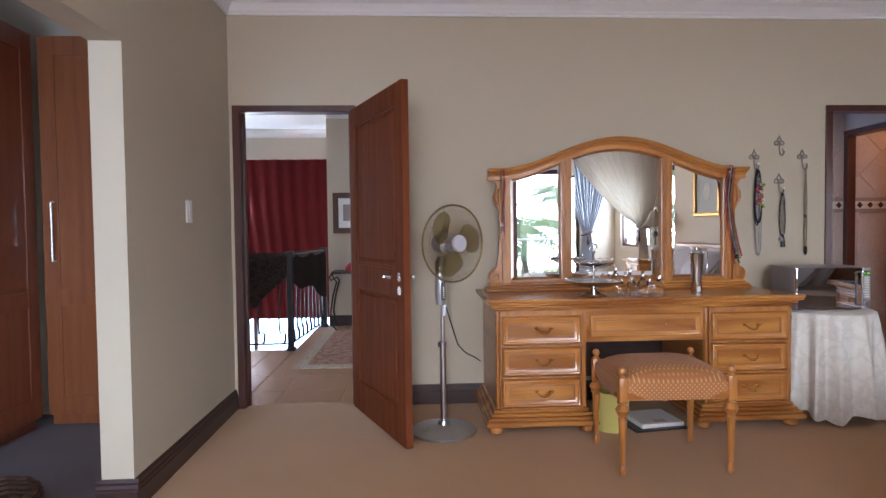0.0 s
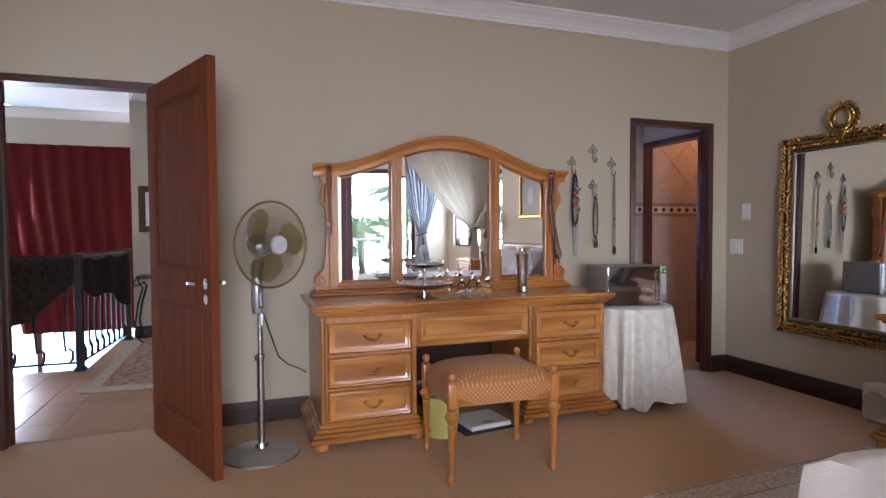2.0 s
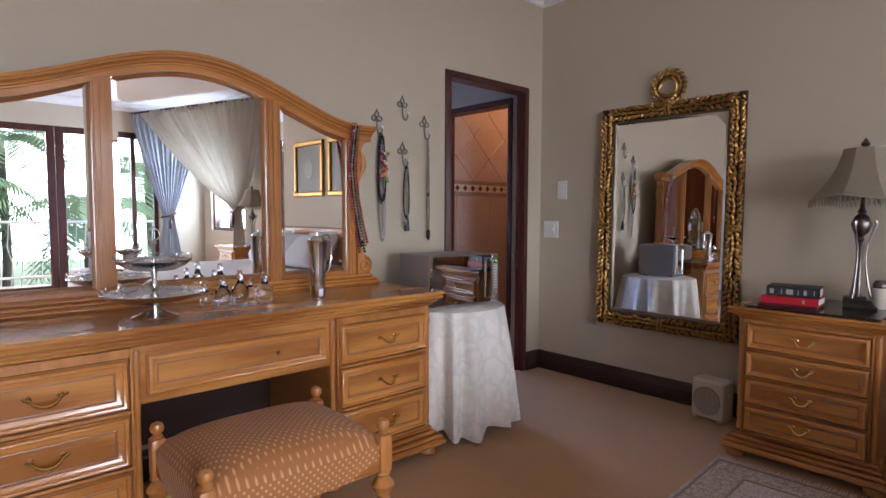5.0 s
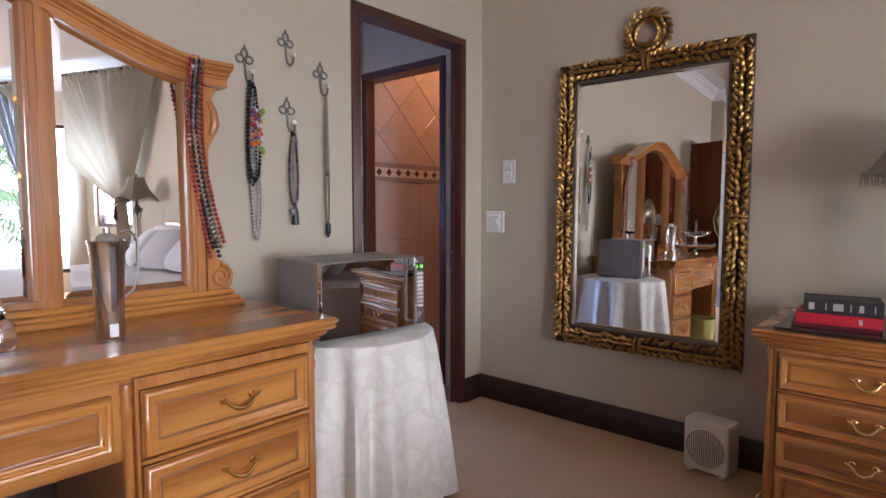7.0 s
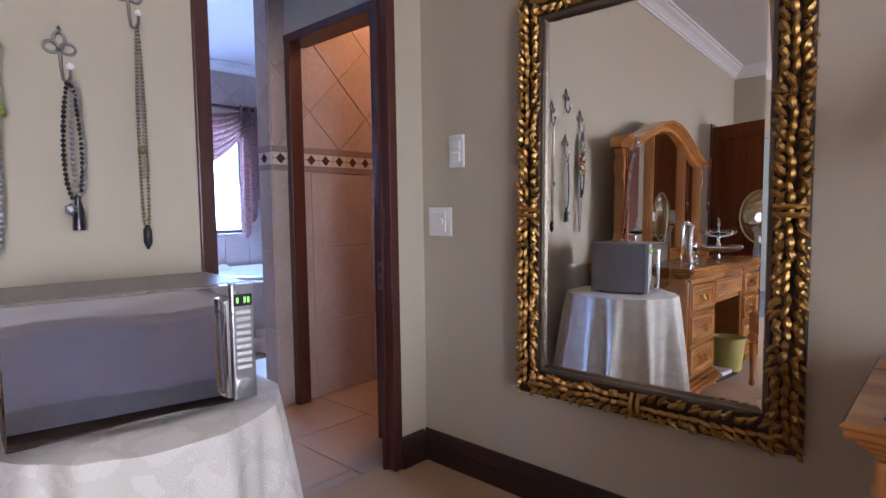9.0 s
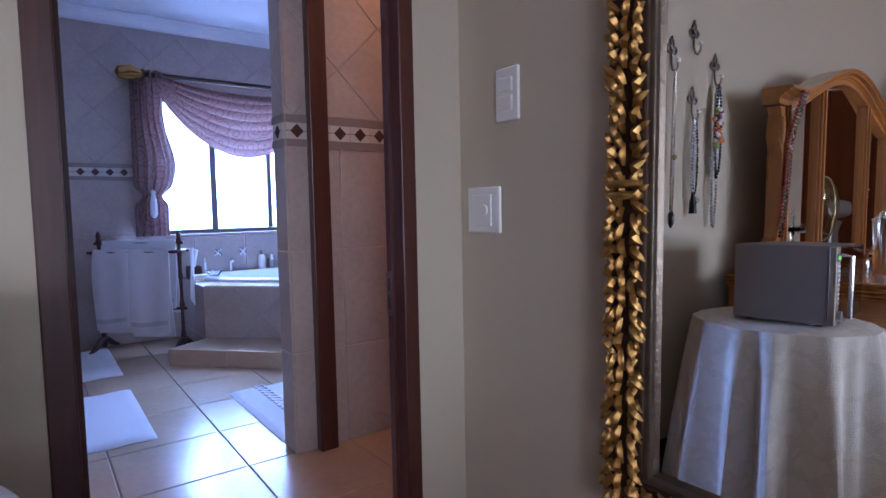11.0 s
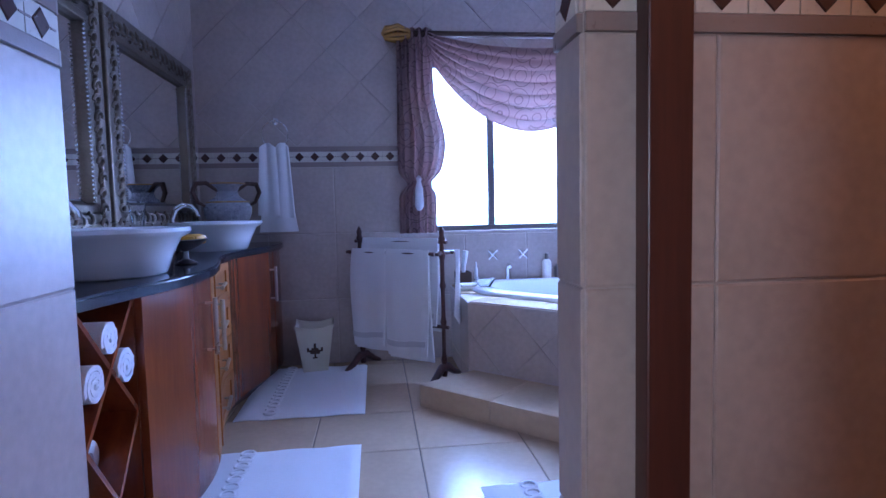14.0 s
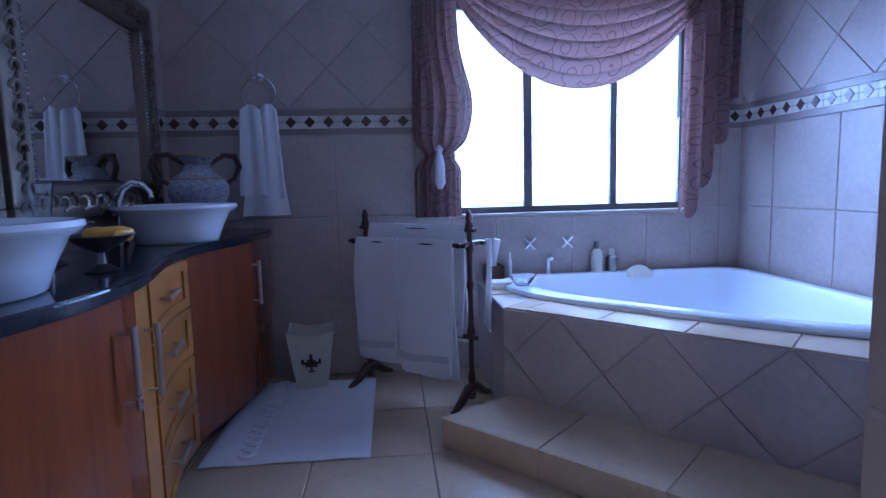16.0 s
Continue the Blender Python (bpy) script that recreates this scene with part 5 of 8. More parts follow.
def binding(y, z, along_y):
    """A ribbon wound twice round the leaf garland."""
    bm = bmesh.new()
    for o in (-0.011, 0.011):
        if along_y:
            tube(bm, [(-0.036, y + o, z - 0.038), (-0.050, y + o, z - 0.02), (-0.055, y + o, z), (-0.050, y + o, z + 0.02), (-0.036, y + o, z + 0.038)], 0.008, 8)
        else:
            tube(bm, [(-0.036, y - 0.038, z + o), (-0.050, y - 0.02, z + o), (-0.055, y, z + o), (-0.050, y + 0.02, z + o), (-0.036, y + 0.038, z + o)], 0.008, 8)
    piece("binding", bm, GILT, wm, "gilt ribbon binding", smooth=True)


def add_leaf(bm, me, m):
    """Adds one turned leaf to a joined relief."""
    lf = bmesh.new()
    lf.from_mesh(me)
    lf.transform(m)
    base = {v.index: bm.verts.new(v.co) for v in lf.verts}
    for f in lf.faces:
        bm.faces.new([base[v.index] for v in f.verts])
    lf.free()


random.seed(8)
STEP = 0.031
for s in (-1, 1):
    yc = s * (fw - fb / 2)
    for k in range(int((fh - 0.05) / STEP)):
        z = 0.010 + k * STEP
        way = math.pi / 2 if z > 0.62 else -math.pi / 2
        z += 0.0 if z > 0.62 else 0.045
        for dy, turn in ((-0.017, 0.55), (0.017, -0.55), (0.0, 0.0)):
            put_leaf(random.choice(LEAVES[:3]), yc + dy, z + (0.014 if dy == 0 else 0.0), way + (turn if way > 0 else -turn) + random.uniform(-0.36, 0.36), wm, -0.034 - (0.005 if dy == 0 else 0.0))
        if k % 2:
            berry(yc + 0.028 * (1 if k % 4 == 1 else -1), z)
    binding(yc, 0.66, False)
    bm = bmesh.new()
    for k in range(int((fh - 0.03) / 0.02)):
        for dy in (-0.032, 0.032):
            z = 0.012 + k * 0.02
            add_leaf(bm, LEAVES[3], Matrix.Translation((-0.033, yc + dy, z)) @ Matrix.Rotation((math.pi / 2 if z > 0.64 else -math.pi / 2) + random.uniform(-1.0, 1.0), 4, "X"))
    tagged(piece("small_leaves", bm, GILT, wm, smooth=True), "small gilt filler leaves", kind="stuff")
for z in (fb / 2, fh - fb / 2):
    bm = bmesh.new()
    for k in range(int((2 * fw - 0.15) / STEP) + 1):
        y = -fw + 0.075 + k * STEP
        way = 0.0 if y > 0 else math.pi
        for dz, turn in ((-0.017, -0.55), (0.017, 0.55), (0.0, 0.0)):
            add_leaf(bm, random.choice(LEAVES[:3]), Matrix.Translation((-0.034 - (0.005 if dz == 0 else 0.0), y, z + dz)) @ Matrix.Rotation(way + (turn if way == 0 else -turn) + random.uniform(-0.36, 0.36), 4, "X"))
        for dz in (-0.031, 0.031):
            add_leaf(bm, LEAVES[3], Matrix.Translation((-0.033, y + random.uniform(-0.01, 0.01), z + dz)) @ Matrix.Rotation(way + random.uniform(-1.0, 1.0), 4, "X"))
    tagged(piece("leaf_relief", bm, GILT, wm, smooth=True), "gilt cast leaf relief", kind="stuff")
    binding(0.0, z, True)
bm = tube(bmesh.new(), [(-0.018, 0.078 * math.cos(2 * math.pi * k / 28), fh + 0.085 + 0.078 * math.sin(2 * math.pi * k / 28)) for k in range(28)], 0.020, 8, closed=True)
piece("wreath", bm, GILT_DARK, wm, "gilt leaf wreath", smooth=True)
for k in range(66):
    a = 2 * math.pi * k / 66
    r = 0.078 + (-0.017, 0.0, 0.017)[k % 3]
    put_leaf(LEAVES[k % 3], r * math.cos(a), fh + 0.085 + r * math.sin(a), a + math.pi / 2 + (0.5, 0.0, -0.5)[k % 3] + random.uniform(-0.15, 0.15), wm, -0.034 - (0.004 if k % 3 == 1 else 0.0))


def switch(name, at, w, h, rocker, label, face="x"):
    """A plate with a rocker; face x looks along -x from the side wall, w along +x from the opposite one."""
    sw_ = thing(name, at, label, "switch")
    sg = -1 if face == "x" else 1
    a, b = sorted((sg * 0.001, sg * 0.011))
    piece("plate", boxes((a, b, -w / 2, w / 2, -h / 2, h / 2), bevel=0.004), WHITE_PLASTIC, sw_)
    for y0, y1, z0, z1 in rocker:
        a, b = sorted((sg * 0.009, sg * 0.0155))
        piece("rocker", boxes((a, b, y0, y1, z0, z1), bevel=0.002), WHITE_PLASTIC, sw_)
    return sw_


switch("light_switch", (E, 3.817, 1.342), 0.082, 0.132, ((-0.022, 0.022, 0.006, 0.04), (-0.022, 0.022, -0.04, -0.004)), "white plastic light switch on the beige wall")
switch("dimmer_switch", (E, 3.912, 1.055), 0.128, 0.122, ((-0.035, 0.04, -0.042, 0.04),), "white plastic dimmer switch with a square rocker")
bm = lathe(bmesh.new(), [(0.014, 0), (0.012, 0.005), (0.0, 0.006)], segs=20)
bmesh.ops.transform(bm, matrix=Matrix.Translation((-0.0155, -0.012, 0.0)) @ Matrix.Rotation(radians(-90), 4, "Y"), verts=bm.verts)
piece("dial", bm, WHITE_PLASTIC, bpy.data.objects["dimmer_switch"], smooth=True)
switch("light_switch", (W, 3.28, 1.335), 0.075, 0.125, ((-0.015, 0.02, -0.035, -0.005), (-0.015, 0.02, 0.005, 0.035)), "white plastic light switch near the landing door", "w")

ht = thing("fan_heater", (3.86, 2.66, 0), "small cream fan heater with a round grille", "heater", rz=-98)
CREAM = mat("cream_heater_plastic", (0.68, 0.63, 0.54), 0.4, vary=0.05, bump=0.05)
piece("case", boxes((-0.095, 0.095, -0.06, 0.06, 0.012, 0.235), bevel=0.014), CREAM, ht)
for k in range(17):
    x = -0.072 + k * 0.009
    hh = math.sqrt(max(0.078 ** 2 - x * x, 0))
    if hh > 0.012:
        piece("slat", boxes((x, x + 0.0045, -0.066, -0.059, 0.115 - hh, 0.115 + hh)), CREAM, ht)
piece("grille", lathe(bmesh.new(), [(0.0, 0.0), (0.08, 0.0), (0.08, 0.002), (0.0, 0.002)], segs=28), GILT_DARK, ht)
bpy.data.objects["grille"].matrix_basis = Matrix.Translation((0, -0.0595, 0.115)) @ Matrix.Rotation(radians(90), 4, "X")
for x in (-0.07, 0.07):
    piece("foot", boxes((x - 0.012, x + 0.012, -0.06, 0.05, 0, 0.014), bevel=0.003), CREAM, ht)

# ---- bedside chest with its things ----
chest = thing("chest_of_drawers", (3.45, 2.105, 0), "golden oak bedside chest with four drawers", "chest", rz=-90)
cw, cd = 0.275, 0.53          # half width, depth; front towards -y of its own
piece("body", boxes((-cw, cw, 0.0, cd, 0.13, 0.675), bevel=0.004), OAK_Y, chest)
piece("plinth", moulded_top(bmesh.new(), -cw, cw, 0.0, cd, 0.045, ((0.055, 0.028), (0.045, 0.02), (0.025, 0.018), (0.01, 0.022))), OAK, chest)
for x in (-cw, cw):
    for y in (0.0, cd - 0.05):
        bun_foot(chest, x, y, OAK, 0.045, 0.047)
for x in (-cw + 0.012, cw - 0.012):
    bm = bmesh.new()
    carved_post(bm, x, 0.0, 0.14, 0.665)
    piece("corner_post", bm, OAK_Z, chest, smooth=True)
for k in range(4):
    z0 = 0.142 + k * 0.132
    framed_front("drawer", chest, -cw + 0.035, cw - 0.035, z0, z0 + 0.119, -0.016, OAK, 0.022)
    swan_handle(chest, 0.0, -0.016, z0 + 0.062, 0.06)
face_frame(chest, -cw + 0.024, cw - 0.024, 0.132, 0.674, -0.018, 0.001, [(0.139 + k * 0.132, 0.265 + k * 0.132) for k in range(4)], 0.007, OAK_Z)
piece("top", moulded_top(bmesh.new(), -cw, cw, 0.0, cd - 0.01, 0.675, ((0.010, 0.012), (0.024, 0.016), (0.042, 0.016), (0.046, 0.014))), OAK, chest)
glass_top = tagged(part("glass_sheet", boxes((3.45, 3.95, 1.84, 2.37, 0.7365, 0.7415), bevel=0.0015), mat("dark_tinted_glass_sheet", (0.03, 0.028, 0.028), 0.05, vary=0.1, bump=0)), "dark glass sheet protecting the chest's top", "glass sheet")
CZ = 0.742


def book(at, w, d, h, material, rz, label):
    bk_ = thing("book", at, label, "book", "books on the bedside chest", rz=rz)
    piece("cover", boxes((-w / 2, w / 2, -d / 2, d / 2, 0, 0.004), (-w / 2, w / 2, -d / 2, d / 2, h - 0.004, h), (-w / 2, w / 2, -d / 2, -d / 2 + 0.005, 0.004, h - 0.004), bevel=0.001), material, bk_)
    piece("pages", boxes((-w / 2 + 0.004, w / 2 - 0.004, -d / 2 + 0.005, d / 2 - 0.004, 0.004, h - 0.004)), PAPER, bk_)
    return bk_


b1 = book((3.60, 2.215, CZ), 0.24, 0.17, 0.012, mat("maroon_booklet", (0.12, 0.012, 0.02), 0.4, vary=0.1), -84, "thin maroon booklet on the glass sheet")
b2 = book((3.605, 2.205, CZ + 0.012), 0.235, 0.165, 0.034, RED, -86, "red clothbound book on the bedside chest")
b3 = book((3.615, 2.20, CZ + 0.046), 0.215, 0.15, 0.046, NAVY, -82, "thick black leather-bound book lying on the red one")
for bb, w, h, items in ((b3, 0.215, 0.046, ((-0.085, 0.016), (-0.045, 0.003), (-0.012, 0.028), (0.022, 0.003), (0.05, 0.012), (0.085, 0.003))), (b2, 0.235, 0.034, ((0.06, 0.01),))):
    for x, ww in items:
        dd = 0.15 if bb is b3 else 0.165
        piece("spine_mark", boxes((x - ww / 2, x + ww / 2, -dd / 2 - 0.0006, -dd / 2 + 0.001, h * 0.25, h * 0.75)), LETTER, bb)

lamp = thing("table_lamp", (3.775, 1.985, CZ), "pewter table lamp with a taupe fringed shade", "lamp", rz=10)
piece("base", moulded_top(bmesh.new(), -0.055, 0.055, -0.055, 0.055, 0.0, ((0.02, 0.012), (0.01, 0.012), (0.0, 0.012), (-0.02, 0.014))), PEWTER, lamp)
bpy.data.objects["base.001"].name = "lamp_base"
bm = lathe(bmesh.new(), [(0.018, 0.045), (0.01, 0.06), (0.009, 0.30), (0.016, 0.315), (0.010, 0.33), (0.03, 0.35), (0.042, 0.385), (0.03, 0.42), (0.014, 0.435), (0.02, 0.445), (0.010, 0.46), (0.009, 0.70)], segs=18)
piece("stem", bm, PEWTER, lamp, smooth=True)
for k in range(3):
    a = 2 * math.pi * k / 3 + 0.6
    pts = [(r * math.cos(a), r * math.sin(a), z) for r, z in ((0.05, 0.045), (0.036, 0.10), (0.022, 0.20), (0.024, 0.28), (0.044, 0.355), (0.056, 0.385), (0.052, 0.402))]
    piece("scroll_arm", tube(bmesh.new(), pts, [0.006, 0.005, 0.004, 0.004, 0.005, 0.007, 0.009], 8), PEWTER, lamp, smooth=True)
bm = bmesh.new()
corners = 8
def shade_pt(k, t):
    a = 2 * math.pi * k / corners + math.pi / 8
    big = 1.0 if k % 2 == 0 else 0.92
    r = 0.085 + 0.135 * (0.35 * t + 0.65 * t ** 2.2)
    zz = 0.735 - 0.24 * t + (0.022 if (k % 2 and t > 0.95) else 0)
    return Vector((r * big * math.cos(a), r * big * math.sin(a), zz))
rows_ = [[bm.verts.new(shade_pt(k, t / 8)) for k in range(corners)] for t in range(9)]
for a, b in zip(rows_, rows_[1:]):
    for k in range(corners):
        j = (k + 1) % corners
        bm.faces.new((a[k], a[j], b[j], b[k]))
fc = list(bm.faces)
bm.normal_update()
bmesh.ops.solidify(bm, geom=fc, thickness=0.002)
piece("shade", bm, SHADE, lamp, "taupe silk shade with curved panels")
bm = bmesh.new()
for k in range(corners):
    a, b = shade_pt(k, 1), shade_pt((k + 1) % corners, 1)
    for q in range(9):
        p = a.lerp(b, q / 9)
        tube(bm, [p, p + Vector((0, 0, -0.016)), p + Vector((0, 0, -0.034))], [0.0015, 0.0035, 0.002], 5)
piece("fringe", bm, SHADE, lamp, "beaded fringe")
piece("finial", lathe(bmesh.new(), [(0.005, 0.70), (0.012, 0.745), (0.02, 0.755), (0.012, 0.768), (0.004, 0.782)], segs=12), PEWTER, lamp, smooth=True)
jar = thing("cream_jar", (3.80, 1.905, CZ), "small cream cosmetic jar with a dark-banded lid", "jar")
piece("body", lathe(bmesh.new(), [(0.0, 0), (0.032, 0), (0.034, 0.01), (0.034, 0.085), (0.028, 0.095), (0.0, 0.095)], segs=20), CREAM, jar, smooth=True)
piece("lid", lathe(bmesh.new(), [(0.028, 0.093), (0.03, 0.098), (0.03, 0.112), (0.026, 0.118), (0.022, 0.13), (0.0, 0.135)], segs=20), PEWTER, jar, smooth=True)

# ---- rug and bed ----
rug = thing("rug", (2.62, 1.93, 0), "faded beige and grey Persian rug with a fringe", "rug", rz=2.5)
def rug_f(x0, x1, y0, y1, z):
    return lambda u, v: Vector((x0 + (x1 - x0) * u, y0 + (y1 - y0) * v, z + 0.0015 * math.sin(9 * u + 4 * v)))
piece("field", sheet(bmesh.new(), rug_f(-0.57, 0.57, -0.43, 0.29, 0.010), 12, 12, 0.004), RUG, rug)
bm = bmesh.new()
for a in ((-0.73, 0.73, 0.29, 0.46), (-0.73, 0.73, -0.60, -0.43), (-0.73, -0.57, -0.43, 0.29), (0.57, 0.73, -0.43, 0.29)):
    sheet(bm, rug_f(*a, 0.0095), 12, 6)
piece("border", bm, RUG_BORDER, rug)
bm = bmesh.new()
for a in ((-0.57, 0.57, 0.285, 0.295), (-0.57, 0.57, -0.435, -0.425), (-0.575, -0.565, -0.43, 0.29), (0.565, 0.575, -0.43, 0.29), (-0.71, 0.71, 0.435, 0.445), (0.70, 0.71, -0.60, 0.445)):
    box(bm, *a, 0.010, 0.0125)
piece("stripe", bm, mat("brown_rug_stripe", (0.34, 0.26, 0.19), 0.95, vary=0.2, bump=0.5, fine=200), rug)
bm = bmesh.new()
random.seed(2)
for s in (-1, 1):
    for k in range(90):
        y = -0.60 + 1.06 * k / 89
        tube(bm, [(s * 0.73, y, 0.006), (s * (0.75), y + random.uniform(-0.004, 0.004), 0.004), (s * 0.785, y + random.uniform(-0.008, 0.008), 0.003)], [0.0025, 0.002, 0.001], 4)
tagged(piece("fringe", bm, LINEN, rug), "knotted ivory fringe", kind="stuff")

bed = thing("bed", (0, 0, 0), "double bed with a white quilt and padded pillows", "bed")
BX0, BX1, BY0, BY1 = 1.65, 3.90, -0.55, 1.40
piece("base", boxes((BX0 + 0.08, BX1, BY0 + 0.08, BY1 - 0.08, 0.05, 0.36), bevel=0.02), LINEN, bed)
bm = bmesh.new()
def quilt(u, v):
    a, b = -0.22 + 1.22 * u, -0.16 + 1.32 * v
    x = BX0 + (BX1 - BX0) * max(a, 0)
    y = BY0 + (BY1 - BY0) * min(max(b, 0), 1)
    drop = max(-a, 0) * 1.9 + max(-b, 0) * 2.4 + max(b - 1, 0) * 2.4
    z = 0.585 + 0.012 * math.sin(7 * x + 2 * y) * math.sin(6 * y) - drop
    if a < 0:
        x -= 0.03 * math.sin(min(-a, 0.1) * 15) - 0.01 * math.sin(30 * y)
    if b > 1 or b < 0:
        y += (1 if b > 1 else -1) * (0.035 + 0.012 * math.sin(28 * x))
    return Vector((x, y, max(z, 0.10)))
sheet(bm, quilt, 46, 46, 0.02)
piece("quilt", bm, QUILT, bed, "white quilted bedspread", smooth=True)
piece("headboard", boxes((3.91, 3.985, BY0, BY1, 0.1, 1.0), bevel=0.02), OAK_Y, bed)
for k, (x, y, rz_, rx_) in enumerate(((3.66, 0.95, 90, 58), (3.66, -0.05, 90, 58), (3.45, 0.62, 75, 50), (3.42, 0.18, 105, 48), (3.48, 1.02, 90, 48))):
    pl = thing("pillow", (x, y, 0.605), "plump white and grey pillow on the bed", "pillow", "pillows on the bed")
    bm = bmesh.new()
    def pf(u, v, s):
        a, b = 2 * u - 1, 2 * v - 1
        return Vector((0.30 * a * (1 - 0.08 * b * b), 0.21 * b * (1 - 0.08 * a * a), 0.22 + s * 0.085 * ((1 - a ** 4) * (1 - b ** 4)) ** 0.6))
    for s in (1, -1):
        sheet(bm, lambda u, v: pf(u, v, s), 12, 10)
    bmesh.ops.remove_doubles(bm, verts=bm.verts, dist=1e-4)
    bmesh.ops.transform(bm, matrix=Matrix.Rotation(radians(rz_), 4, "Z") @ Matrix.Translation((0, 0, 0.205)) @ Matrix.Rotation(radians(-rx_), 4, "X") @ Matrix.Translation((0, 0, -0.22)), verts=bm.verts)
    low = min(v.co.z for v in bm.verts)
    bmesh.ops.translate(bm, vec=(0, 0, -low), verts=bm.verts)
    piece("case", bm, QUILT if k < 2 else TOWEL_BAND, pl, smooth=True)


def gilt_picture(y, z, w, h):
    pc = thing("picture", (E, y, z), "small gilt-framed oval picture on the bedroom wall", "picture", "gilt pictures over the bed")
    bm = bmesh.new()
    for y0, y1, z0, z1 in ((-w, w, -h, -h + 0.055), (-w, w, h - 0.055, h), (-w, -w + 0.055, -h + 0.055, h - 0.055), (w - 0.055, w, -h + 0.055, h - 0.055)):
        box(bm, -0.035, -0.001, y0, y1, z0, z1, 0.012)
    piece("frame", bm, GILT, pc)
    piece("canvas", boxes((-0.012, -0.004, -w + 0.06, w - 0.06, -h + 0.06, h - 0.06)), mat("dark_olive_canvas", (0.17, 0.15, 0.10), 0.5, vary=0.3), pc)
    bm = lathe(bmesh.new(), [(0.0, 0), (0.075, 0), (0.075, 0.002), (0.0, 0.002)], segs=24, squash=(1.7, 1.25))
    bmesh.ops.transform(bm, matrix=Matrix.Translation((-0.0125, 0, 0)) @ Matrix.Rotation(radians(-90), 4, "Y"), verts=bm.verts)
    piece("oval", bm, mat("pale_oval_print", (0.35, 0.31, 0.24), 0.6, vary=0.4, scale=30), pc)


gilt_picture(1.00, 1.69, 0.34, 0.33)
gilt_picture(0.205, 1.69, 0.34, 0.33)
far_chest = copy_thing(chest, pose(3.45, -1.0, 0, 0, 0, -90))
far_lamp = copy_thing(lamp, pose(3.775, -0.92, 0.734, 0, 0, 10))

# ---- bedroom curtains ----
def curtain(name, label, material, top, foot, folds, depth):
    """A gathered drop between two top points and two foot points."""
    ct = thing(name, (0, 0, 0), label, "curtain")
    a0, a1, b0, b1 = (Vector(p) for p in (*top, *foot))
    side = (a1 - a0).cross(Vector((0, 0, 1))).normalized()
    def f(u, v):
        return a0.lerp(a1, u).lerp(b0.lerp(b1, u), v) + side * depth * (math.sin(2 * math.pi * folds * u + 0.7 * math.sin(5 * v)) + 0.4 * math.sin(17 * u + 2 * v))
    piece("drop", sheet(bmesh.new(), f, int(folds * 9), 36, 0.003), material, ct, smooth=True)
    return ct


def tied_curtain(label, material, top, tie, foot, folds, depth, at, half):
    """A full heading drawn in folds to a tieback at height share at, then falling free to the floor."""
    ct = thing("curtain", (0, 0, 0), label, "curtain", "curtains at the bedroom windows")
    a0, a1, t0, f0, f1 = (Vector(p) for p in (*top, tie, *foot))
    run = (a1 - a0).normalized()
    side = run.cross(Vector((0, 0, 1))).normalized()
    def f(u, v):
        q = 2 * u - 1
        knot = t0 + run * half * q
        if v < at:
            k = v / at
            p = a0.lerp(a1, u).lerp(knot, k)
            p.z -= 0.10 * math.sin(math.pi * k) * (0.3 + 0.7 * abs(q))
            loose = 1 - 0.55 * k
        else:
            k = (v - at) / (1 - at)
            p = knot.lerp(f0.lerp(f1, u), k ** 0.75)
            loose = 0.45 + 0.35 * k
        return p + side * depth * loose * (math.sin(2 * math.pi * folds * u + 1.3 * math.sin(7 * u)) + 0.35 * math.sin(2 * math.pi * folds * 2.3 * u))
    piece("drop", sheet(bmesh.new(), f, int(folds * 10), 44, 0.003), material, ct, smooth=True)
    def ruffle(u, v):
        p = a0.lerp(a1, u)
        return p + side * (0.030 * math.sin(2 * math.pi * folds * 1.7 * u) + 0.02 * math.sin(31 * u)) * (0.5 + v) + Vector((0, 0, -0.035 + 0.085 * v + 0.012 * math.sin(2 * math.pi * folds * 1.7 * u)))
    piece("heading", sheet(bmesh.new(), ruffle, int(folds * 16), 5, 0.003), material, ct, "ruffled heading", smooth=True)
    ring = [t0 + run * (half + 0.035) * math.cos(w) + side * 0.075 * math.sin(w) + Vector((0, 0, 0.035 * math.cos(w))) for w in (2 * math.pi * k / 20 for k in range(20))]
    piece("tieback", tube(bmesh.new(), ring, 0.013, 8, closed=True), DARKWOOD, ct, "dark braided tieback", smooth=True)
    bm = lathe(bmesh.new(), [(0.008, 0.0), (0.024, 0.02), (0.020, 0.13), (0.012, 0.15), (0.018, 0.165), (0.006, 0.18)], t0 - side * 0.09 + Vector((0, 0, -0.22)), 12)
    piece("tassel", bm, DARKWOOD, ct, "dark tassel", smooth=True)
    return ct


tied_curtain("pale blue-grey curtain tied back beside the glazed doors", SHEER, ((2.90, S + 0.12, 2.60), (3.93, S + 0.14, 2.60)), (3.40, S + 0.14, 1.12), ((3.20, S + 0.12, 0.03), (3.66, S + 0.14, 0.03)), 12, 0.028, 0.60, 0.075)
tied_curtain("cream voile curtain swept aside over the bedroom window", CREAMVOILE, ((3.02, -3.08, 2.62), (3.89, -0.62, 2.62)), (3.86, -1.60, 1.20), ((3.82, -1.72, 0.05), (3.88, -1.30, 0.05)), 16, 0.034, 0.57, 0.07)
rod = thing("curtain_rod", (0, 0, 0), "dark curtain pole over the bedroom window", "curtain rod")
piece("pole", tube(bmesh.new(), [(2.93, S + 0.002, 2.66), (3.94, -0.50, 2.66)], 0.016, 10), DARKWOOD, rod, smooth=True)
piece("bracket", boxes((3.92, 3.999, -0.56, -0.46, 2.62, 2.70)), DARKWOOD, rod)

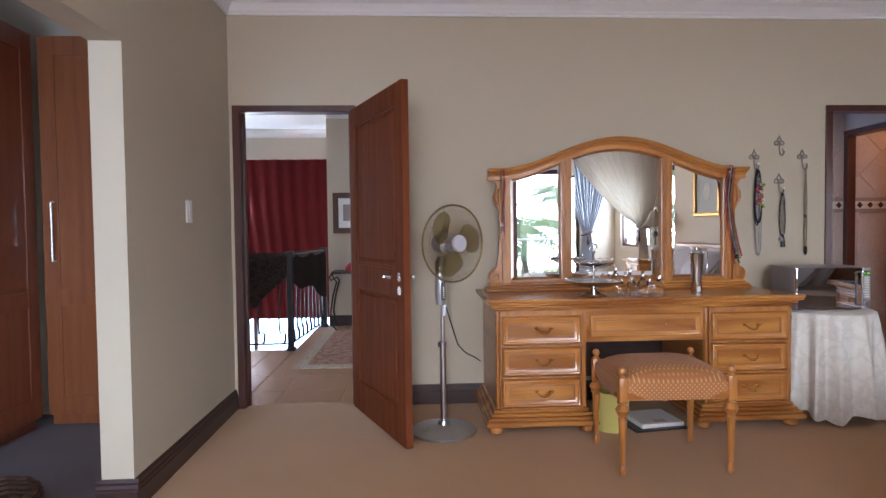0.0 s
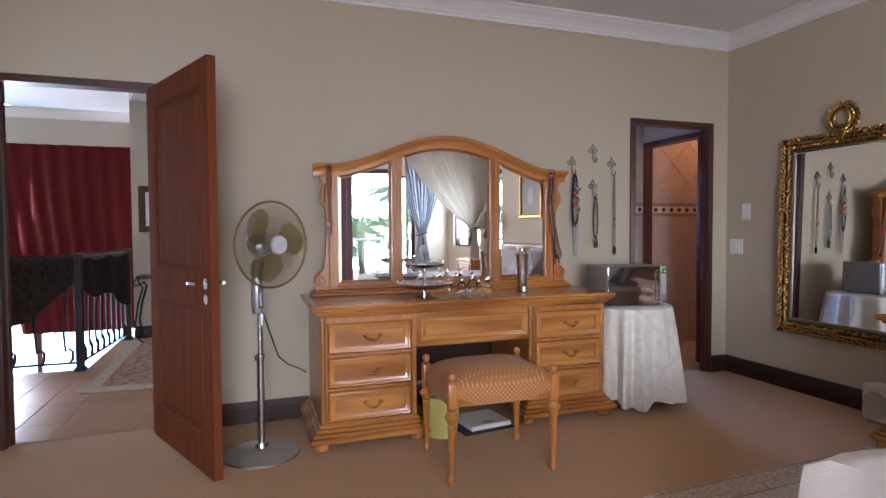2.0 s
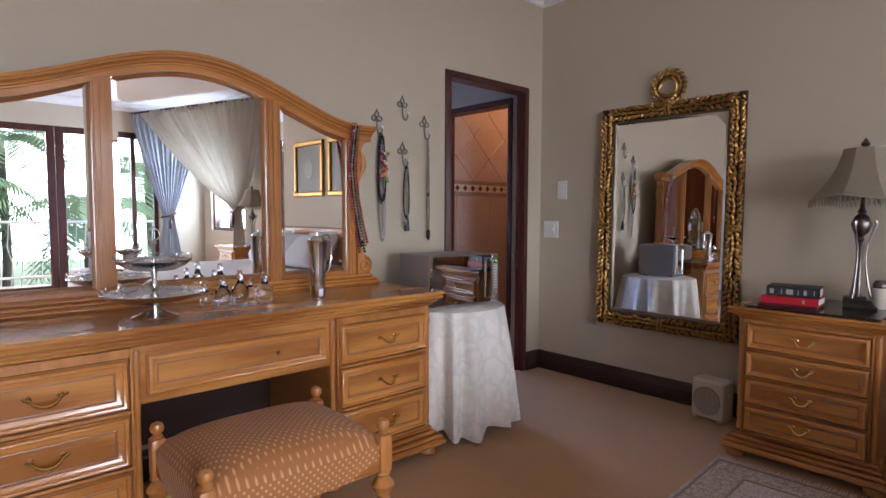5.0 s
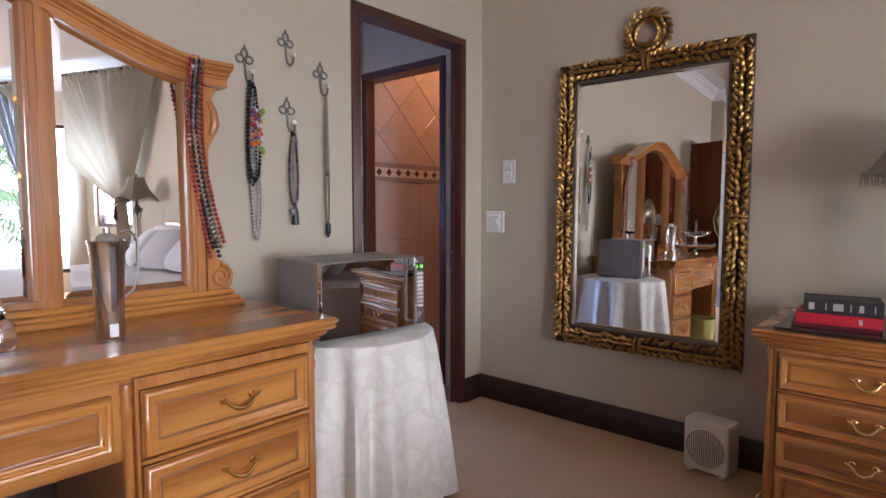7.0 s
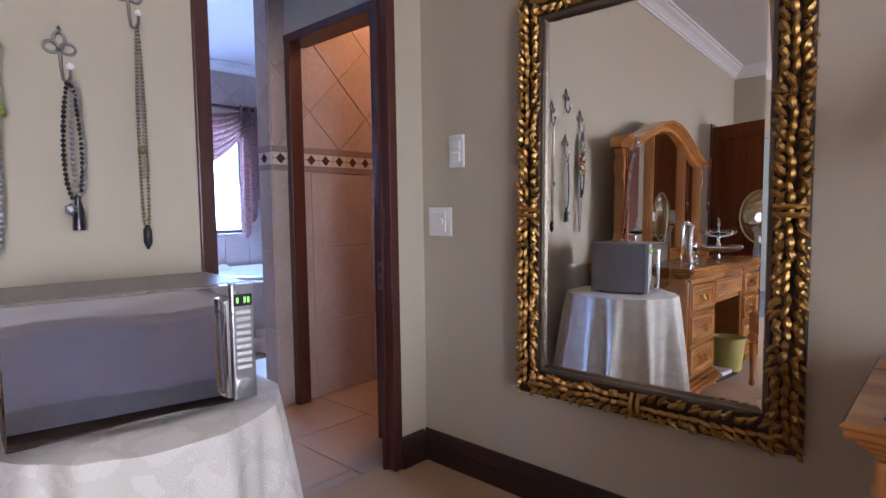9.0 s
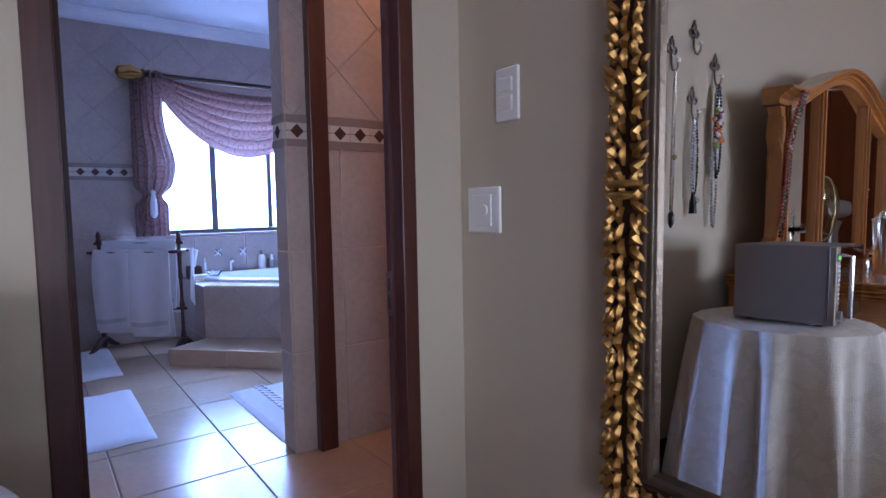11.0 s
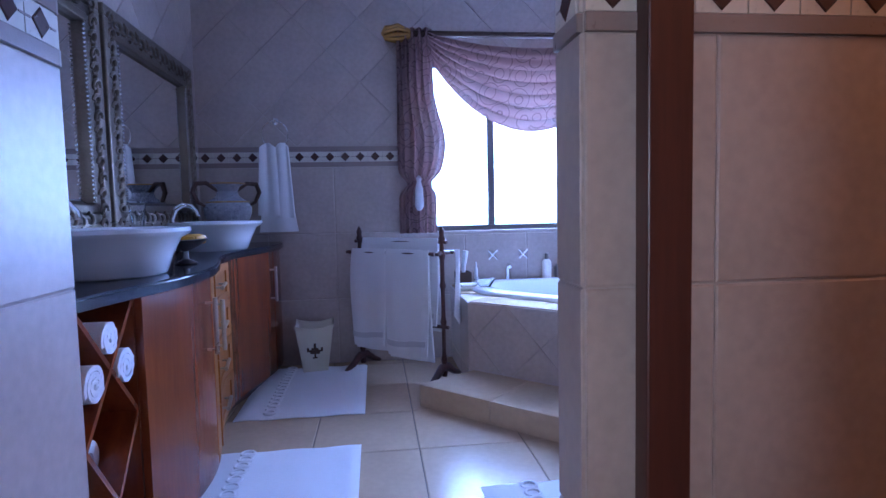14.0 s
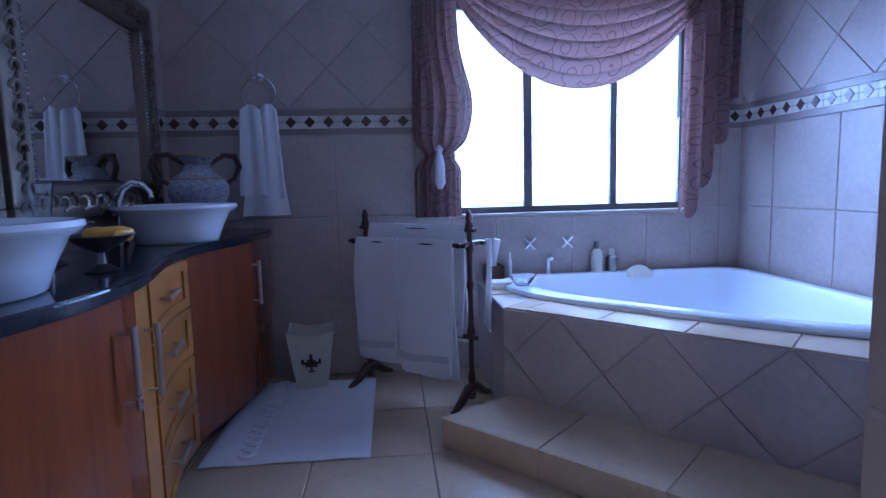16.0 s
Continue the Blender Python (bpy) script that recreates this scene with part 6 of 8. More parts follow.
# ---- balcony rail and garden ----
rl = thing("balcony_rail", (0, 0, 0), "ornate white metal balcony railing", "railing")
for z in (0.12, 1.0):
    piece("rail", tube(bmesh.new(), [(-1.0, -4.75, z), (5.2, -4.75, z)], 0.022, 8), WHITE_PLASTIC, rl)
for k in range(48):
    x = -0.95 + k * 0.13
    piece("baluster", tube(bmesh.new(), [(x, -4.75, -0.025), (x + 0.03, -4.75, 0.35), (x - 0.03, -4.75, 0.6), (x, -4.75, 1.0)], 0.009, 6), WHITE_PLASTIC, rl)
LEAFGREEN = mat("palm_leaf", (0.26, 0.36, 0.18), 0.5, vary=0.4, scale=3, bump=0.1)
BARK = mat("palm_bark", (0.16, 0.11, 0.07), 0.9, vary=0.3, scale=8, bump=0.6)
random.seed(5)


def palm(x, y, base, crown, spread):
    pm = thing("palm_tree", (x, y, base), "tall garden palm with arching green fronds", "palm", "palms beyond the balcony")
    h = crown - base
    piece("trunk", tube(bmesh.new(), [(0, 0, 0), (0.05, 0.02, h * 0.5), (0, 0, h)], [0.16, 0.12, 0.10], 10), BARK, pm, smooth=True)
    bm = bmesh.new()
    for k in range(16):
        a, up = random.uniform(0, 6.28), random.uniform(0.2, 1.1)
        rib = []
        for t in (j / 12 for j in range(13)):
            r = spread * t
            rib.append(Vector((r * math.cos(a), r * math.sin(a), h + spread * (up * t - 1.15 * t * t))))
        tube(bm, rib, 0.012, 4)
        side = Vector((-math.sin(a), math.cos(a), 0))
        for t in range(1, 13):
            for q in (0.0, 0.5):
                p = rib[t - 1].lerp(rib[t], q)
                for s in (-1, 1):
                    ln = spread * 0.34 * math.sin(math.pi * (t + q) / 14.5)
                    tip = p + side * s * ln + (rib[t] - rib[t - 1]) * 0.8 + Vector((0, 0, -ln * 0.45))
                    w = (rib[t] - rib[t - 1]).normalized() * 0.02
                    bm.faces.new([bm.verts.new(v) for v in (p - w, p.lerp(tip, 0.5) - w * 1.4, tip, p.lerp(tip, 0.5) + w * 1.4, p + w)])
    piece("crown", bm, LEAFGREEN, pm)


for x, y, c in ((0.8, -11.0, 1.6), (3.6, -10.5, 1.2), (5.6, -12.5, 2.4), (2.2, -14.0, 3.2), (7.0, -13.0, 2.0)):
    palm(x, y, -3.0, c, 2.0)
structure("backdrop_east", boxes((9.0, 9.1, -9.0, 1.0, -3, 3.4)), OUTSIDE, "bright hazy daylight outside the side window", "backdrop")
# added board that glows in place of sunlit greenery
structure("backdrop", boxes((-30, 40, -52.1, -52, -3, 16)), GARDEN_GLOW, "glowing board standing in for the bright garden in the distance", "backdrop")

# ---- dressing room ----
def cupboard(name, at, rz_, w, h, material, label, hx):
    cb = thing(name, at, label, "wardrobe", "built-in wardrobes", rz=rz_)
    piece("body", boxes((0, w, 0.024, 0.5, 0.07, h)), material, cb)
    piece("plinth", boxes((0, w, 0.05, 0.5, 0.0, 0.068)), material, cb)
    dr = piece("door", boxes((0.004, 0.1, 0, 0.022, 0.075, h), (w - 0.1, w - 0.004, 0, 0.022, 0.075, h), (0.1, w - 0.1, 0, 0.022, 0.075, 0.2), (0.1, w - 0.1, 0, 0.022, 0.77, 0.87), (0.1, w - 0.1, 0, 0.022, h - 0.12, h), bevel=0.002), material, cb)
    for z0, z1 in ((0.2, 0.77), (0.87, h - 0.12)):
        bm = boxes((0.1, w - 0.1, 0.010, 0.020, z0, z1))
        piece("panel", bm, material, cb)
    bm = tube(bmesh.new(), [(hx, 0, 1.05), (hx, -0.03, 1.05), (hx, -0.03, 1.42), (hx, 0, 1.42)], 0.007, 8)
    piece("handle", bm, STEEL, cb, "steel bar handle", smooth=True)


cupboard("wardrobe", (-2.27, 3.75, 0), 0, 0.46, 2.45, WARDROBE_LIGHT, "golden cherry wardrobe with panelled doors", 0.075)
cupboard("wardrobe", (-1.805, 3.75, 0), 0, 0.46, 2.45, WARDROBE_LIGHT, "golden cherry wardrobe with panelled doors", 0.40)
for k in range(3):
    cupboard("wardrobe", (-2.29, 3.12 - 0.62 * k, 0), 90, 0.615, 2.45, WARDROBE, "red-brown cherry wardrobe with panelled doors", 0.56 if k % 2 else 0.06)
bg = thing("woven_basket", (-1.64, 2.36, 0), "dark woven basket on the dressing room floor", "basket")
bm = bmesh.new()
for k in range(9):
    z = 0.012 + k * 0.022
    r = 0.15 + 0.03 * math.sin(math.pi * k / 10)
    tube(bm, [((r + 0.005 * math.sin(12 * a)) * math.cos(a), (r + 0.005 * math.sin(12 * a)) * math.sin(a), z) for a in (2 * math.pi * j / 36 for j in range(36))], 0.011, 6, closed=True)
piece("body", bm, GILT_DARK, bg)
piece("floor", lathe(bmesh.new(), [(0.0, 0), (0.15, 0), (0.15, 0.01), (0.0, 0.01)], segs=20), GILT_DARK, bg)

# ---- landing: balustrade, curtain, table, rug ----
bl = thing("balustrade", (0, 0, 0), "black wrought iron stair balustrade with a wooden rail", "balustrade")


def rail_run(a, b, n, skip=()):
    a, b = Vector(a), Vector(b)
    piece("handrail", tube(bmesh.new(), [a + Vector((0, 0, 0.965)), b + Vector((0, 0, 0.965))], 0.028, 8), DARKWOOD, bl)
    piece("lower_rail", tube(bmesh.new(), [a + Vector((0, 0, 0.07)), b + Vector((0, 0, 0.07))], 0.012, 6), IRON, bl)
    piece("upper_rail", tube(bmesh.new(), [a + Vector((0, 0, 0.85)), b + Vector((0, 0, 0.85))], 0.009, 6), IRON, bl)
    for k in range(n):
        p = a.lerp(b, (k + 0.5) / n)
        d = (b - a).normalized()
        pts = [p + Vector((0, 0, 0.07)) + d * 0.02, p + Vector((0, 0, 0.10)) + d * 0.045, p + Vector((0, 0, 0.17)) + d * 0.05, p + Vector((0, 0, 0.2)) + d * 0.02, p + Vector((0, 0, 0.17)) - d * 0.005, p + Vector((0, 0, 0.4)) - d * 0.02, p + Vector((0, 0, 0.65)) + d * 0.01, p + Vector((0, 0, 0.85))]
        piece("baluster", tube(bmesh.new(), pts, [0.012, 0.015, 0.013, 0.011, 0.010, 0.010, 0.009, 0.009], 6), IRON, bl, smooth=True)
        tube_bm = bmesh.new()
        c = p + Vector((0, 0, 0.905))
        tube(tube_bm, [c + d * 0.05 * math.cos(q) + Vector((0, 0, 0.035 * math.sin(q))) for q in (2 * math.pi * j / 12 for j in range(12))], 0.005, 5, closed=True)
        piece("ring", tube_bm, IRON, bl)


rail_run((-2.9, 5.93, 0), (-1.22, 5.93, 0), 8)
rail_run((-1.22, 5.93, 0), (-1.10, 7.40, 0), 9)
for x, y in ((-1.22, 5.93), (-1.10, 7.36)):
    bm = boxes((x - 0.03, x + 0.03, y - 0.03, y + 0.03, 0.0, 1.0), (x - 0.045, x + 0.045, y - 0.045, y + 0.045, 0, 0.03), (x - 0.04, x + 0.04, y - 0.04, y + 0.04, 0.995, 1.02), bevel=0.004)
    piece("newel_post", bm, IRON, bl)
structure("floor_landing_edge", boxes((-3.8, -1.19, N + 0.11, 5.98, -0.3, -0.006)), GROUT_HALL, "landing slab beside the stairwell", "floor")
thr = thing("throw_blanket", (0, 0, 0), "dark brown patterned throw hung over the balustrade", "throw")
THROW = patterned("dark_brown_throw_cloth", (0.014, 0.009, 0.008), (0.04, 0.022, 0.018), 14)
def throw_f(u, v):
    x = -2.6 + 1.36 * u
    low = 0.52 - 0.30 * (1 - u) if u < 0.8 else 0.52 + (u - 0.8) * 1.2
    z = 1.005 - v * (1.005 - low * (1 if u < 0.8 else 1))
    y = 5.93 - 0.045 * math.sin(min(v * 8, 1) * math.pi / 2) - 0.02 * math.sin(11 * u + 3 * v)
    return Vector((x, y, z))
piece("cloth", sheet(bmesh.new(), throw_f, 30, 20, 0.006), THROW, thr, smooth=True)
def throw_g(u, v):
    y = 5.95 + 1.38 * u
    x = -1.255 + 0.12 * u
    return Vector((x + 0.055 * math.sin(min(v * 8, 1) * math.pi / 2) + 0.012 * math.sin(15 * u), y, 1.0 - v * (0.30 + 0.28 * u + 0.04 * math.sin(9 * u))))
piece("cloth_side", sheet(bmesh.new(), throw_g, 26, 14, 0.006), THROW, thr, smooth=True)
rc = curtain("stair_curtain", "dark red floor-length curtain at the stairwell window", REDVELVET, ((-2.85, 8.78, 2.32), (-1.10, 8.78, 2.32)), ((-2.55, 8.78, -0.1), (-1.10, 8.78, -0.1)), 9, 0.020)
structure("window_2", boxes((-3.75, -1.06, 8.94, 9.0, -1.2, -1.12), (-3.75, -1.06, 8.94, 9.0, 2.22, 2.3), (-3.8, -3.74, 8.94, 9.0, -1.2, 2.3), (-2.45, -2.39, 8.94, 9.0, -1.2, 2.3)), DARKWOOD, "tall dark-framed stairwell window", "window")
structure("backdrop_landing", boxes((-6, 0.5, 10.5, 10.6, -4, 5)), OUTSIDE, "bright overcast sky outside the stairwell", "backdrop")
lr = thing("runner_rug", (-0.40, 6.25, 0), "faded red and beige patterned rug on the landing", "rug")
piece("field", sheet(bmesh.new(), lambda u, v: Vector((-0.62 + 1.3 * u, -1.15 + 2.2 * v, 0.011)), 8, 8, 0.008), RUG_HALL, lr)
piece("border", boxes((-0.63, -0.52, -1.16, 1.06, 0.004, 0.014), (-0.52, 0.69, -1.16, -1.03, 0.004, 0.014), bevel=0.002), RUG_BORDER, lr)
ct = thing("console_table", (-0.62, 7.18, 0), "wrought iron console table with scrolled legs", "console table")
piece("top", boxes((-0.34, 0.5, -0.17, 0.17, 0.70, 0.73), bevel=0.005), DARKWOOD_X, ct)
for x in (-0.30, 0.46):
    for y in (-0.13, 0.13):
        pts = [(x - 0.04, y, 0.70), (x - 0.07, y, 0.66), (x - 0.05, y, 0.62), (x - 0.01, y, 0.64), (x + 0.02, y, 0.60), (x - 0.03, y, 0.42), (x - 0.06, y, 0.22), (x - 0.03, y, 0.05), (x + 0.02, y, 0.0)]
        piece("leg", tube(bmesh.new(), pts, 0.010, 6), IRON, ct, smooth=True)
cs = thing("cushion", (-0.62, 7.17, 0.731), "red cushion on the console table", "cushion")
piece("pad", cushion(bmesh.new(), 0.17, 0.14, 0.0, 0.06, 0.06), mat("red_cushion_cloth", (0.45, 0.03, 0.04), 0.8, vary=0.15), cs, smooth=True)
pc = thing("picture", (-0.78, 7.42, 1.455), "framed print with a white mount on the landing", "picture")
bm = bmesh.new()
for x0, x1, z0, z1 in ((-0.2, 0.2, -0.26, -0.19), (-0.2, 0.2, 0.19, 0.26), (-0.2, -0.13, -0.19, 0.19), (0.13, 0.2, -0.19, 0.19)):
    box(bm, x0, x1, -0.03, -0.001, z0, z1, 0.006)
piece("frame", bm, GILT_DARK, pc)
piece("mount", boxes((-0.135, 0.135, -0.012, -0.004, -0.195, 0.195)), WHITE_PLASTIC, pc)
piece("print", boxes((-0.07, 0.07, -0.015, -0.011, -0.10, 0.11)), BAND_TILE, pc)
skirting("baseboard_6", (-1.05, 7.42, 0), (2.2, 7.42, 0), (0, -1, 0), DARKWOOD_X)

# ---- bathroom: vanity ----
def front(y):
    """The serpentine front edge of the vanity."""
    return 2.868 + 0.062 * math.cos(2 * math.pi * (y - 6.18) / 1.56)


VY0, VY1, VZ = 5.37, 7.985, 0.845


def bowed(bm, y0, y1, z0, z1, out, thick, steps=14):
    """A panel that follows the serpentine front."""
    ring = []
    for k in range(steps + 1):
        y = y0 + (y1 - y0) * k / steps
        x = front(y) + out
        ring.append([bm.verts.new(p) for p in ((x, y, z0), (x, y, z1), (x - thick, y, z1), (x - thick, y, z0))])
    for a, b in zip(ring, ring[1:]):
        for j in range(4):
            i = (j + 1) % 4
            bm.faces.new((a[j], a[i], b[i], b[j]))
    bm.faces.new(ring[0][::-1])
    bm.faces.new(ring[-1])
    return bm


wt = thing("worktop", (0, 0, 0), "black polished granite vanity top with a serpentine edge", "worktop")
bm = bmesh.new()
yy = [VY0 + (VY1 - VY0) * k / 60 for k in range(61)]
for z0, z1, o in ((VZ - 0.036, VZ - 0.028, 0.012), (VZ - 0.028, VZ - 0.008, 0.02), (VZ - 0.008, VZ, 0.012)):
    prism(bm, [(WB + 0.002, VY0)] + [(front(y) + o, y) for y in yy] + [(WB + 0.002, VY1)], z0, z1)
piece("slab", bm, GRANITE, wt)
van = thing("vanity_cabinet", (0, 0, 0), "cherry vanity cabinet with bowed doors and honey drawers", "cabinet")
bm = bmesh.new()
prism(bm, [(WB + 0.002, 5.80)] + [(front(y) - 0.032, y) for y in yy if y > 5.80] + [(WB + 0.002, VY1)], 0.07, VZ - 0.038)
piece("carcass", bm, CHERRY, van)
bm = bmesh.new()
prism(bm, [(WB + 0.002, VY0)] + [(front(y) - 0.08, y) for y in yy] + [(WB + 0.002, VY1)], 0.0, 0.068)
piece("plinth", bm, DARKWOOD, van)


def bar_handle(parent, a, b, out):
    a, b = Vector(a), Vector(b)
    o = Vector((out, 0, 0))
    d = (b - a).normalized() * 0.018
    bm = tube(bmesh.new(), [a + o - d, b + o + d], 0.0085, 10)
    for p in (a, b):
        tube(bm, [p, p + o], 0.005, 8)
    piece("handle", bm, STEEL, parent, "brushed steel bar handle", smooth=True)


d1 = piece("door", bowed(bmesh.new(), 5.815, 6.325, 0.075, VZ - 0.04, -0.008, 0.022), CHERRY, van, "bowed cherry door")
bar_handle(van, (front(6.22) - 0.009, 6.22, 0.55), (front(6.22) - 0.009, 6.22, 0.72), 0.035)
piece("door", bowed(bmesh.new(), 6.34, 6.485, 0.075, VZ - 0.04, -0.008, 0.022, 6), HONEY, van, "narrow honey-coloured door")
bar_handle(van, (front(6.405) - 0.009, 6.405, 0.52), (front(6.405) - 0.009, 6.405, 0.685), 0.035)
for k in range(4):
    z0 = 0.08 + k * 0.181
    bm = bowed(bmesh.new(), 6.49, 7.02, z0, z0 + 0.175, -0.010, 0.02, 8)
    for y0, y1, a, b in ((6.49, 7.02, z0, z0 + 0.035), (6.49, 7.02, z0 + 0.14, z0 + 0.175), (6.49, 6.53, z0 + 0.035, z0 + 0.14), (6.98, 7.02, z0 + 0.035, z0 + 0.14)):
        bowed(bm, y0, y1, a, b, -0.002, 0.012, 8)
    piece("drawer", bm, HONEY, van, "honey-coloured drawer with a raised border")
    bar_handle(van, (front(6.70) - 0.009, 6.70, z0 + 0.09), (front(6.84) - 0.009, 6.84, z0 + 0.09), 0.03)
piece("door", bowed(bmesh.new(), 7.035, 7.62, 0.075, VZ - 0.04, -0.008, 0.022), CHERRY, van, "bowed cherry door")
bar_handle(van, (front(7.56) - 0.009, 7.56, 0.53), (front(7.56) - 0.009, 7.56, 0.70), 0.035)
piece("door", bowed(bmesh.new(), 7.63, 7.975, 0.075, VZ - 0.04, -0.008, 0.022), CHERRY, van, "bowed cherry door")
rack = thing("towel_rack_unit", (0, 0, 0), "cherry cross-lattice rack for rolled towels in the vanity", "rack")
RX = 2.846
piece("back", boxes((WB + 0.005, WB + 0.02, 5.375, 5.797, 0.07, VZ - 0.04)), CHERRY, rack)
piece("floor_board", boxes((WB + 0.02, RX, 5.503, 5.797, 0.07, 0.086)), CHERRY, rack)
piece("filler", boxes((WB + 0.02, RX - 0.03, 5.375, 5.485, 0.07, VZ - 0.04), bevel=0.002), CHERRY, rack)
for y in (5.487, 5.800):
    piece("side_board", boxes((WB + 0.02, RX, y, y + 0.014, 0.07, VZ - 0.04)), CHERRY, rack)
for zc, zz in ((0.645, 0.158), (0.29, 0.192)):
    for s in (1, -1):
        a, b = Vector((0, 5.504, zc - s * zz)), Vector((0, 5.797, zc + s * zz))
        t = Vector((0, -(b - a).z, (b - a).y)).normalized() * 0.007
        bm = bmesh.new()
        v = [[bm.verts.new((x, p.y, p.z)) for p in (a - t, b - t, b + t, a + t)] for x in (WB + 0.03, RX + (0.002 if s > 0 else 0))]
        bm.faces.new(v[0][::-1])
        bm.faces.new(v[1])
        for j in range(4):
            i = (j + 1) % 4
            bm.faces.new((v[0][j], v[0][i], v[1][i], v[1][j]))
        piece("lattice_board", bm, CHERRY, rack, "thin cherry lattice board with a paler edge")


def roll_towel(y, z, r, label, name="rolled_towel", hole=0.0):
    rt = thing(name, (2.725, y, z), label, "towel" if not hole else "toilet roll", "rolls in the vanity rack")
    bm = bmesh.new()
    if hole:
        lathe(bm, [(hole, -0.055), (r, -0.055), (r, 0.055), (hole, 0.055), (hole, -0.055)], segs=24)
    else:
        pts = []
        for k in range(64):
            q = k / 63
            a, rr = q * 2 * math.pi * 2.8, r * (0.18 + 0.82 * q)
            pts.append((rr * math.cos(a), rr * math.sin(a)))
        rows2 = [[bm.verts.new((x, y2, z2)) for x, y2 in pts] for z2 in (-0.13, -0.11, 0.11, 0.125)]
        for a, b in zip(rows2, rows2[1:]):
            for k in range(63):
                bm.faces.new((a[k], a[k + 1], b[k + 1], b[k]))
        bm.normal_update()
        bmesh.ops.solidify(bm, geom=list(bm.faces), thickness=0.014)
        for v in bm.verts:
            v.co += Vector((random.uniform(-1, 1), random.uniform(-1, 1), random.uniform(-1.5, 1.5))) * 0.0009
    bmesh.ops.transform(bm, matrix=Matrix.Rotation(radians(90), 4, "Y"), verts=bm.verts)
    piece("roll", bm, TOWEL if not hole else WHITE_PLASTIC, rt, smooth=True)
    if hole:
        bm = lathe(bmesh.new(), [(hole, -0.056), (hole, 0.056)], segs=18)
        bmesh.ops.transform(bm, matrix=Matrix.Rotation(radians(90), 4, "Y"), verts=bm.verts)
        piece("core", bm, BAND_TILE, rt, smooth=True)


for y, z, r in ((5.650, 0.722, 0.050), (5.735, 0.628, 0.056), (5.560, 0.628, 0.056)):
    roll_towel(y, z, r, "white terry towel rolled up in the lattice rack")
for y, z in ((5.650, 0.405), (5.737, 0.275), (5.560, 0.275), (5.650, 0.150)):
    roll_towel(y, z, 0.052, "white toilet roll lying in the lattice rack", "toilet_roll", 0.02)


def basin(y):
    bs = thing("basin", (2.69, y, VZ), "round white ceramic basin standing on the granite", "basin", "basins on the vanity")
    piece("bowl", lathe(bmesh.new(), [(0.0, 0), (0.155, 0), (0.165, 0.006), (0.185, 0.06), (0.215, 0.118), (0.238, 0.128), (0.248, 0.14), (0.244, 0.152), (0.228, 0.153), (0.205, 0.135), (0.175, 0.07), (0.13, 0.03), (0.03, 0.02), (0.0, 0.02)], segs=44, squash=(0.96, 0.99)), CERAMIC, bs, smooth=True)
    piece("waste", lathe(bmesh.new(), [(0.0, 0.02), (0.025, 0.021), (0.025, 0.026), (0.0, 0.028)], segs=14), CHROME, bs, smooth=True)
    tp = thing("basin_tap", (2.475, y - 0.02, VZ), "chrome swan-neck basin tap with cross handles", "tap", "taps on the vanity")
    piece("base", lathe(bmesh.new(), [(0.028, 0), (0.028, 0.006), (0.018, 0.014), (0.014, 0.05), (0.018, 0.055), (0.013, 0.1)], segs=16), CHROME, tp, smooth=True)
    piece("spout", tube(bmesh.new(), [(0, 0, 0.09), (0.0, 0, 0.17), (0.02, 0, 0.22), (0.06, 0, 0.245), (0.10, 0, 0.235), (0.125, 0, 0.205), (0.128, 0, 0.185)], [0.013, 0.013, 0.014, 0.014, 0.013, 0.013, 0.015], 12), CHROME, tp, smooth=True)
    for s in (-1, 1):
        bm = tube(bmesh.new(), [(0, s * 0.01, 0.12), (0, s * 0.06, 0.14)], 0.009, 10)
        for a in (0.4, 1.97):
            c = Vector((0, s * 0.065, 0.142))
            o = Vector((math.cos(a), 0, math.sin(a))) * 0.028
            tube(bm, [c - o, c + o], 0.005, 8)
        piece("cross_handle", bm, CHROME, tp, smooth=True)


basin(6.055)
basin(7.27)


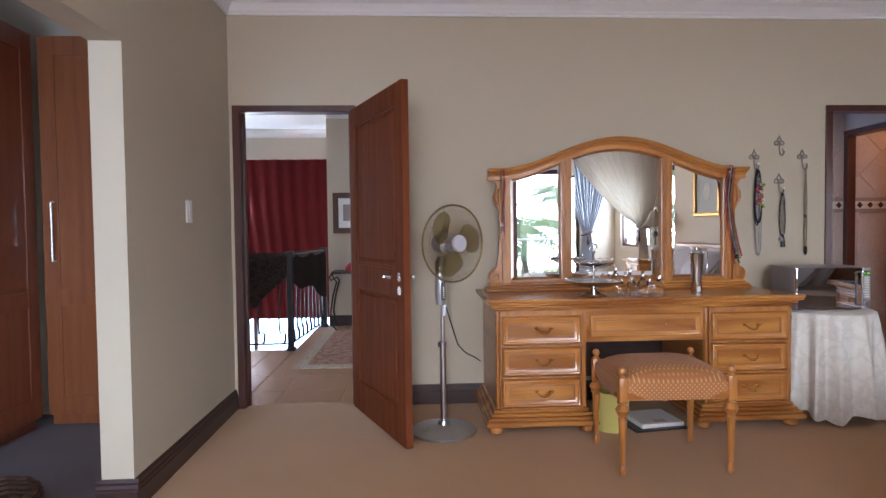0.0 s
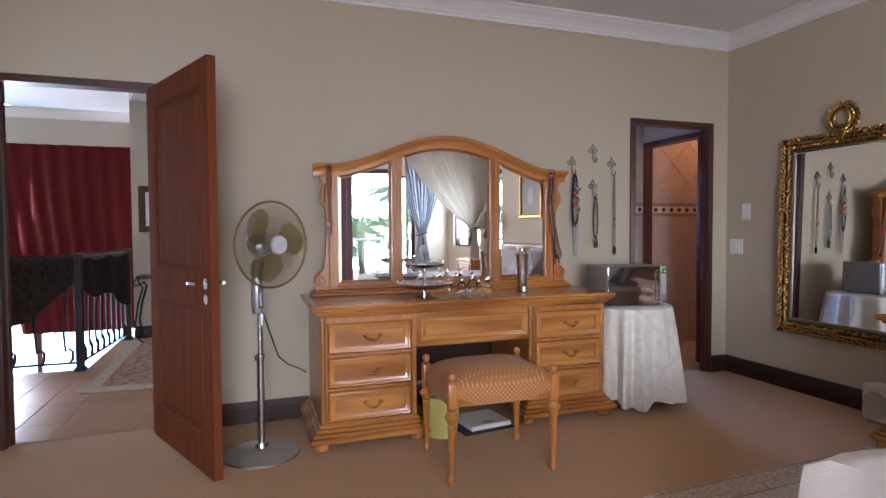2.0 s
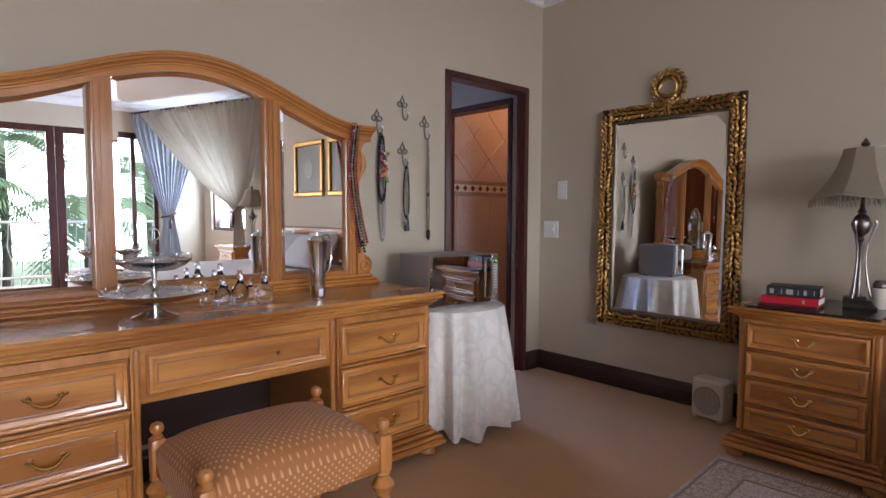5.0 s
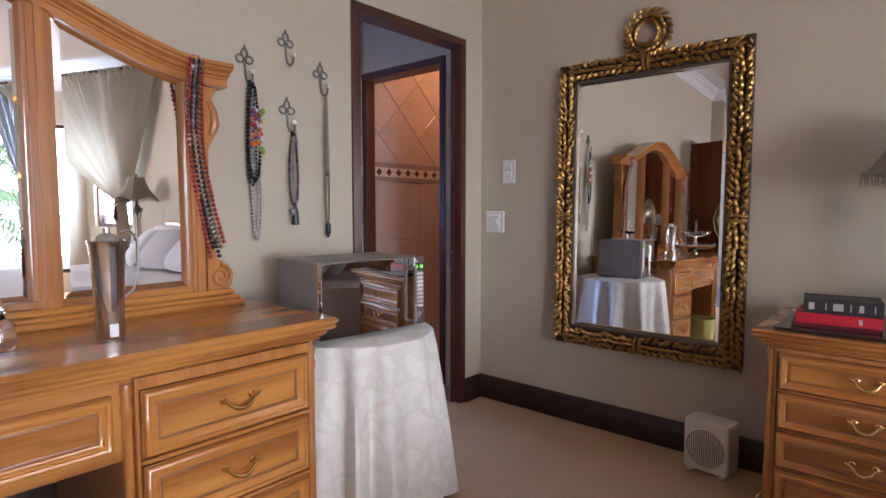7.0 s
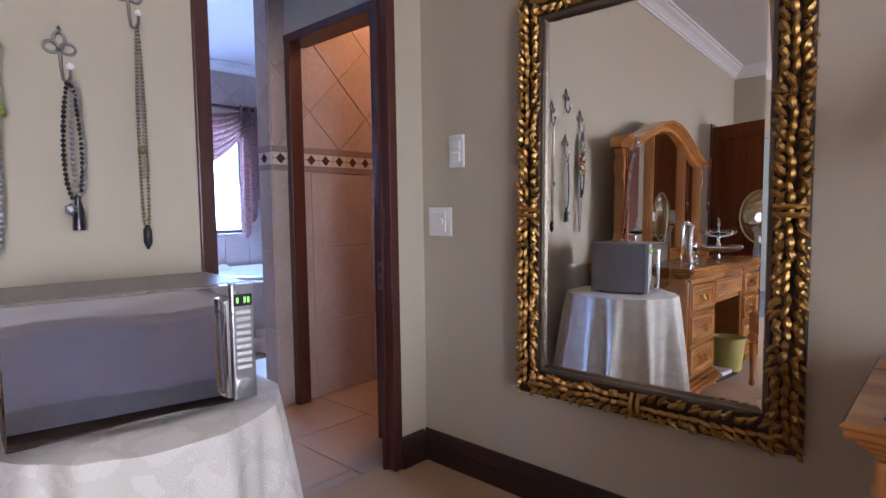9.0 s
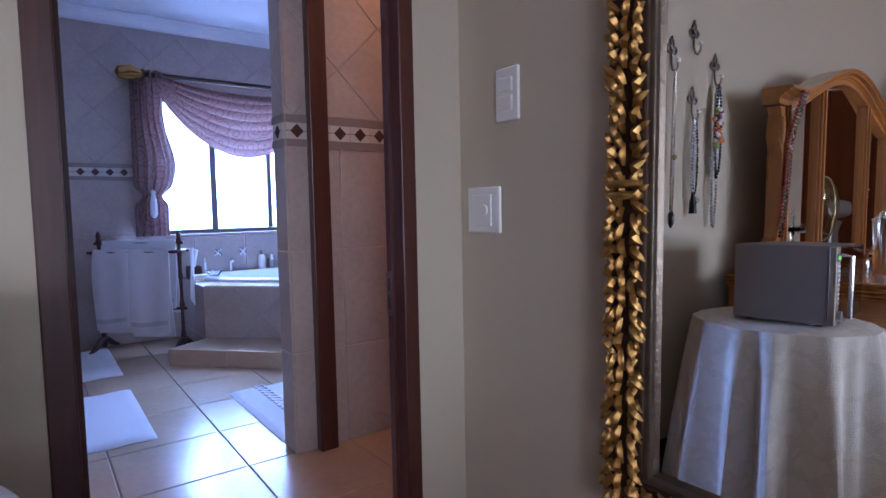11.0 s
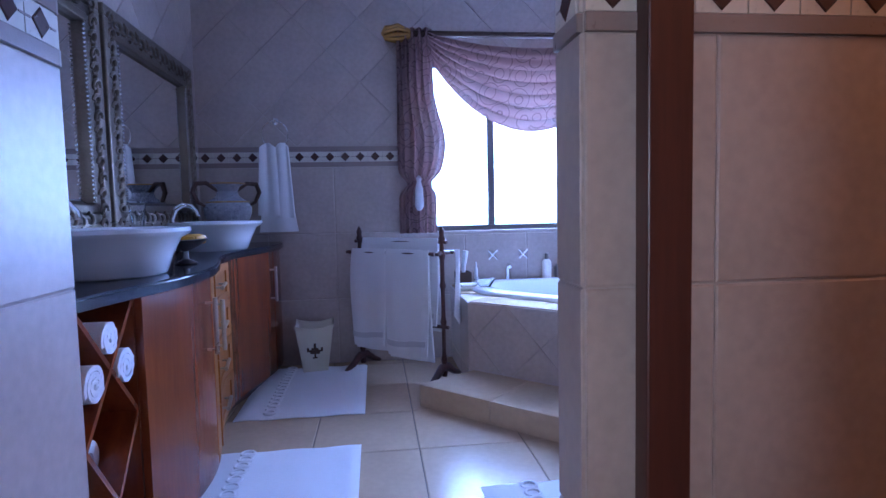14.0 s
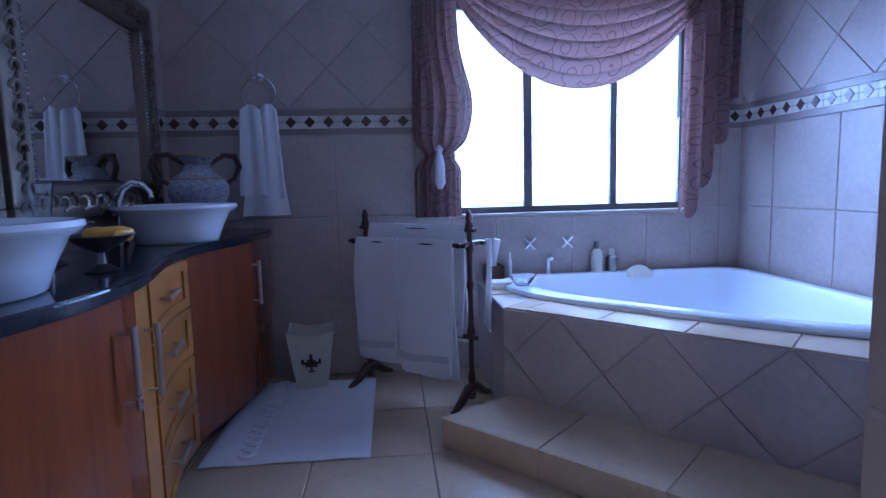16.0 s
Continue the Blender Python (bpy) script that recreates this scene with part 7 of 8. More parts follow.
def vanity_mirror(y0, y1, z0, z1):
    vm = thing("vanity_mirror", (WB, (y0 + y1) / 2, z0), "large mirror in a carved antique silver frame", "mirror", "mirrors over the basins")
    w, h, f = (y1 - y0) / 2, z1 - z0, 0.125
    bm = bmesh.new()
    for d, a, b in ((0.05, 0.0, 0.05), (0.036, 0.05, 0.09), (0.046, 0.09, f)):
        for p in ((-w + a, w - a, a, b), (-w + a, w - a, h - b, h - a), (-w + a, -w + b, b, h - b), (w - b, w - a, b, h - b)):
            box(bm, 0.001, d, *p, 0.006)
    piece("frame", bm, SILVERLEAF, vm)
    random.seed(3)
    for s in (-1, 1):
        bm = bmesh.new()
        for k in range(int(h / 0.062)):
            z = 0.04 + k * 0.062
            c = Vector((0.048, s * (w - 0.062), z))
            hand = 1 if k % 2 else -1
            pts = [c + Vector((0.006 * math.sin(q), hand * (0.030 - 0.0035 * q) * math.cos(q), (0.030 - 0.0035 * q) * math.sin(q))) for q in (0.45 * j for j in range(15))]
            tube(bm, pts, [0.009 - 0.0004 * j for j in range(15)], 6)
        tagged(piece("carving", bm, SILVERLEAF, vm, smooth=True), "carved scrolling acanthus", kind="stuff")
    for z in (0.062, h - 0.062):
        bm = bmesh.new()
        for k in range(int((2 * w - 0.2) / 0.062)):
            c = Vector((0.048, -w + 0.13 + k * 0.062, z))
            hand = 1 if k % 2 else -1
            pts = [c + Vector((0.006 * math.sin(q), (0.030 - 0.0035 * q) * math.sin(q), hand * (0.030 - 0.0035 * q) * math.cos(q))) for q in (0.45 * j for j in range(15))]
            tube(bm, pts, [0.009 - 0.0004 * j for j in range(15)], 6)
        tagged(piece("carving", bm, SILVERLEAF, vm, smooth=True), "carved scrolling acanthus", kind="stuff")
    bm = bmesh.new()
    j, bv = f, 0.02
    o = [bm.verts.new((0.014, s * (w - j), z)) for s, z in ((-1, j), (1, j), (1, h - j), (-1, h - j))]
    q = [bm.verts.new((0.02, s * (w - j - bv), z)) for s, z in ((-1, j + bv), (1, j + bv), (1, h - j - bv), (-1, h - j - bv))]
    bm.faces.new(q)
    for k in range(4):
        bm.faces.new((o[k], o[(k + 1) % 4], q[(k + 1) % 4], q[k]))
    piece("mirror_glass", bm, MIRROR, vm, "bevelled mirror pane")
    for s in (-1, 1):
        bm = bmesh.new()
        for k in range(int((h - 2 * f) / 0.017)):
            bead(bm, (0.046, s * (w - f - 0.004), f + 0.01 + k * 0.017), 0.0065)
        tagged(piece("beading", bm, CHROME, vm, smooth=True), "row of bright silver beads", kind="stuff")


vanity_mirror(5.50, 6.625, 0.96, 1.92)
vanity_mirror(6.66, 7.80, 0.96, 1.92)

# ---- on the vanity ----
vs = thing("vase", (2.66, 7.66, VZ), "large figured porcelain vase with two dark scrolled handles", "vase")
piece("body", lathe(bmesh.new(), [(0.0, 0), (0.075, 0), (0.078, 0.02), (0.055, 0.05), (0.105, 0.12), (0.135, 0.19), (0.138, 0.225), (0.12, 0.26), (0.068, 0.295), (0.058, 0.325), (0.07, 0.35), (0.10, 0.375), (0.094, 0.377), (0.05, 0.33), (0.0, 0.31)], segs=32), PORCELAIN, vs, smooth=True)
for z, r in ((0.262, 0.121), (0.052, 0.058), (0.372, 0.1)):
    piece("gilt_band", tube(bmesh.new(), [(r * math.cos(2 * math.pi * k / 28), r * math.sin(2 * math.pi * k / 28), z) for k in range(28)], 0.004, 6, closed=True), GILT, vs, "thin gilt band", smooth=True)
for s in (-1, 1):
    piece("handle", tube(bmesh.new(), [(0.05 * s, 0.035 * s, 0.33), (0.10 * s, 0.07 * s, 0.375), (0.15 * s, 0.105 * s, 0.37), (0.165 * s, 0.115 * s, 0.32), (0.14 * s, 0.10 * s, 0.26), (0.11 * s, 0.078 * s, 0.24)], [0.009, 0.013, 0.016, 0.014, 0.011, 0.009], 8), GILT_DARK, vs, smooth=True)
dish = thing("soap_dish", (2.80, 6.42, VZ), "footed silver dish with amber soap", "dish")
piece("bowl", lathe(bmesh.new(), [(0.04, 0), (0.042, 0.004), (0.012, 0.02), (0.01, 0.05), (0.05, 0.07), (0.085, 0.095), (0.082, 0.098), (0.045, 0.075), (0.0, 0.07)], segs=26), PEWTER, dish, smooth=True)
for x, y, r in ((0.0, 0.0, 20), (0.03, 0.03, 70), (-0.02, 0.035, 110)):
    bm = boxes((-0.036, 0.036, -0.025, 0.025, 0, 0.036), bevel=0.010)
    bmesh.ops.transform(bm, matrix=pose(x, y, 0.078, 10, 0, r), verts=bm.verts)
    piece("soap", bm, SOAP, dish, smooth=True)
dish = thing("trinket_dish", (2.56, 6.60, VZ), "wide openwork silver dish on a foot", "dish")
piece("bowl", lathe(bmesh.new(), [(0.05, 0), (0.052, 0.004), (0.016, 0.025), (0.014, 0.09), (0.07, 0.10), (0.13, 0.118), (0.126, 0.122), (0.06, 0.107), (0.0, 0.105)], segs=30), PEWTER, dish, smooth=True)
for x, y, h_ in ((2.53, 6.27, 0.12), (2.56, 6.36, 0.135), (2.60, 6.30, 0.10)):
    gl = thing("tumbler", (x, y, VZ), "cut glass tumbler with a silver base", "tumbler", "tumblers on the vanity")
    piece("glass", lathe(bmesh.new(), [(0.0, 0.025), (0.026, 0.025), (0.034, h_), (0.032, h_), (0.024, 0.03), (0.0, 0.03)], segs=20), SMOKED, gl, smooth=True)
    piece("base", lathe(bmesh.new(), [(0.0, 0), (0.031, 0), (0.029, 0.024), (0.0, 0.025)], segs=20), CHROME, gl, smooth=True)
gl = thing("glass_tumbler", (2.56, 6.60, VZ + 0.121), "fluted clear glass standing in the silver dish", "tumbler")
piece("glass", lathe(bmesh.new(), [(0.0, 0.0), (0.02, 0.0), (0.034, 0.12), (0.032, 0.12), (0.018, 0.006), (0.0, 0.006)], segs=16), SMOKED, gl, smooth=True)

# ---- towel ring, bin, towel stand, mats ----
rg = thing("towel_ring", (2.905, NB - 0.012, 1.545), "chrome towel ring on the tiled wall", "towel ring")
bm = tube(bmesh.new(), [(0.085 * math.cos(2 * math.pi * k / 32), -0.045, 0.085 * math.sin(2 * math.pi * k / 32)) for k in range(32)], 0.004, 8, closed=True)
piece("ring", bm, CHROME, rg, smooth=True)
bm = lathe(bmesh.new(), [(0.022, 0), (0.022, 0.006), (0.008, 0.012), (0.007, 0.045), (0.011, 0.05), (0.0, 0.055)], segs=16)
bmesh.ops.transform(bm, matrix=Matrix.Translation((0, 0, 0.09)) @ Matrix.Rotation(radians(90), 4, "X"), verts=bm.verts)
piece("mount", bm, CHROME, rg, smooth=True)
tw = thing("hand_towel", (2.905, NB - 0.057, 1.46), "white hand towel hung through the ring", "towel")
for dx, z1, w0, w1, dy in ((-0.048, -0.44, 0.046, 0.072, -0.016), (0.048, -0.46, 0.040, 0.066, -0.012), (0.0, -0.55, 0.055, 0.125, 0.014)):
    def hang(u, v, dx=dx, z1=z1, w0=w0, w1=w1, dy=dy):
        a = 2 * u - 1
        w = w0 + (w1 - w0) * v
        return Vector((dx + a * w, dy + 0.014 * math.sin(8 * u + dx * 40) * (1 - 0.3 * v), (0.03 - 0.032 * a * a - (0.07 if dy > 0 else 0)) * (1 - v) + z1 * v))
    piece("fold", sheet(bmesh.new(), hang, 18, 18, 0.010), TOWEL, tw, smooth=True)
bn = thing("waste_bin", (3.125, 7.83, 0), "cream square waste bin with a gilt urn motif", "bin", rz=4)
IVORY = mat("ivory_painted_metal", (0.62, 0.58, 0.46), 0.4, vary=0.06, bump=0.05)
bm = bmesh.new()
def quad_ring(r, z, wave=0.0):
    return [bm.verts.new((r * sx + 0, r * sy, z + (wave if abs(sx) < 0.5 or abs(sy) < 0.5 else 0))) for sx, sy in ((-1, -1), (-0.33, -1), (0.33, -1), (1, -1), (1, -0.33), (1, 0.33), (1, 1), (0.33, 1), (-0.33, 1), (-1, 1), (-1, 0.33), (-1, -0.33))]
rr = [quad_ring(0.075, 0.0), quad_ring(0.115, 0.30, -0.015), quad_ring(0.122, 0.325, -0.02), quad_ring(0.112, 0.32, -0.02), quad_ring(0.072, 0.01)]
for a, b in zip(rr, rr[1:]):
    for k in range(12):
        j = (k + 1) % 12
        bm.faces.new((a[k], a[j], b[j], b[k]))
bm.faces.new(rr[0][::-1])
bm.faces.new(rr[-1])
piece("body", bm, IVORY, bn)
bm = bmesh.new()
for x0, x1, z0, z1 in ((-0.016, 0.016, 0.105, 0.115), (-0.006, 0.006, 0.115, 0.135), (-0.03, 0.03, 0.135, 0.148), (-0.036, 0.036, 0.148, 0.162), (-0.022, 0.022, 0.162, 0.174), (-0.008, 0.008, 0.174, 0.205), (-0.05, -0.036, 0.15, 0.178), (0.036, 0.05, 0.15, 0.178)):
    zc = (z0 + z1) / 2
    y = -(0.075 + 0.04 * zc / 0.30)
    box(bm, x0, x1, y - 0.004, y + 0.006, z0, z1, 0.002)
piece("motif", bm, GILT_DARK, bn, "dark gilt urn motif")

st = thing("towel_stand", (0, 0, 0), "dark turned wooden towel stand", "towel stand")
pa, pb = Vector((3.43, 7.86, 0)), Vector((3.925, 7.45, 0))
TURNED = [(0.016, 0.0), (0.020, 0.03), (0.013, 0.06), (0.019, 0.1), (0.012, 0.14), (0.012, 0.3), (0.020, 0.33), (0.013, 0.36), (0.012, 0.52), (0.020, 0.55), (0.013, 0.58), (0.014, 0.70), (0.022, 0.73), (0.014, 0.76), (0.012, 0.80), (0.022, 0.83), (0.014, 0.85), (0.018, 0.87), (0.012, 0.89), (0.004, 0.905)]
across = Vector((0.64, 0.77, 0)).normalized()
for p in (pa, pb):
    piece("post", lathe(bmesh.new(), [(r, z + 0.03) for r, z in TURNED], p, 14), DARKWOOD, st, smooth=True)
    pts = [p + across * s * d + Vector((0, 0, z)) for s, d, z in ((-1, 0.17, 0.012), (-1, 0.10, 0.04), (-1, 0.03, 0.085), (1, 0.03, 0.085), (1, 0.10, 0.04), (1, 0.17, 0.012))]
    piece("foot", tube(bmesh.new(), pts, [0.012, 0.02, 0.026, 0.026, 0.02, 0.012], 10), DARKWOOD, st, smooth=True)
    piece("cross_arm", tube(bmesh.new(), [p - across * 0.10 + Vector((0, 0, 0.775)), p + across * 0.10 + Vector((0, 0, 0.775))], 0.013, 8), DARKWOOD, st, smooth=True)
along = (pb - pa).normalized()
for off, z in ((-0.085, 0.775), (0.085, 0.775), (0.0, 0.84), (0.0, 0.33)):
    piece("rail", tube(bmesh.new(), [pa - along * 0.035 + across * off + Vector((0, 0, z)), pb + along * 0.035 + across * off + Vector((0, 0, z))], 0.011, 8), DARKWOOD, st, smooth=True)


def hung_towel(s0, s1, off, ztop, zlow, label):
    """A bath towel folded over one rail of the stand."""
    t_ = thing("bath_towel", (0, 0, 0), label, "towel", "towels on the stand")
    def f(u, v):
        q = (v - 0.5) * 2
        p = pa.lerp(pb, s0 + (s1 - s0) * u) + across * (off + (0.027 + 0.006 * math.sin(9 * u)) * math.tanh(5 * q))
        drop = max(abs(q) - 0.06, 0) * (ztop - zlow) / 0.94
        return p + Vector((0, 0, ztop + 0.024 - drop - (0.01 * math.sin(5 * u) if q < 0 else 0.03) * abs(q))) - along * 0.012 * math.sin(4 * q * (1 if u > .5 else -1))
    piece("cloth", sheet(bmesh.new(), f, 16, 48, 0.012), TOWEL, t_, smooth=True)
    def band(u, v):
        p = f(0.02 + 0.96 * u, 0.045 + 0.025 * v)
        return p - across * 0.010
    piece("woven_band", sheet(bmesh.new(), band, 14, 3, 0.004), TOWEL_BAND, t_, smooth=True)


hung_towel(0.03, 0.44, -0.085, 0.775, 0.16, "white bath towel folded over the stand's front rail")
hung_towel(0.46, 0.94, -0.085, 0.775, 0.13, "white bath towel folded over the stand's front rail")
hung_towel(0.06, 0.96, 0.0, 0.84, 0.30, "white bath towel folded over the stand's upper rail")
fc_ = thing("face_cloth", (0, 0, 0), "white cloth hanging from the stand's end arm", "towel")
def fcf(u, v):
    a = 2 * u - 1
    return pb + across * (0.03 + 0.05 * v * a + 0.09) + along * (0.03 + 0.012 * math.sin(6 * u)) + Vector((0, 0, 0.79 - (0.40 + 0.06 * math.sin(3 * u)) * v))
piece("cloth", sheet(bmesh.new(), fcf, 12, 16, 0.01), TOWEL, fc_, smooth=True)


def mat_rug(x0, x1, y0, y1, label):
    mt = thing("bath_mat", ((x0 + x1) / 2, (y0 + y1) / 2, 0), label, "bath mat", "bath mats on the tiles")
    w, d = (x1 - x0) / 2, (y1 - y0) / 2
    def f(u, v):
        a, b = 2 * u - 1, 2 * v - 1
        return Vector((w * a, d * b, 0.014 * (1 - max(abs(a), abs(b)) ** 24) + 0.003 + 0.002 * math.sin(17 * u + 5 * v)))
    piece("surface", sheet(bmesh.new(), f, 30, 40, 0.004), TOWEL, mt, smooth=True)
    bm = bmesh.new()
    for k in range(15):
        y = -d + 0.05 + (2 * d - 0.1) * k / 14
        tube(bm, [(-w + 0.17 + 0.028 * math.cos(q), y + 0.026 * math.sin(q), 0.018) for q in (2 * math.pi * j / 14 for j in range(14))], 0.007, 5, closed=True)
    piece("raised_chain", bm, TOWEL, mt, "raised chain pattern", smooth=True)


mat_rug(2.80, 3.455, 6.98, 7.89, "white cotton bath mat before the far basin")
mat_rug(2.80, 3.445, 5.67, 6.59, "white cotton bath mat before the near basin")
mat_rug(3.895, 4.50, 5.25, 6.13, "white cotton bath mat before the shower")

# ---- corner bath ----
structure("bath_step", prism(bmesh.new(), [(3.745, 7.045), (4.075, 7.255), (5.02, 6.31), (4.76, 6.0)], 0.0, 0.112), GROUT_WALL, "grout bed of the tiled step before the bath", "step")
AX, AY, BXR, BYR = 4.05, 7.265, 5.0, 6.315
bt = thing("corner_bath", (0, 0, 0.0), "white acrylic corner bath with a curved rim", "bath")
bm = bmesh.new()
c0 = Vector((5.02, 7.42, 0))


def bath_line(scale, z):
    """The rounded three-cornered outline of the tub."""
    pts = []
    for k in range(72):
        a = 2 * math.pi * k / 72
        d = Vector((math.cos(a), math.sin(a), 0))
        best = 9.0
        for nx, ny, dist in ((1, 0, 0.545), (0, 1, 0.545), (-0.7071, -0.7071, 0.60), (-1, 0, 0.90), (0, -1, 0.98)):
            dot = d.x * nx + d.y * ny
            if dot > 1e-3:
                best = min(best, dist / dot)
        soft = sum((max(d.x * nx + d.y * ny, 0) / dist) ** 7 for nx, ny, dist in ((1, 0, 0.545), (0, 1, 0.545), (-0.7071, -0.7071, 0.60), (-1, 0, 0.90), (0, -1, 0.98))) ** (-1 / 7)
        pts.append(bm.verts.new(c0 + d * soft * scale + Vector((0, 0, z))))
    return pts


inner = bath_line(0.95, 0.505)
plan = ((AX, AY), (BXR, BYR), (EB, BYR), (EB, NB), (AX, NB))
outer, low = ([bm.verts.new((x, y, z)) for x, y in plan] for z in (0.505, 0.0))
rim = [bm.edges.new((loop[k], loop[(k + 1) % len(loop)])) for loop in (inner, outer) for k in range(len(loop))]
bmesh.ops.triangle_fill(bm, edges=rim, use_beauty=True)
for k in range(5):
    j = (k + 1) % 5
    bm.faces.new((low[k], low[j], outer[j], outer[k]))
structure("bath_surround", bm, GROUT_WALL, "tiled surround of the corner bath", "bath surround")
bm = bmesh.new()
prev = None
for s, z in ((0.98, 0.509), (1.0, 0.511), (1.004, 0.520), (0.998, 0.532), (0.975, 0.541), (0.93, 0.544), (0.88, 0.540), (0.855, 0.52), (0.82, 0.40), (0.76, 0.22), (0.66, 0.15), (0.3, 0.14)):
    cur = bath_line(s, z)
    if prev:
        for k in range(72):
            j = (k + 1) % 72
            bm.faces.new((prev[k], prev[j], cur[j], cur[k]))
    prev = cur
bm.faces.new(prev)
piece("tub", bm, CERAMIC, bt, smooth=True)
piece("waste", lathe(bmesh.new(), [(0.0, 0.141), (0.03, 0.142), (0.03, 0.148), (0.0, 0.15)], c0, 16), CHROME, bt, smooth=True)
for x in (4.335, 4.55):
    tp = thing("bath_tap", (x, NB - 0.012, 0.715), "chrome cross-head bath tap on the tiled wall", "tap", "taps over the bath")
    bm = tube(bmesh.new(), [(0, 0, 0), (0, -0.012, 0), (0, -0.05, 0)], [0.028, 0.02, 0.014], 14)
    for a in (0.78, 2.35):
        o = Vector((math.cos(a), 0, math.sin(a))) * 0.042
        tube(bm, [Vector((0, -0.052, 0)) - o, Vector((0, -0.052, 0)) + o], [0.007, 0.007], 8)
    piece("cross_handle", bm, CHROME, tp, smooth=True)
sp = thing("bath_spout", (4.44, NB - 0.05, 0.512), "chrome bath spout behind the rim", "spout")
piece("spout", tube(bmesh.new(), [(0, 0, 0), (0, 0, 0.10), (0, -0.03, 0.135), (0, -0.07, 0.12)], [0.016, 0.013, 0.013, 0.012], 12), CHROME, sp, smooth=True)


def toiletry(x, y, r, h_, material, label, cap=None):
    b = thing("toiletry_bottle", (x, y, 0.512), label, "bottle", "bottles behind the bath")
    piece("body", lathe(bmesh.new(), [(0.0, 0), (r, 0), (r, h_ * 0.7), (r * 0.5, h_ * 0.8), (0.0, h_ * 0.8)], segs=18), material, b, smooth=True)
    piece("cap", lathe(bmesh.new(), [(r * 0.45, h_ * 0.8), (r * 0.42, h_), (0.0, h_)], segs=14), cap or material, b, smooth=True)


toiletry(4.72, NB - 0.055, 0.032, 0.20, CREAM, "cream toiletry bottle on the bath's ledge", PEWTER)
toiletry(4.81, NB - 0.055, 0.034, 0.155, PEWTER, "dark toiletry bottle on the bath's ledge", CREAM)
toiletry(4.21, 7.90, 0.012, 0.16, WHITE_PLASTIC, "slim white tube on the bath's ledge")
sh = thing("sea_shell", (4.95, 7.90, 0.513), "pale sea shell on the bath's ledge", "shell")
bm = bmesh.new()
def shell(u, v):
    a = math.pi * v
    r = (0.055 + 0.008 * math.sin(16 * math.pi * u)) * math.sin(math.pi * (0.08 + 0.84 * u)) ** 0.7
    return Vector((0.075 * (2 * u - 1), r * math.cos(a), r * math.sin(a)))
sheet(bm, shell, 24, 10, 0.004)
piece("shell", bm, CREAM, sh, smooth=True)
bx = thing("basket", (4.115, 7.88, 0.512), "small dark tray with brush and soaps by the bath", "basket")
piece("tray", boxes((-0.05, 0.05, -0.06, 0.06, 0, 0.008), (-0.05, -0.044, -0.06, 0.06, 0.008, 0.10), (0.044, 0.05, -0.06, 0.06, 0.008, 0.10), (-0.044, 0.044, -0.06, -0.054, 0.008, 0.10), (-0.044, 0.044, 0.054, 0.06, 0.008, 0.10), bevel=0.002), GILT_DARK, bx)
piece("brush", tube(bmesh.new(), [(0, 0.01, 0.02), (0.005, 0.0, 0.12), (0.02, -0.01, 0.24)], [0.012, 0.014, 0.02], 8), WHITE_PLASTIC, bx, smooth=True)
sb = thing("soap_box", (4.12, 7.70, 0.512), "pale folded flannel on the bath's corner", "flannel")
piece("flannel", boxes((-0.055, 0.055, -0.05, 0.05, 0, 0.022), (-0.052, 0.052, -0.048, 0.048, 0.022, 0.042), bevel=0.006), LINEN, sb)
gb = thing("crystal_dish", (4.21, 7.60, 0.544), "clear crystal dish on the bath's rim", "dish")
piece("bowl", lathe(bmesh.new(), [(0.0, 0), (0.035, 0), (0.07, 0.05), (0.066, 0.052), (0.03, 0.008), (0.0, 0.008)], segs=20), SMOKED, gb, smooth=True)

# ---- shower screen ----
ss = thing("shower_screen", (0, 0, 0), "frameless glass shower screen with a chrome edge post", "shower screen")
gp = piece("pane", boxes((4.957, 4.965, 5.30, 6.22, 0.02, 2.0)), GLASS, ss)
gp.visible_shadow = False
piece("edge_post", boxes((4.947, 4.975, 6.22, 6.245, 0.0, 2.0), bevel=0.003), CHROME, ss)
piece("handle", tube(bmesh.new(), [(4.957, 6.15, 1.0), (4.922, 6.15, 1.0), (4.922, 6.15, 1.14), (4.957, 6.15, 1.14)], 0.008, 8), BLACK, ss, smooth=True)

# ---- bathroom window and drapery ----
wf = structure("window_3", boxes((3.90, 5.30, 8.07, 8.11, 0.88, 0.92), (3.90, 5.30, 8.07, 8.11, 2.01, 2.05), (3.90, 3.94, 8.07, 8.11, 0.92, 2.01), (5.26, 5.30, 8.07, 8.11, 0.92, 2.01), (4.335, 4.385, 8.07, 8.11, 0.92, 2.01), (4.845, 4.885, 8.07, 8.11, 0.92, 2.01), bevel=0.003), mat("grey_brown_window_frame", (0.13, 0.11, 0.11), 0.5, vary=0.1), "grey-brown window frame with three panes", "window")
for x0, x1 in ((3.94, 4.335), (4.385, 4.845), (4.885, 5.26)):
    pn = part("pane", boxes((x0, x1, 8.085, 8.089, 0.92, 2.01)), GLASS, wf)
    pn.visible_shadow = False
for x in (4.30, 4.40, 4.90):
    for k in range(16):
        part("louvre_clip", boxes((x, x + 0.022, 8.055, 8.07, 0.95 + k * 0.042, 0.957 + k * 0.042)), STEEL, wf)
part("window_sill", boxes((3.88, 5.32, 7.975, 8.07, 0.862, 0.884), bevel=0.004), TILE_WALL, wf)
structure("backdrop_bath", boxes((2.0, 8.5, 10.4, 10.5, -3, 5)), OUTSIDE, "bright overcast sky outside the bathroom", "backdrop")

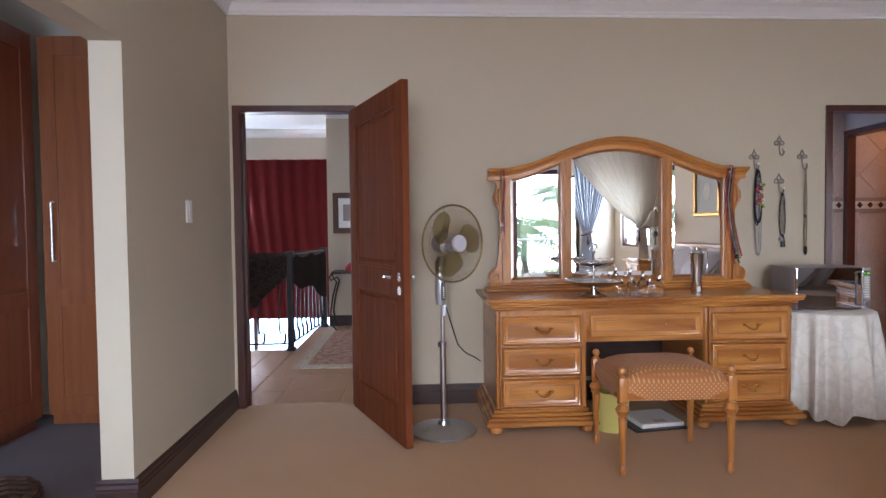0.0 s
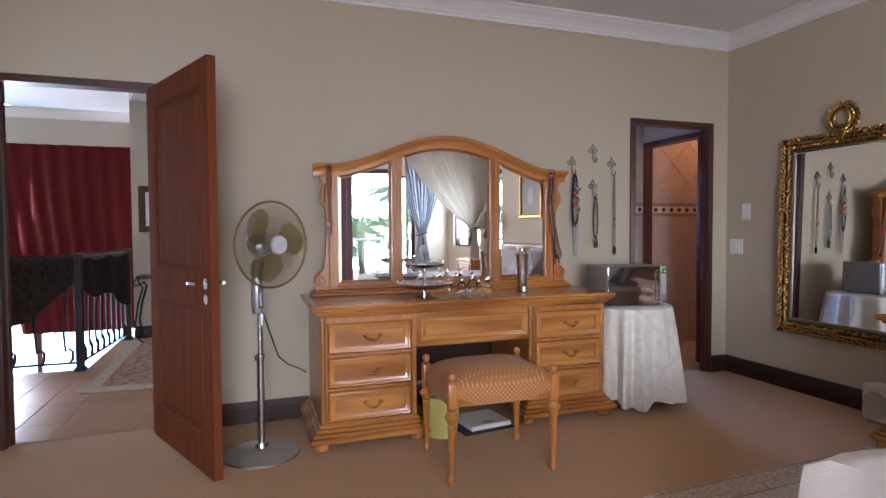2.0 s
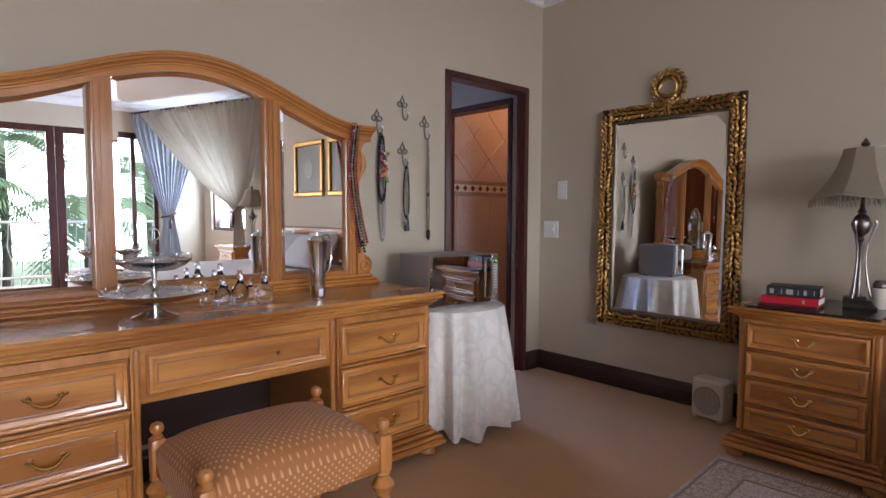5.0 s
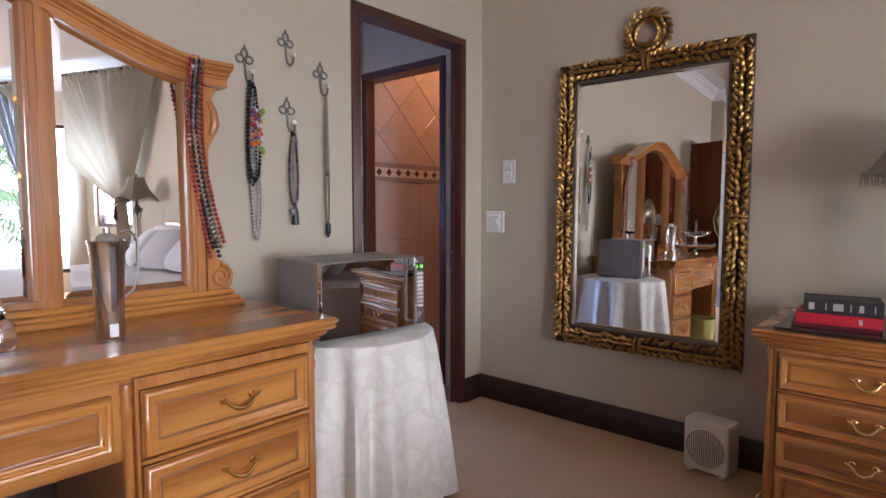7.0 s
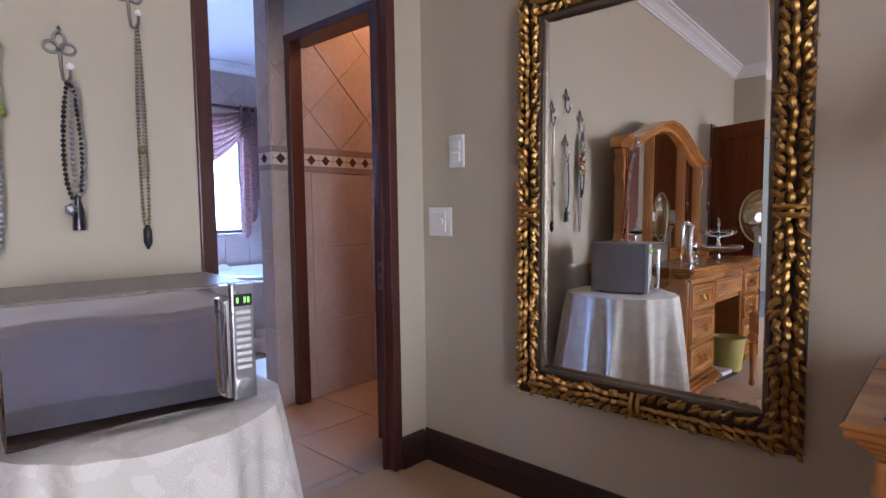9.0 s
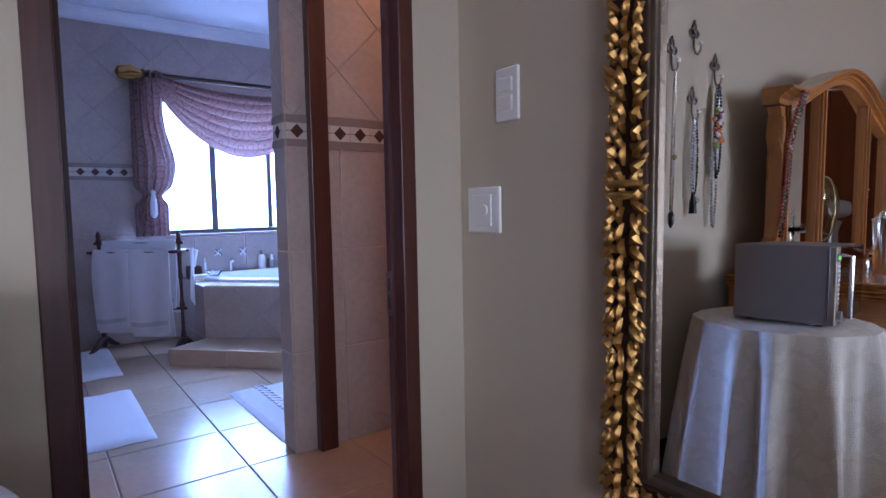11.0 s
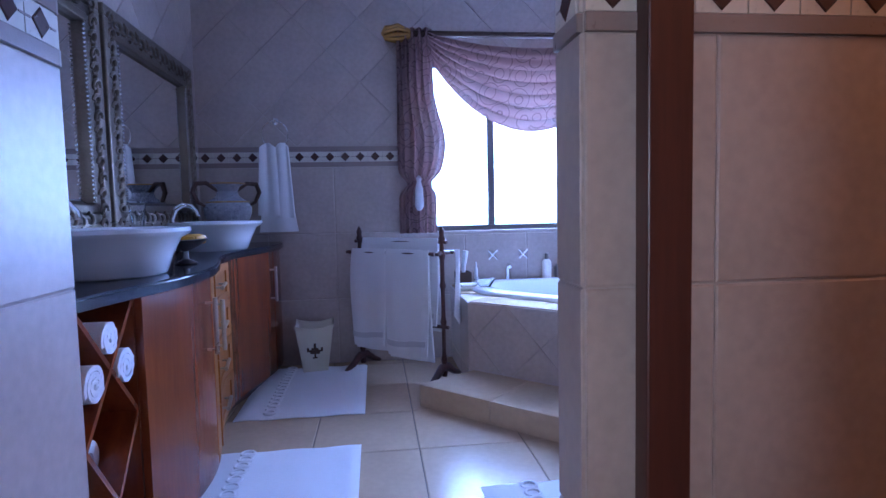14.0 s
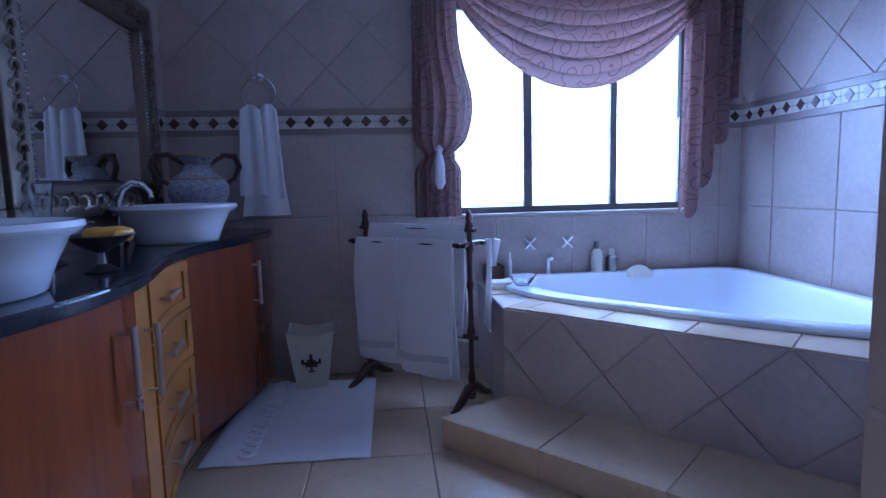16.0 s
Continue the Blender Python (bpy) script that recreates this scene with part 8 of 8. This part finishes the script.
rod = thing("curtain_pole", (0, 0, 0), "dark pole with gilt leaf finials over the bathroom window", "curtain rod")
piece("pole", tube(bmesh.new(), [(3.70, 7.90, 2.185), (5.52, 7.90, 2.185)], 0.02, 12), GILT_DARK, rod, smooth=True)
for x, s in ((3.70, -1), (5.50, 1)):
    bm = bmesh.new()
    for k in range(9):
        a = 2 * math.pi * k / 9
        tube(bm, [(x - s * 0.10, 7.90 + 0.02 * math.cos(a), 2.185 + 0.02 * math.sin(a)), (x - s * 0.02, 7.90 + 0.05 * math.cos(a), 2.185 + 0.05 * math.sin(a)), (x + s * 0.06, 7.90 + 0.035 * math.cos(a + 0.4), 2.185 + 0.035 * math.sin(a + 0.4)), (x + s * 0.085, 7.90, 2.185)], [0.008, 0.014, 0.012, 0.004], 6)
    piece("finial", bm, GILT, rod, "gilt carved leaf finial", smooth=True)
for x in (3.86, 5.4):
    piece("bracket", boxes((x - 0.012, x + 0.012, 7.90, 7.999, 2.175, 2.195)), GILT_DARK, rod)

sg = thing("swag_curtain", (0, 0, 0), "mauve scroll-patterned voile swag with side tails", "curtain")
def swag(u, v):
    x = 3.90 + 1.42 * u
    sag = (4 * u * (1 - u)) ** 0.85
    top = 2.20 - 0.12 * sag
    low = 2.08 - 0.52 * sag
    z = top + (low - top) * v + 0.016 * math.sin(2 * math.pi * 6.5 * v + 0.8 * math.sin(3 * u)) * sag
    y = 7.885 - 0.055 * sag * math.sin(math.pi * v) - 0.026 * math.cos(2 * math.pi * 6.5 * v) * (0.35 + 0.65 * sag)
    return Vector((x, y, z))
piece("swag", sheet(bmesh.new(), swag, 48, 60, 0.002), VOILE, sg, smooth=True)
def tail_left(u, v):
    """The left tail: gathered at the pole, puffed over its tie, narrow below."""
    z = 2.22 - 1.34 * v
    puff = math.exp(-((v - 0.56) / 0.17) ** 2)
    neck = math.exp(-((v - 0.755) / 0.035) ** 2)
    w = 0.115 + 0.04 * puff - 0.06 * neck + 0.01 * v
    xc = 3.825 + 0.035 * puff
    return Vector((xc + w * (2 * u - 1), 7.90 - 0.028 * math.sin(2 * math.pi * 5 * u) - 0.06 * puff * math.sin(math.pi * u), z))
piece("left_tail", sheet(bmesh.new(), tail_left, 50, 50, 0.002), VOILE, sg, smooth=True)
def tail_right(u, v):
    """The right tail: pleats that end in a stepped, slanting hem."""
    low = 0.87 + 0.62 * max(u - 0.28, 0) / 0.72 + 0.04 * math.sin(2 * math.pi * 3.5 * u)
    z = 2.22 + (low - 2.22) * v
    return Vector((5.17 + 0.33 * u + 0.02 * (1 - v), 7.90 - 0.03 * math.sin(2 * math.pi * 4 * u + 0.4), z))
piece("right_tail", sheet(bmesh.new(), tail_right, 48, 40, 0.002), VOILE, sg, smooth=True)
bm = lathe(bmesh.new(), [(0.012, 0.0), (0.03, 0.03), (0.026, 0.14), (0.014, 0.19), (0.02, 0.21), (0.006, 0.23)], (3.83, 7.85, 1.03), 14)
piece("tassel", bm, TOWEL_BAND, sg, "grey tassel tieback", smooth=True)

dl = thing("downlight", (-2.61, 8.66, TOP - 0.02), "small lit recessed downlight in the landing ceiling", "ceiling light")
piece("rim", lathe(bmesh.new(), [(0.045, 0.0), (0.055, 0.0), (0.055, -0.006), (0.045, -0.008), (0.045, 0.0)], segs=24), CHROME, dl, smooth=True)
piece("bulb", lathe(bmesh.new(), [(0.0, -0.004), (0.043, -0.004), (0.043, 0.0)], segs=20), glow("warm_downlight_bulb", (1.0, 0.93, 0.82), 12.0), dl, "glowing bulb face")
cl = thing("ceiling_light", (4.75, 4.6, 2.66), "small round ceiling downlight in the toilet", "ceiling light")
piece("rim", lathe(bmesh.new(), [(0.13, -0.065), (0.15, -0.06), (0.15, 0.0), (0.13, 0.0), (0.13, -0.065)], segs=28), WHITE_PLASTIC, cl, smooth=True)

# ---- tiles ----
def clip(poly, axis, value, keep_more):
    out = []
    for k, p in enumerate(poly):
        q = poly[(k + 1) % len(poly)]
        a, b = (p[axis] >= value) == keep_more, (q[axis] >= value) == keep_more
        if a:
            out.append(p)
        if a != b and abs(q[axis] - p[axis]) > 1e-9:
            t = (value - p[axis]) / (q[axis] - p[axis])
            out.append(tuple(p[i] + t * (q[i] - p[i]) for i in (0, 1)))
    return out


def slab(poly, depth):
    """A thin tile over an outline in u, w, its face a little smaller than its back."""
    bm = bmesh.new()
    cx, cy = sum(p[0] for p in poly) / len(poly), sum(p[1] for p in poly) / len(poly)
    back = [bm.verts.new((u, w, 0)) for u, w in poly]
    mid = [bm.verts.new((u, w, depth - 0.0025)) for u, w in poly]
    face = [bm.verts.new((u + (cx - u) * 0.018, w + (cy - w) * 0.018, depth)) for u, w in poly]
    bm.faces.new(face)
    for a, b in ((back, mid), (mid, face)):
        for k in range(len(poly)):
            j = (k + 1) % len(poly)
            bm.faces.new((a[k], a[j], b[j], b[k]))
    return bm


TILE_CACHE = {}


def lay(name, poly, frame_m, material, parent, depth=0.006):
    """One tile as an object; alike outlines share their mesh."""
    u0, w0 = poly[0]
    key = (name, material.name, tuple((round(u - u0, 4), round(w - w0, 4)) for u, w in poly))
    if key not in TILE_CACHE:
        me = finish(slab([(u - u0, w - w0) for u, w in poly], depth), name)
        me.materials.append(material)
        TILE_CACHE[key] = me
    ob = new(name, TILE_CACHE[key])
    ob.parent = parent
    ob.matrix_basis = frame_m @ Matrix.Translation((u0, w0, 0))
    return ob


def plane(origin, u, w):
    """A frame whose x runs along u, y along w and z out of the surface."""
    u, w = Vector(u).normalized(), Vector(w).normalized()
    n_ = u.cross(w)
    return Matrix.Translation(origin) @ Matrix((u, w, n_)).transposed().to_4x4()


G = 0.0018


def grid_tiles(parent, m, u0, u1, w0, w1, su, sw, ou, ow, material, name="tile"):
    i0, i1 = math.floor((u0 - ou) / su), math.ceil((u1 - ou) / su)
    j0, j1 = math.floor((w0 - ow) / sw), math.ceil((w1 - ow) / sw)
    for i in range(i0, i1):
        for j in range(j0, j1):
            a, b = max(ou + i * su, u0) + G, min(ou + (i + 1) * su, u1) - G
            c, d = max(ow + j * sw, w0) + G, min(ow + (j + 1) * sw, w1) - G
            if b - a > 0.015 and d - c > 0.015:
                lay(name, [(a, c), (b, c), (b, d), (a, d)], m, material, parent)


def diamond_tiles(parent, m, u0, u1, w0, w1, diag, ou, ow, material, name="tile"):
    h_ = diag / 2
    for i in range(math.floor((u0 - ou) / h_) - 1, math.ceil((u1 - ou) / h_) + 2):
        for j in range(math.floor((w0 - ow) / h_) - 1, math.ceil((w1 - ow) / h_) + 2):
            if (i + j) % 2:
                continue
            cu, cw = ou + i * h_, ow + j * h_
            r = h_ - G * 1.4
            poly = [(cu - r, cw), (cu, cw - r), (cu + r, cw), (cu, cw + r)]
            for axis, v, more in ((0, u0 + G, True), (0, u1 - G, False), (1, w0 + G, True), (1, w1 - G, False)):
                poly = clip(poly, axis, v, more) if len(poly) > 2 else []
            if len(poly) > 2:
                area = abs(sum(poly[k][0] * poly[(k + 1) % len(poly)][1] - poly[(k + 1) % len(poly)][0] * poly[k][1] for k in range(len(poly)))) / 2
                if area > 0.0006:
                    lay(name, poly, m, material, parent)


bm = bmesh.new()
for a in ((0.0015, 0.0985, 0.0, 0.066),):
    box(bm, a[0], a[1], a[2], a[3], 0.0, 0.008)
BORDER_ME = finish(bm, "border_tile")
BORDER_ME.materials.append(TRIM_TILE)
bm = bmesh.new()
lo = [bm.verts.new((0.05 + 0.030 * x, 0.033 + 0.030 * y, 0.008)) for x, y in ((-1, 0), (0, -1), (1, 0), (0, 1))]
hi = [bm.verts.new((0.05 + 0.026 * x, 0.033 + 0.026 * y, 0.0105)) for x, y in ((-1, 0), (0, -1), (1, 0), (0, 1))]
bm.faces.new(hi)
for k in range(4):
    bm.faces.new((lo[k], lo[(k + 1) % 4], hi[(k + 1) % 4], hi[k]))
INLAY_ME = finish(bm, "inlay")
INLAY_ME.materials.append(DIAMOND)
bm = bmesh.new()
box(bm, 0.0, 0.0185, 0.031, 0.035, 0.008, 0.0095)
box(bm, 0.0815, 0.10, 0.031, 0.035, 0.008, 0.0095)
LINE_ME = finish(bm, "inlay_line")
LINE_ME.materials.append(BAND_TILE)


def border(parent, m, u0, u1, ou=0.0):
    """The decorative course: strips above and below, and between them tiles with dark diamonds."""
    for c, d in ((1.335, 1.367), (1.437, 1.47)):
        lay("border_strip", [(u0 + G, c), (u1 - G, c), (u1 - G, d), (u0 + G, d)], m, BAND_TILE, parent, 0.011)
    n_ = int((u1 - u0 + 1e-6) / 0.10)
    start = u0 + ((u1 - u0) - 0.10 * n_) / 2
    if start - u0 > 0.01:
        for a, b in ((u0, start), (start + 0.10 * n_, u1)):
            lay("border_tile", [(a + G / 2, 1.369), (b - G / 2, 1.369), (b - G / 2, 1.435), (a + G / 2, 1.435)], m, TRIM_TILE, parent)
    for k in range(n_):
        for nm, me in (("border_tile", BORDER_ME), ("inlay", INLAY_ME), ("inlay_line", LINE_ME)):
            ob = new(nm, me)
            ob.parent = parent
            ob.matrix_basis = m @ Matrix.Translation((start + 0.10 * k, 1.369, 0))


def tiled(parent, m, u0, u1, top, ou, holes=()):
    """Square tiles, the border and diagonal tiles over one stretch of wall."""
    if holes:
        (h0, h1, z0, z1), = holes
        grid_tiles(parent, m, u0, h0, 0, 1.335, 0.44, 0.445, ou, 0, TILE_WALL)
        grid_tiles(parent, m, h1, u1, 0, 1.335, 0.44, 0.445, ou, 0, TILE_WALL)
        grid_tiles(parent, m, h0, h1, 0, z0, 0.44, 0.445, ou, 0, TILE_WALL)
        border(parent, m, u0, h0)
        border(parent, m, h1, u1)
        for a, b, c in ((u0, h0, 1.47), (h1, u1, 1.47), (h0, h1, z1)):
            diamond_tiles(parent, m, a, b, c, top, 0.42, ou, 1.47, TILE_WALL)
    else:
        grid_tiles(parent, m, u0, u1, 0, 1.335, 0.44, 0.445, ou, 0, TILE_WALL)
        border(parent, m, u0, u1)
        diamond_tiles(parent, m, u0, u1, 1.47, top, 0.42, ou, 1.47, TILE_WALL)


ob_ = bpy.data.objects
tiled(ob_["wall_bath_north"], plane((0, NB, 0), (1, 0, 0), (0, 0, 1)), WB, EB, 2.565, 2.83, ((3.90, 5.30, 0.86, 2.05),))
tiled(ob_["wall_bath_west"], plane((WB, 0, 0), (0, 1, 0), (0, 0, 1)), 5.36, NB, 2.565, 5.36)
tiled(ob_["wall_bath_east"], plane((EB, NB, 0), (0, -1, 0), (0, 0, 1)), 0.0, 2.75, 2.565, -0.15)
tiled(ob_["wall_toilet"], plane((3.90, 5.085, 0), (1, 0, 0), (0, 0, 1)), 0.0, 1.7, 2.65, 0.245)
tiled(ob_["wall_toilet"], plane((3.90, 5.217, 0), (0, -1, 0), (0, 0, 1)), 0.0, 0.132, 2.65, 0.0)
tiled(ob_["wall_lobby"], plane((PIER, N + 0.11, 0), (0, 1, 0), (0, 0, 1)), 0.0, 1.23, 2.65, 0.35)
fl = ob_["floor_bathroom"]
grid_tiles(fl, plane((0, 0, -0.006), (1, 0, 0), (0, 1, 0)), WB, EB, N + 0.08, NB, 0.466, 0.468, 3.697 - 4 * 0.466, 5.575 - 4 * 0.468, TILE_FLOOR)
grid_tiles(ob_["floor_landing"], plane((0, 0, -0.006), (1, 0, 0), (0, 1, 0)), -1.19, 2.2, N + 0.08, 7.42, 0.465, 0.465, -0.95 - 2 * 0.465, 4.42, TILE_HALL)
grid_tiles(ob_["floor_landing_edge"], plane((0, 0, -0.006), (1, 0, 0), (0, 1, 0)), -2.9, -1.19, N + 0.11, 5.98, 0.465, 0.465, -0.95 - 2 * 0.465, 4.42, TILE_HALL)
su_, st_ = ob_["bath_surround"], ob_["bath_step"]
diag_m = plane((AX, AY, 0), (0.7071, -0.7071, 0), (0, 0, 1))
diamond_tiles(su_, diag_m, 0.0, 1.3435, 0.112, 0.505, 0.42, 0.25, 0.3, TILE_WALL)
grid_tiles(su_, plane((AX, NB, 0), (0, -1, 0), (0, 0, 1)), 0.0, NB - AY, 0.0, 0.505, 0.44, 0.40, 0.0, 0.105, TILE_WALL)
prism_top = plane((AX, AY, 0.505), (0.7071, -0.7071, 0), (0.7071, 0.7071, 0))
grid_tiles(su_, prism_top, 0.0, 1.3435, 0.0, 0.22, 0.33, 0.25, 0.1, 0.0, TILE_FLOOR)
grid_tiles(su_, plane((AX, AY, 0.505), (1, 0, 0), (0, 1, 0)), 0.0, 0.15, 0.30, NB - AY, 0.33, 0.33, 0.0, 0.0, TILE_FLOOR)
grid_tiles(su_, plane((AX, AY, 0.505), (1, 0, 0), (0, 1, 0)), 0.15, EB - AX, 0.665, NB - AY, 0.33, 0.33, 0.0, 0.0, TILE_FLOOR)
s0, s1 = Vector((3.745, 7.045, 0)), Vector((4.76, 6.0, 0))
sd_ = (s1 - s0).normalized()
step_face = plane(s0, sd_, (0, 0, 1))
grid_tiles(st_, step_face, 0.0, (s1 - s0).length, 0.0, 0.118, 0.45, 0.2, 0.445 - 0.45, -0.08, TILE_FLOOR)
nrm = Vector((-sd_.y, sd_.x, 0))
top_m = plane(Vector((3.745, 7.045, 0.112)), sd_, nrm)
ln_ = (s1 - s0).length
inv = top_m.inverted()
corners_ = [inv @ Vector((x, y, 0.112)) for x, y in ((3.745, 7.045), (4.76, 6.0), (5.02, 6.31), (4.075, 7.255))]
lat = corners_[3].y
lx = corners_[3].x
for k in range(4):
    a, b = -0.005 + 0.45 * k, -0.005 + 0.45 * (k + 1)
    a, b = max(a, 0.0), min(b, ln_)
    if b - a < 0.05:
        continue
    left = [(a + G, 0.0), (a + G, lat - 0.004)] if k else [(0.0, 0.0), (lx + 0.004, lat - 0.004)]
    lay("tile", [left[0], (b - G, 0.0), (b - G, lat - 0.004), left[1]], top_m, TILE_FLOOR, st_)
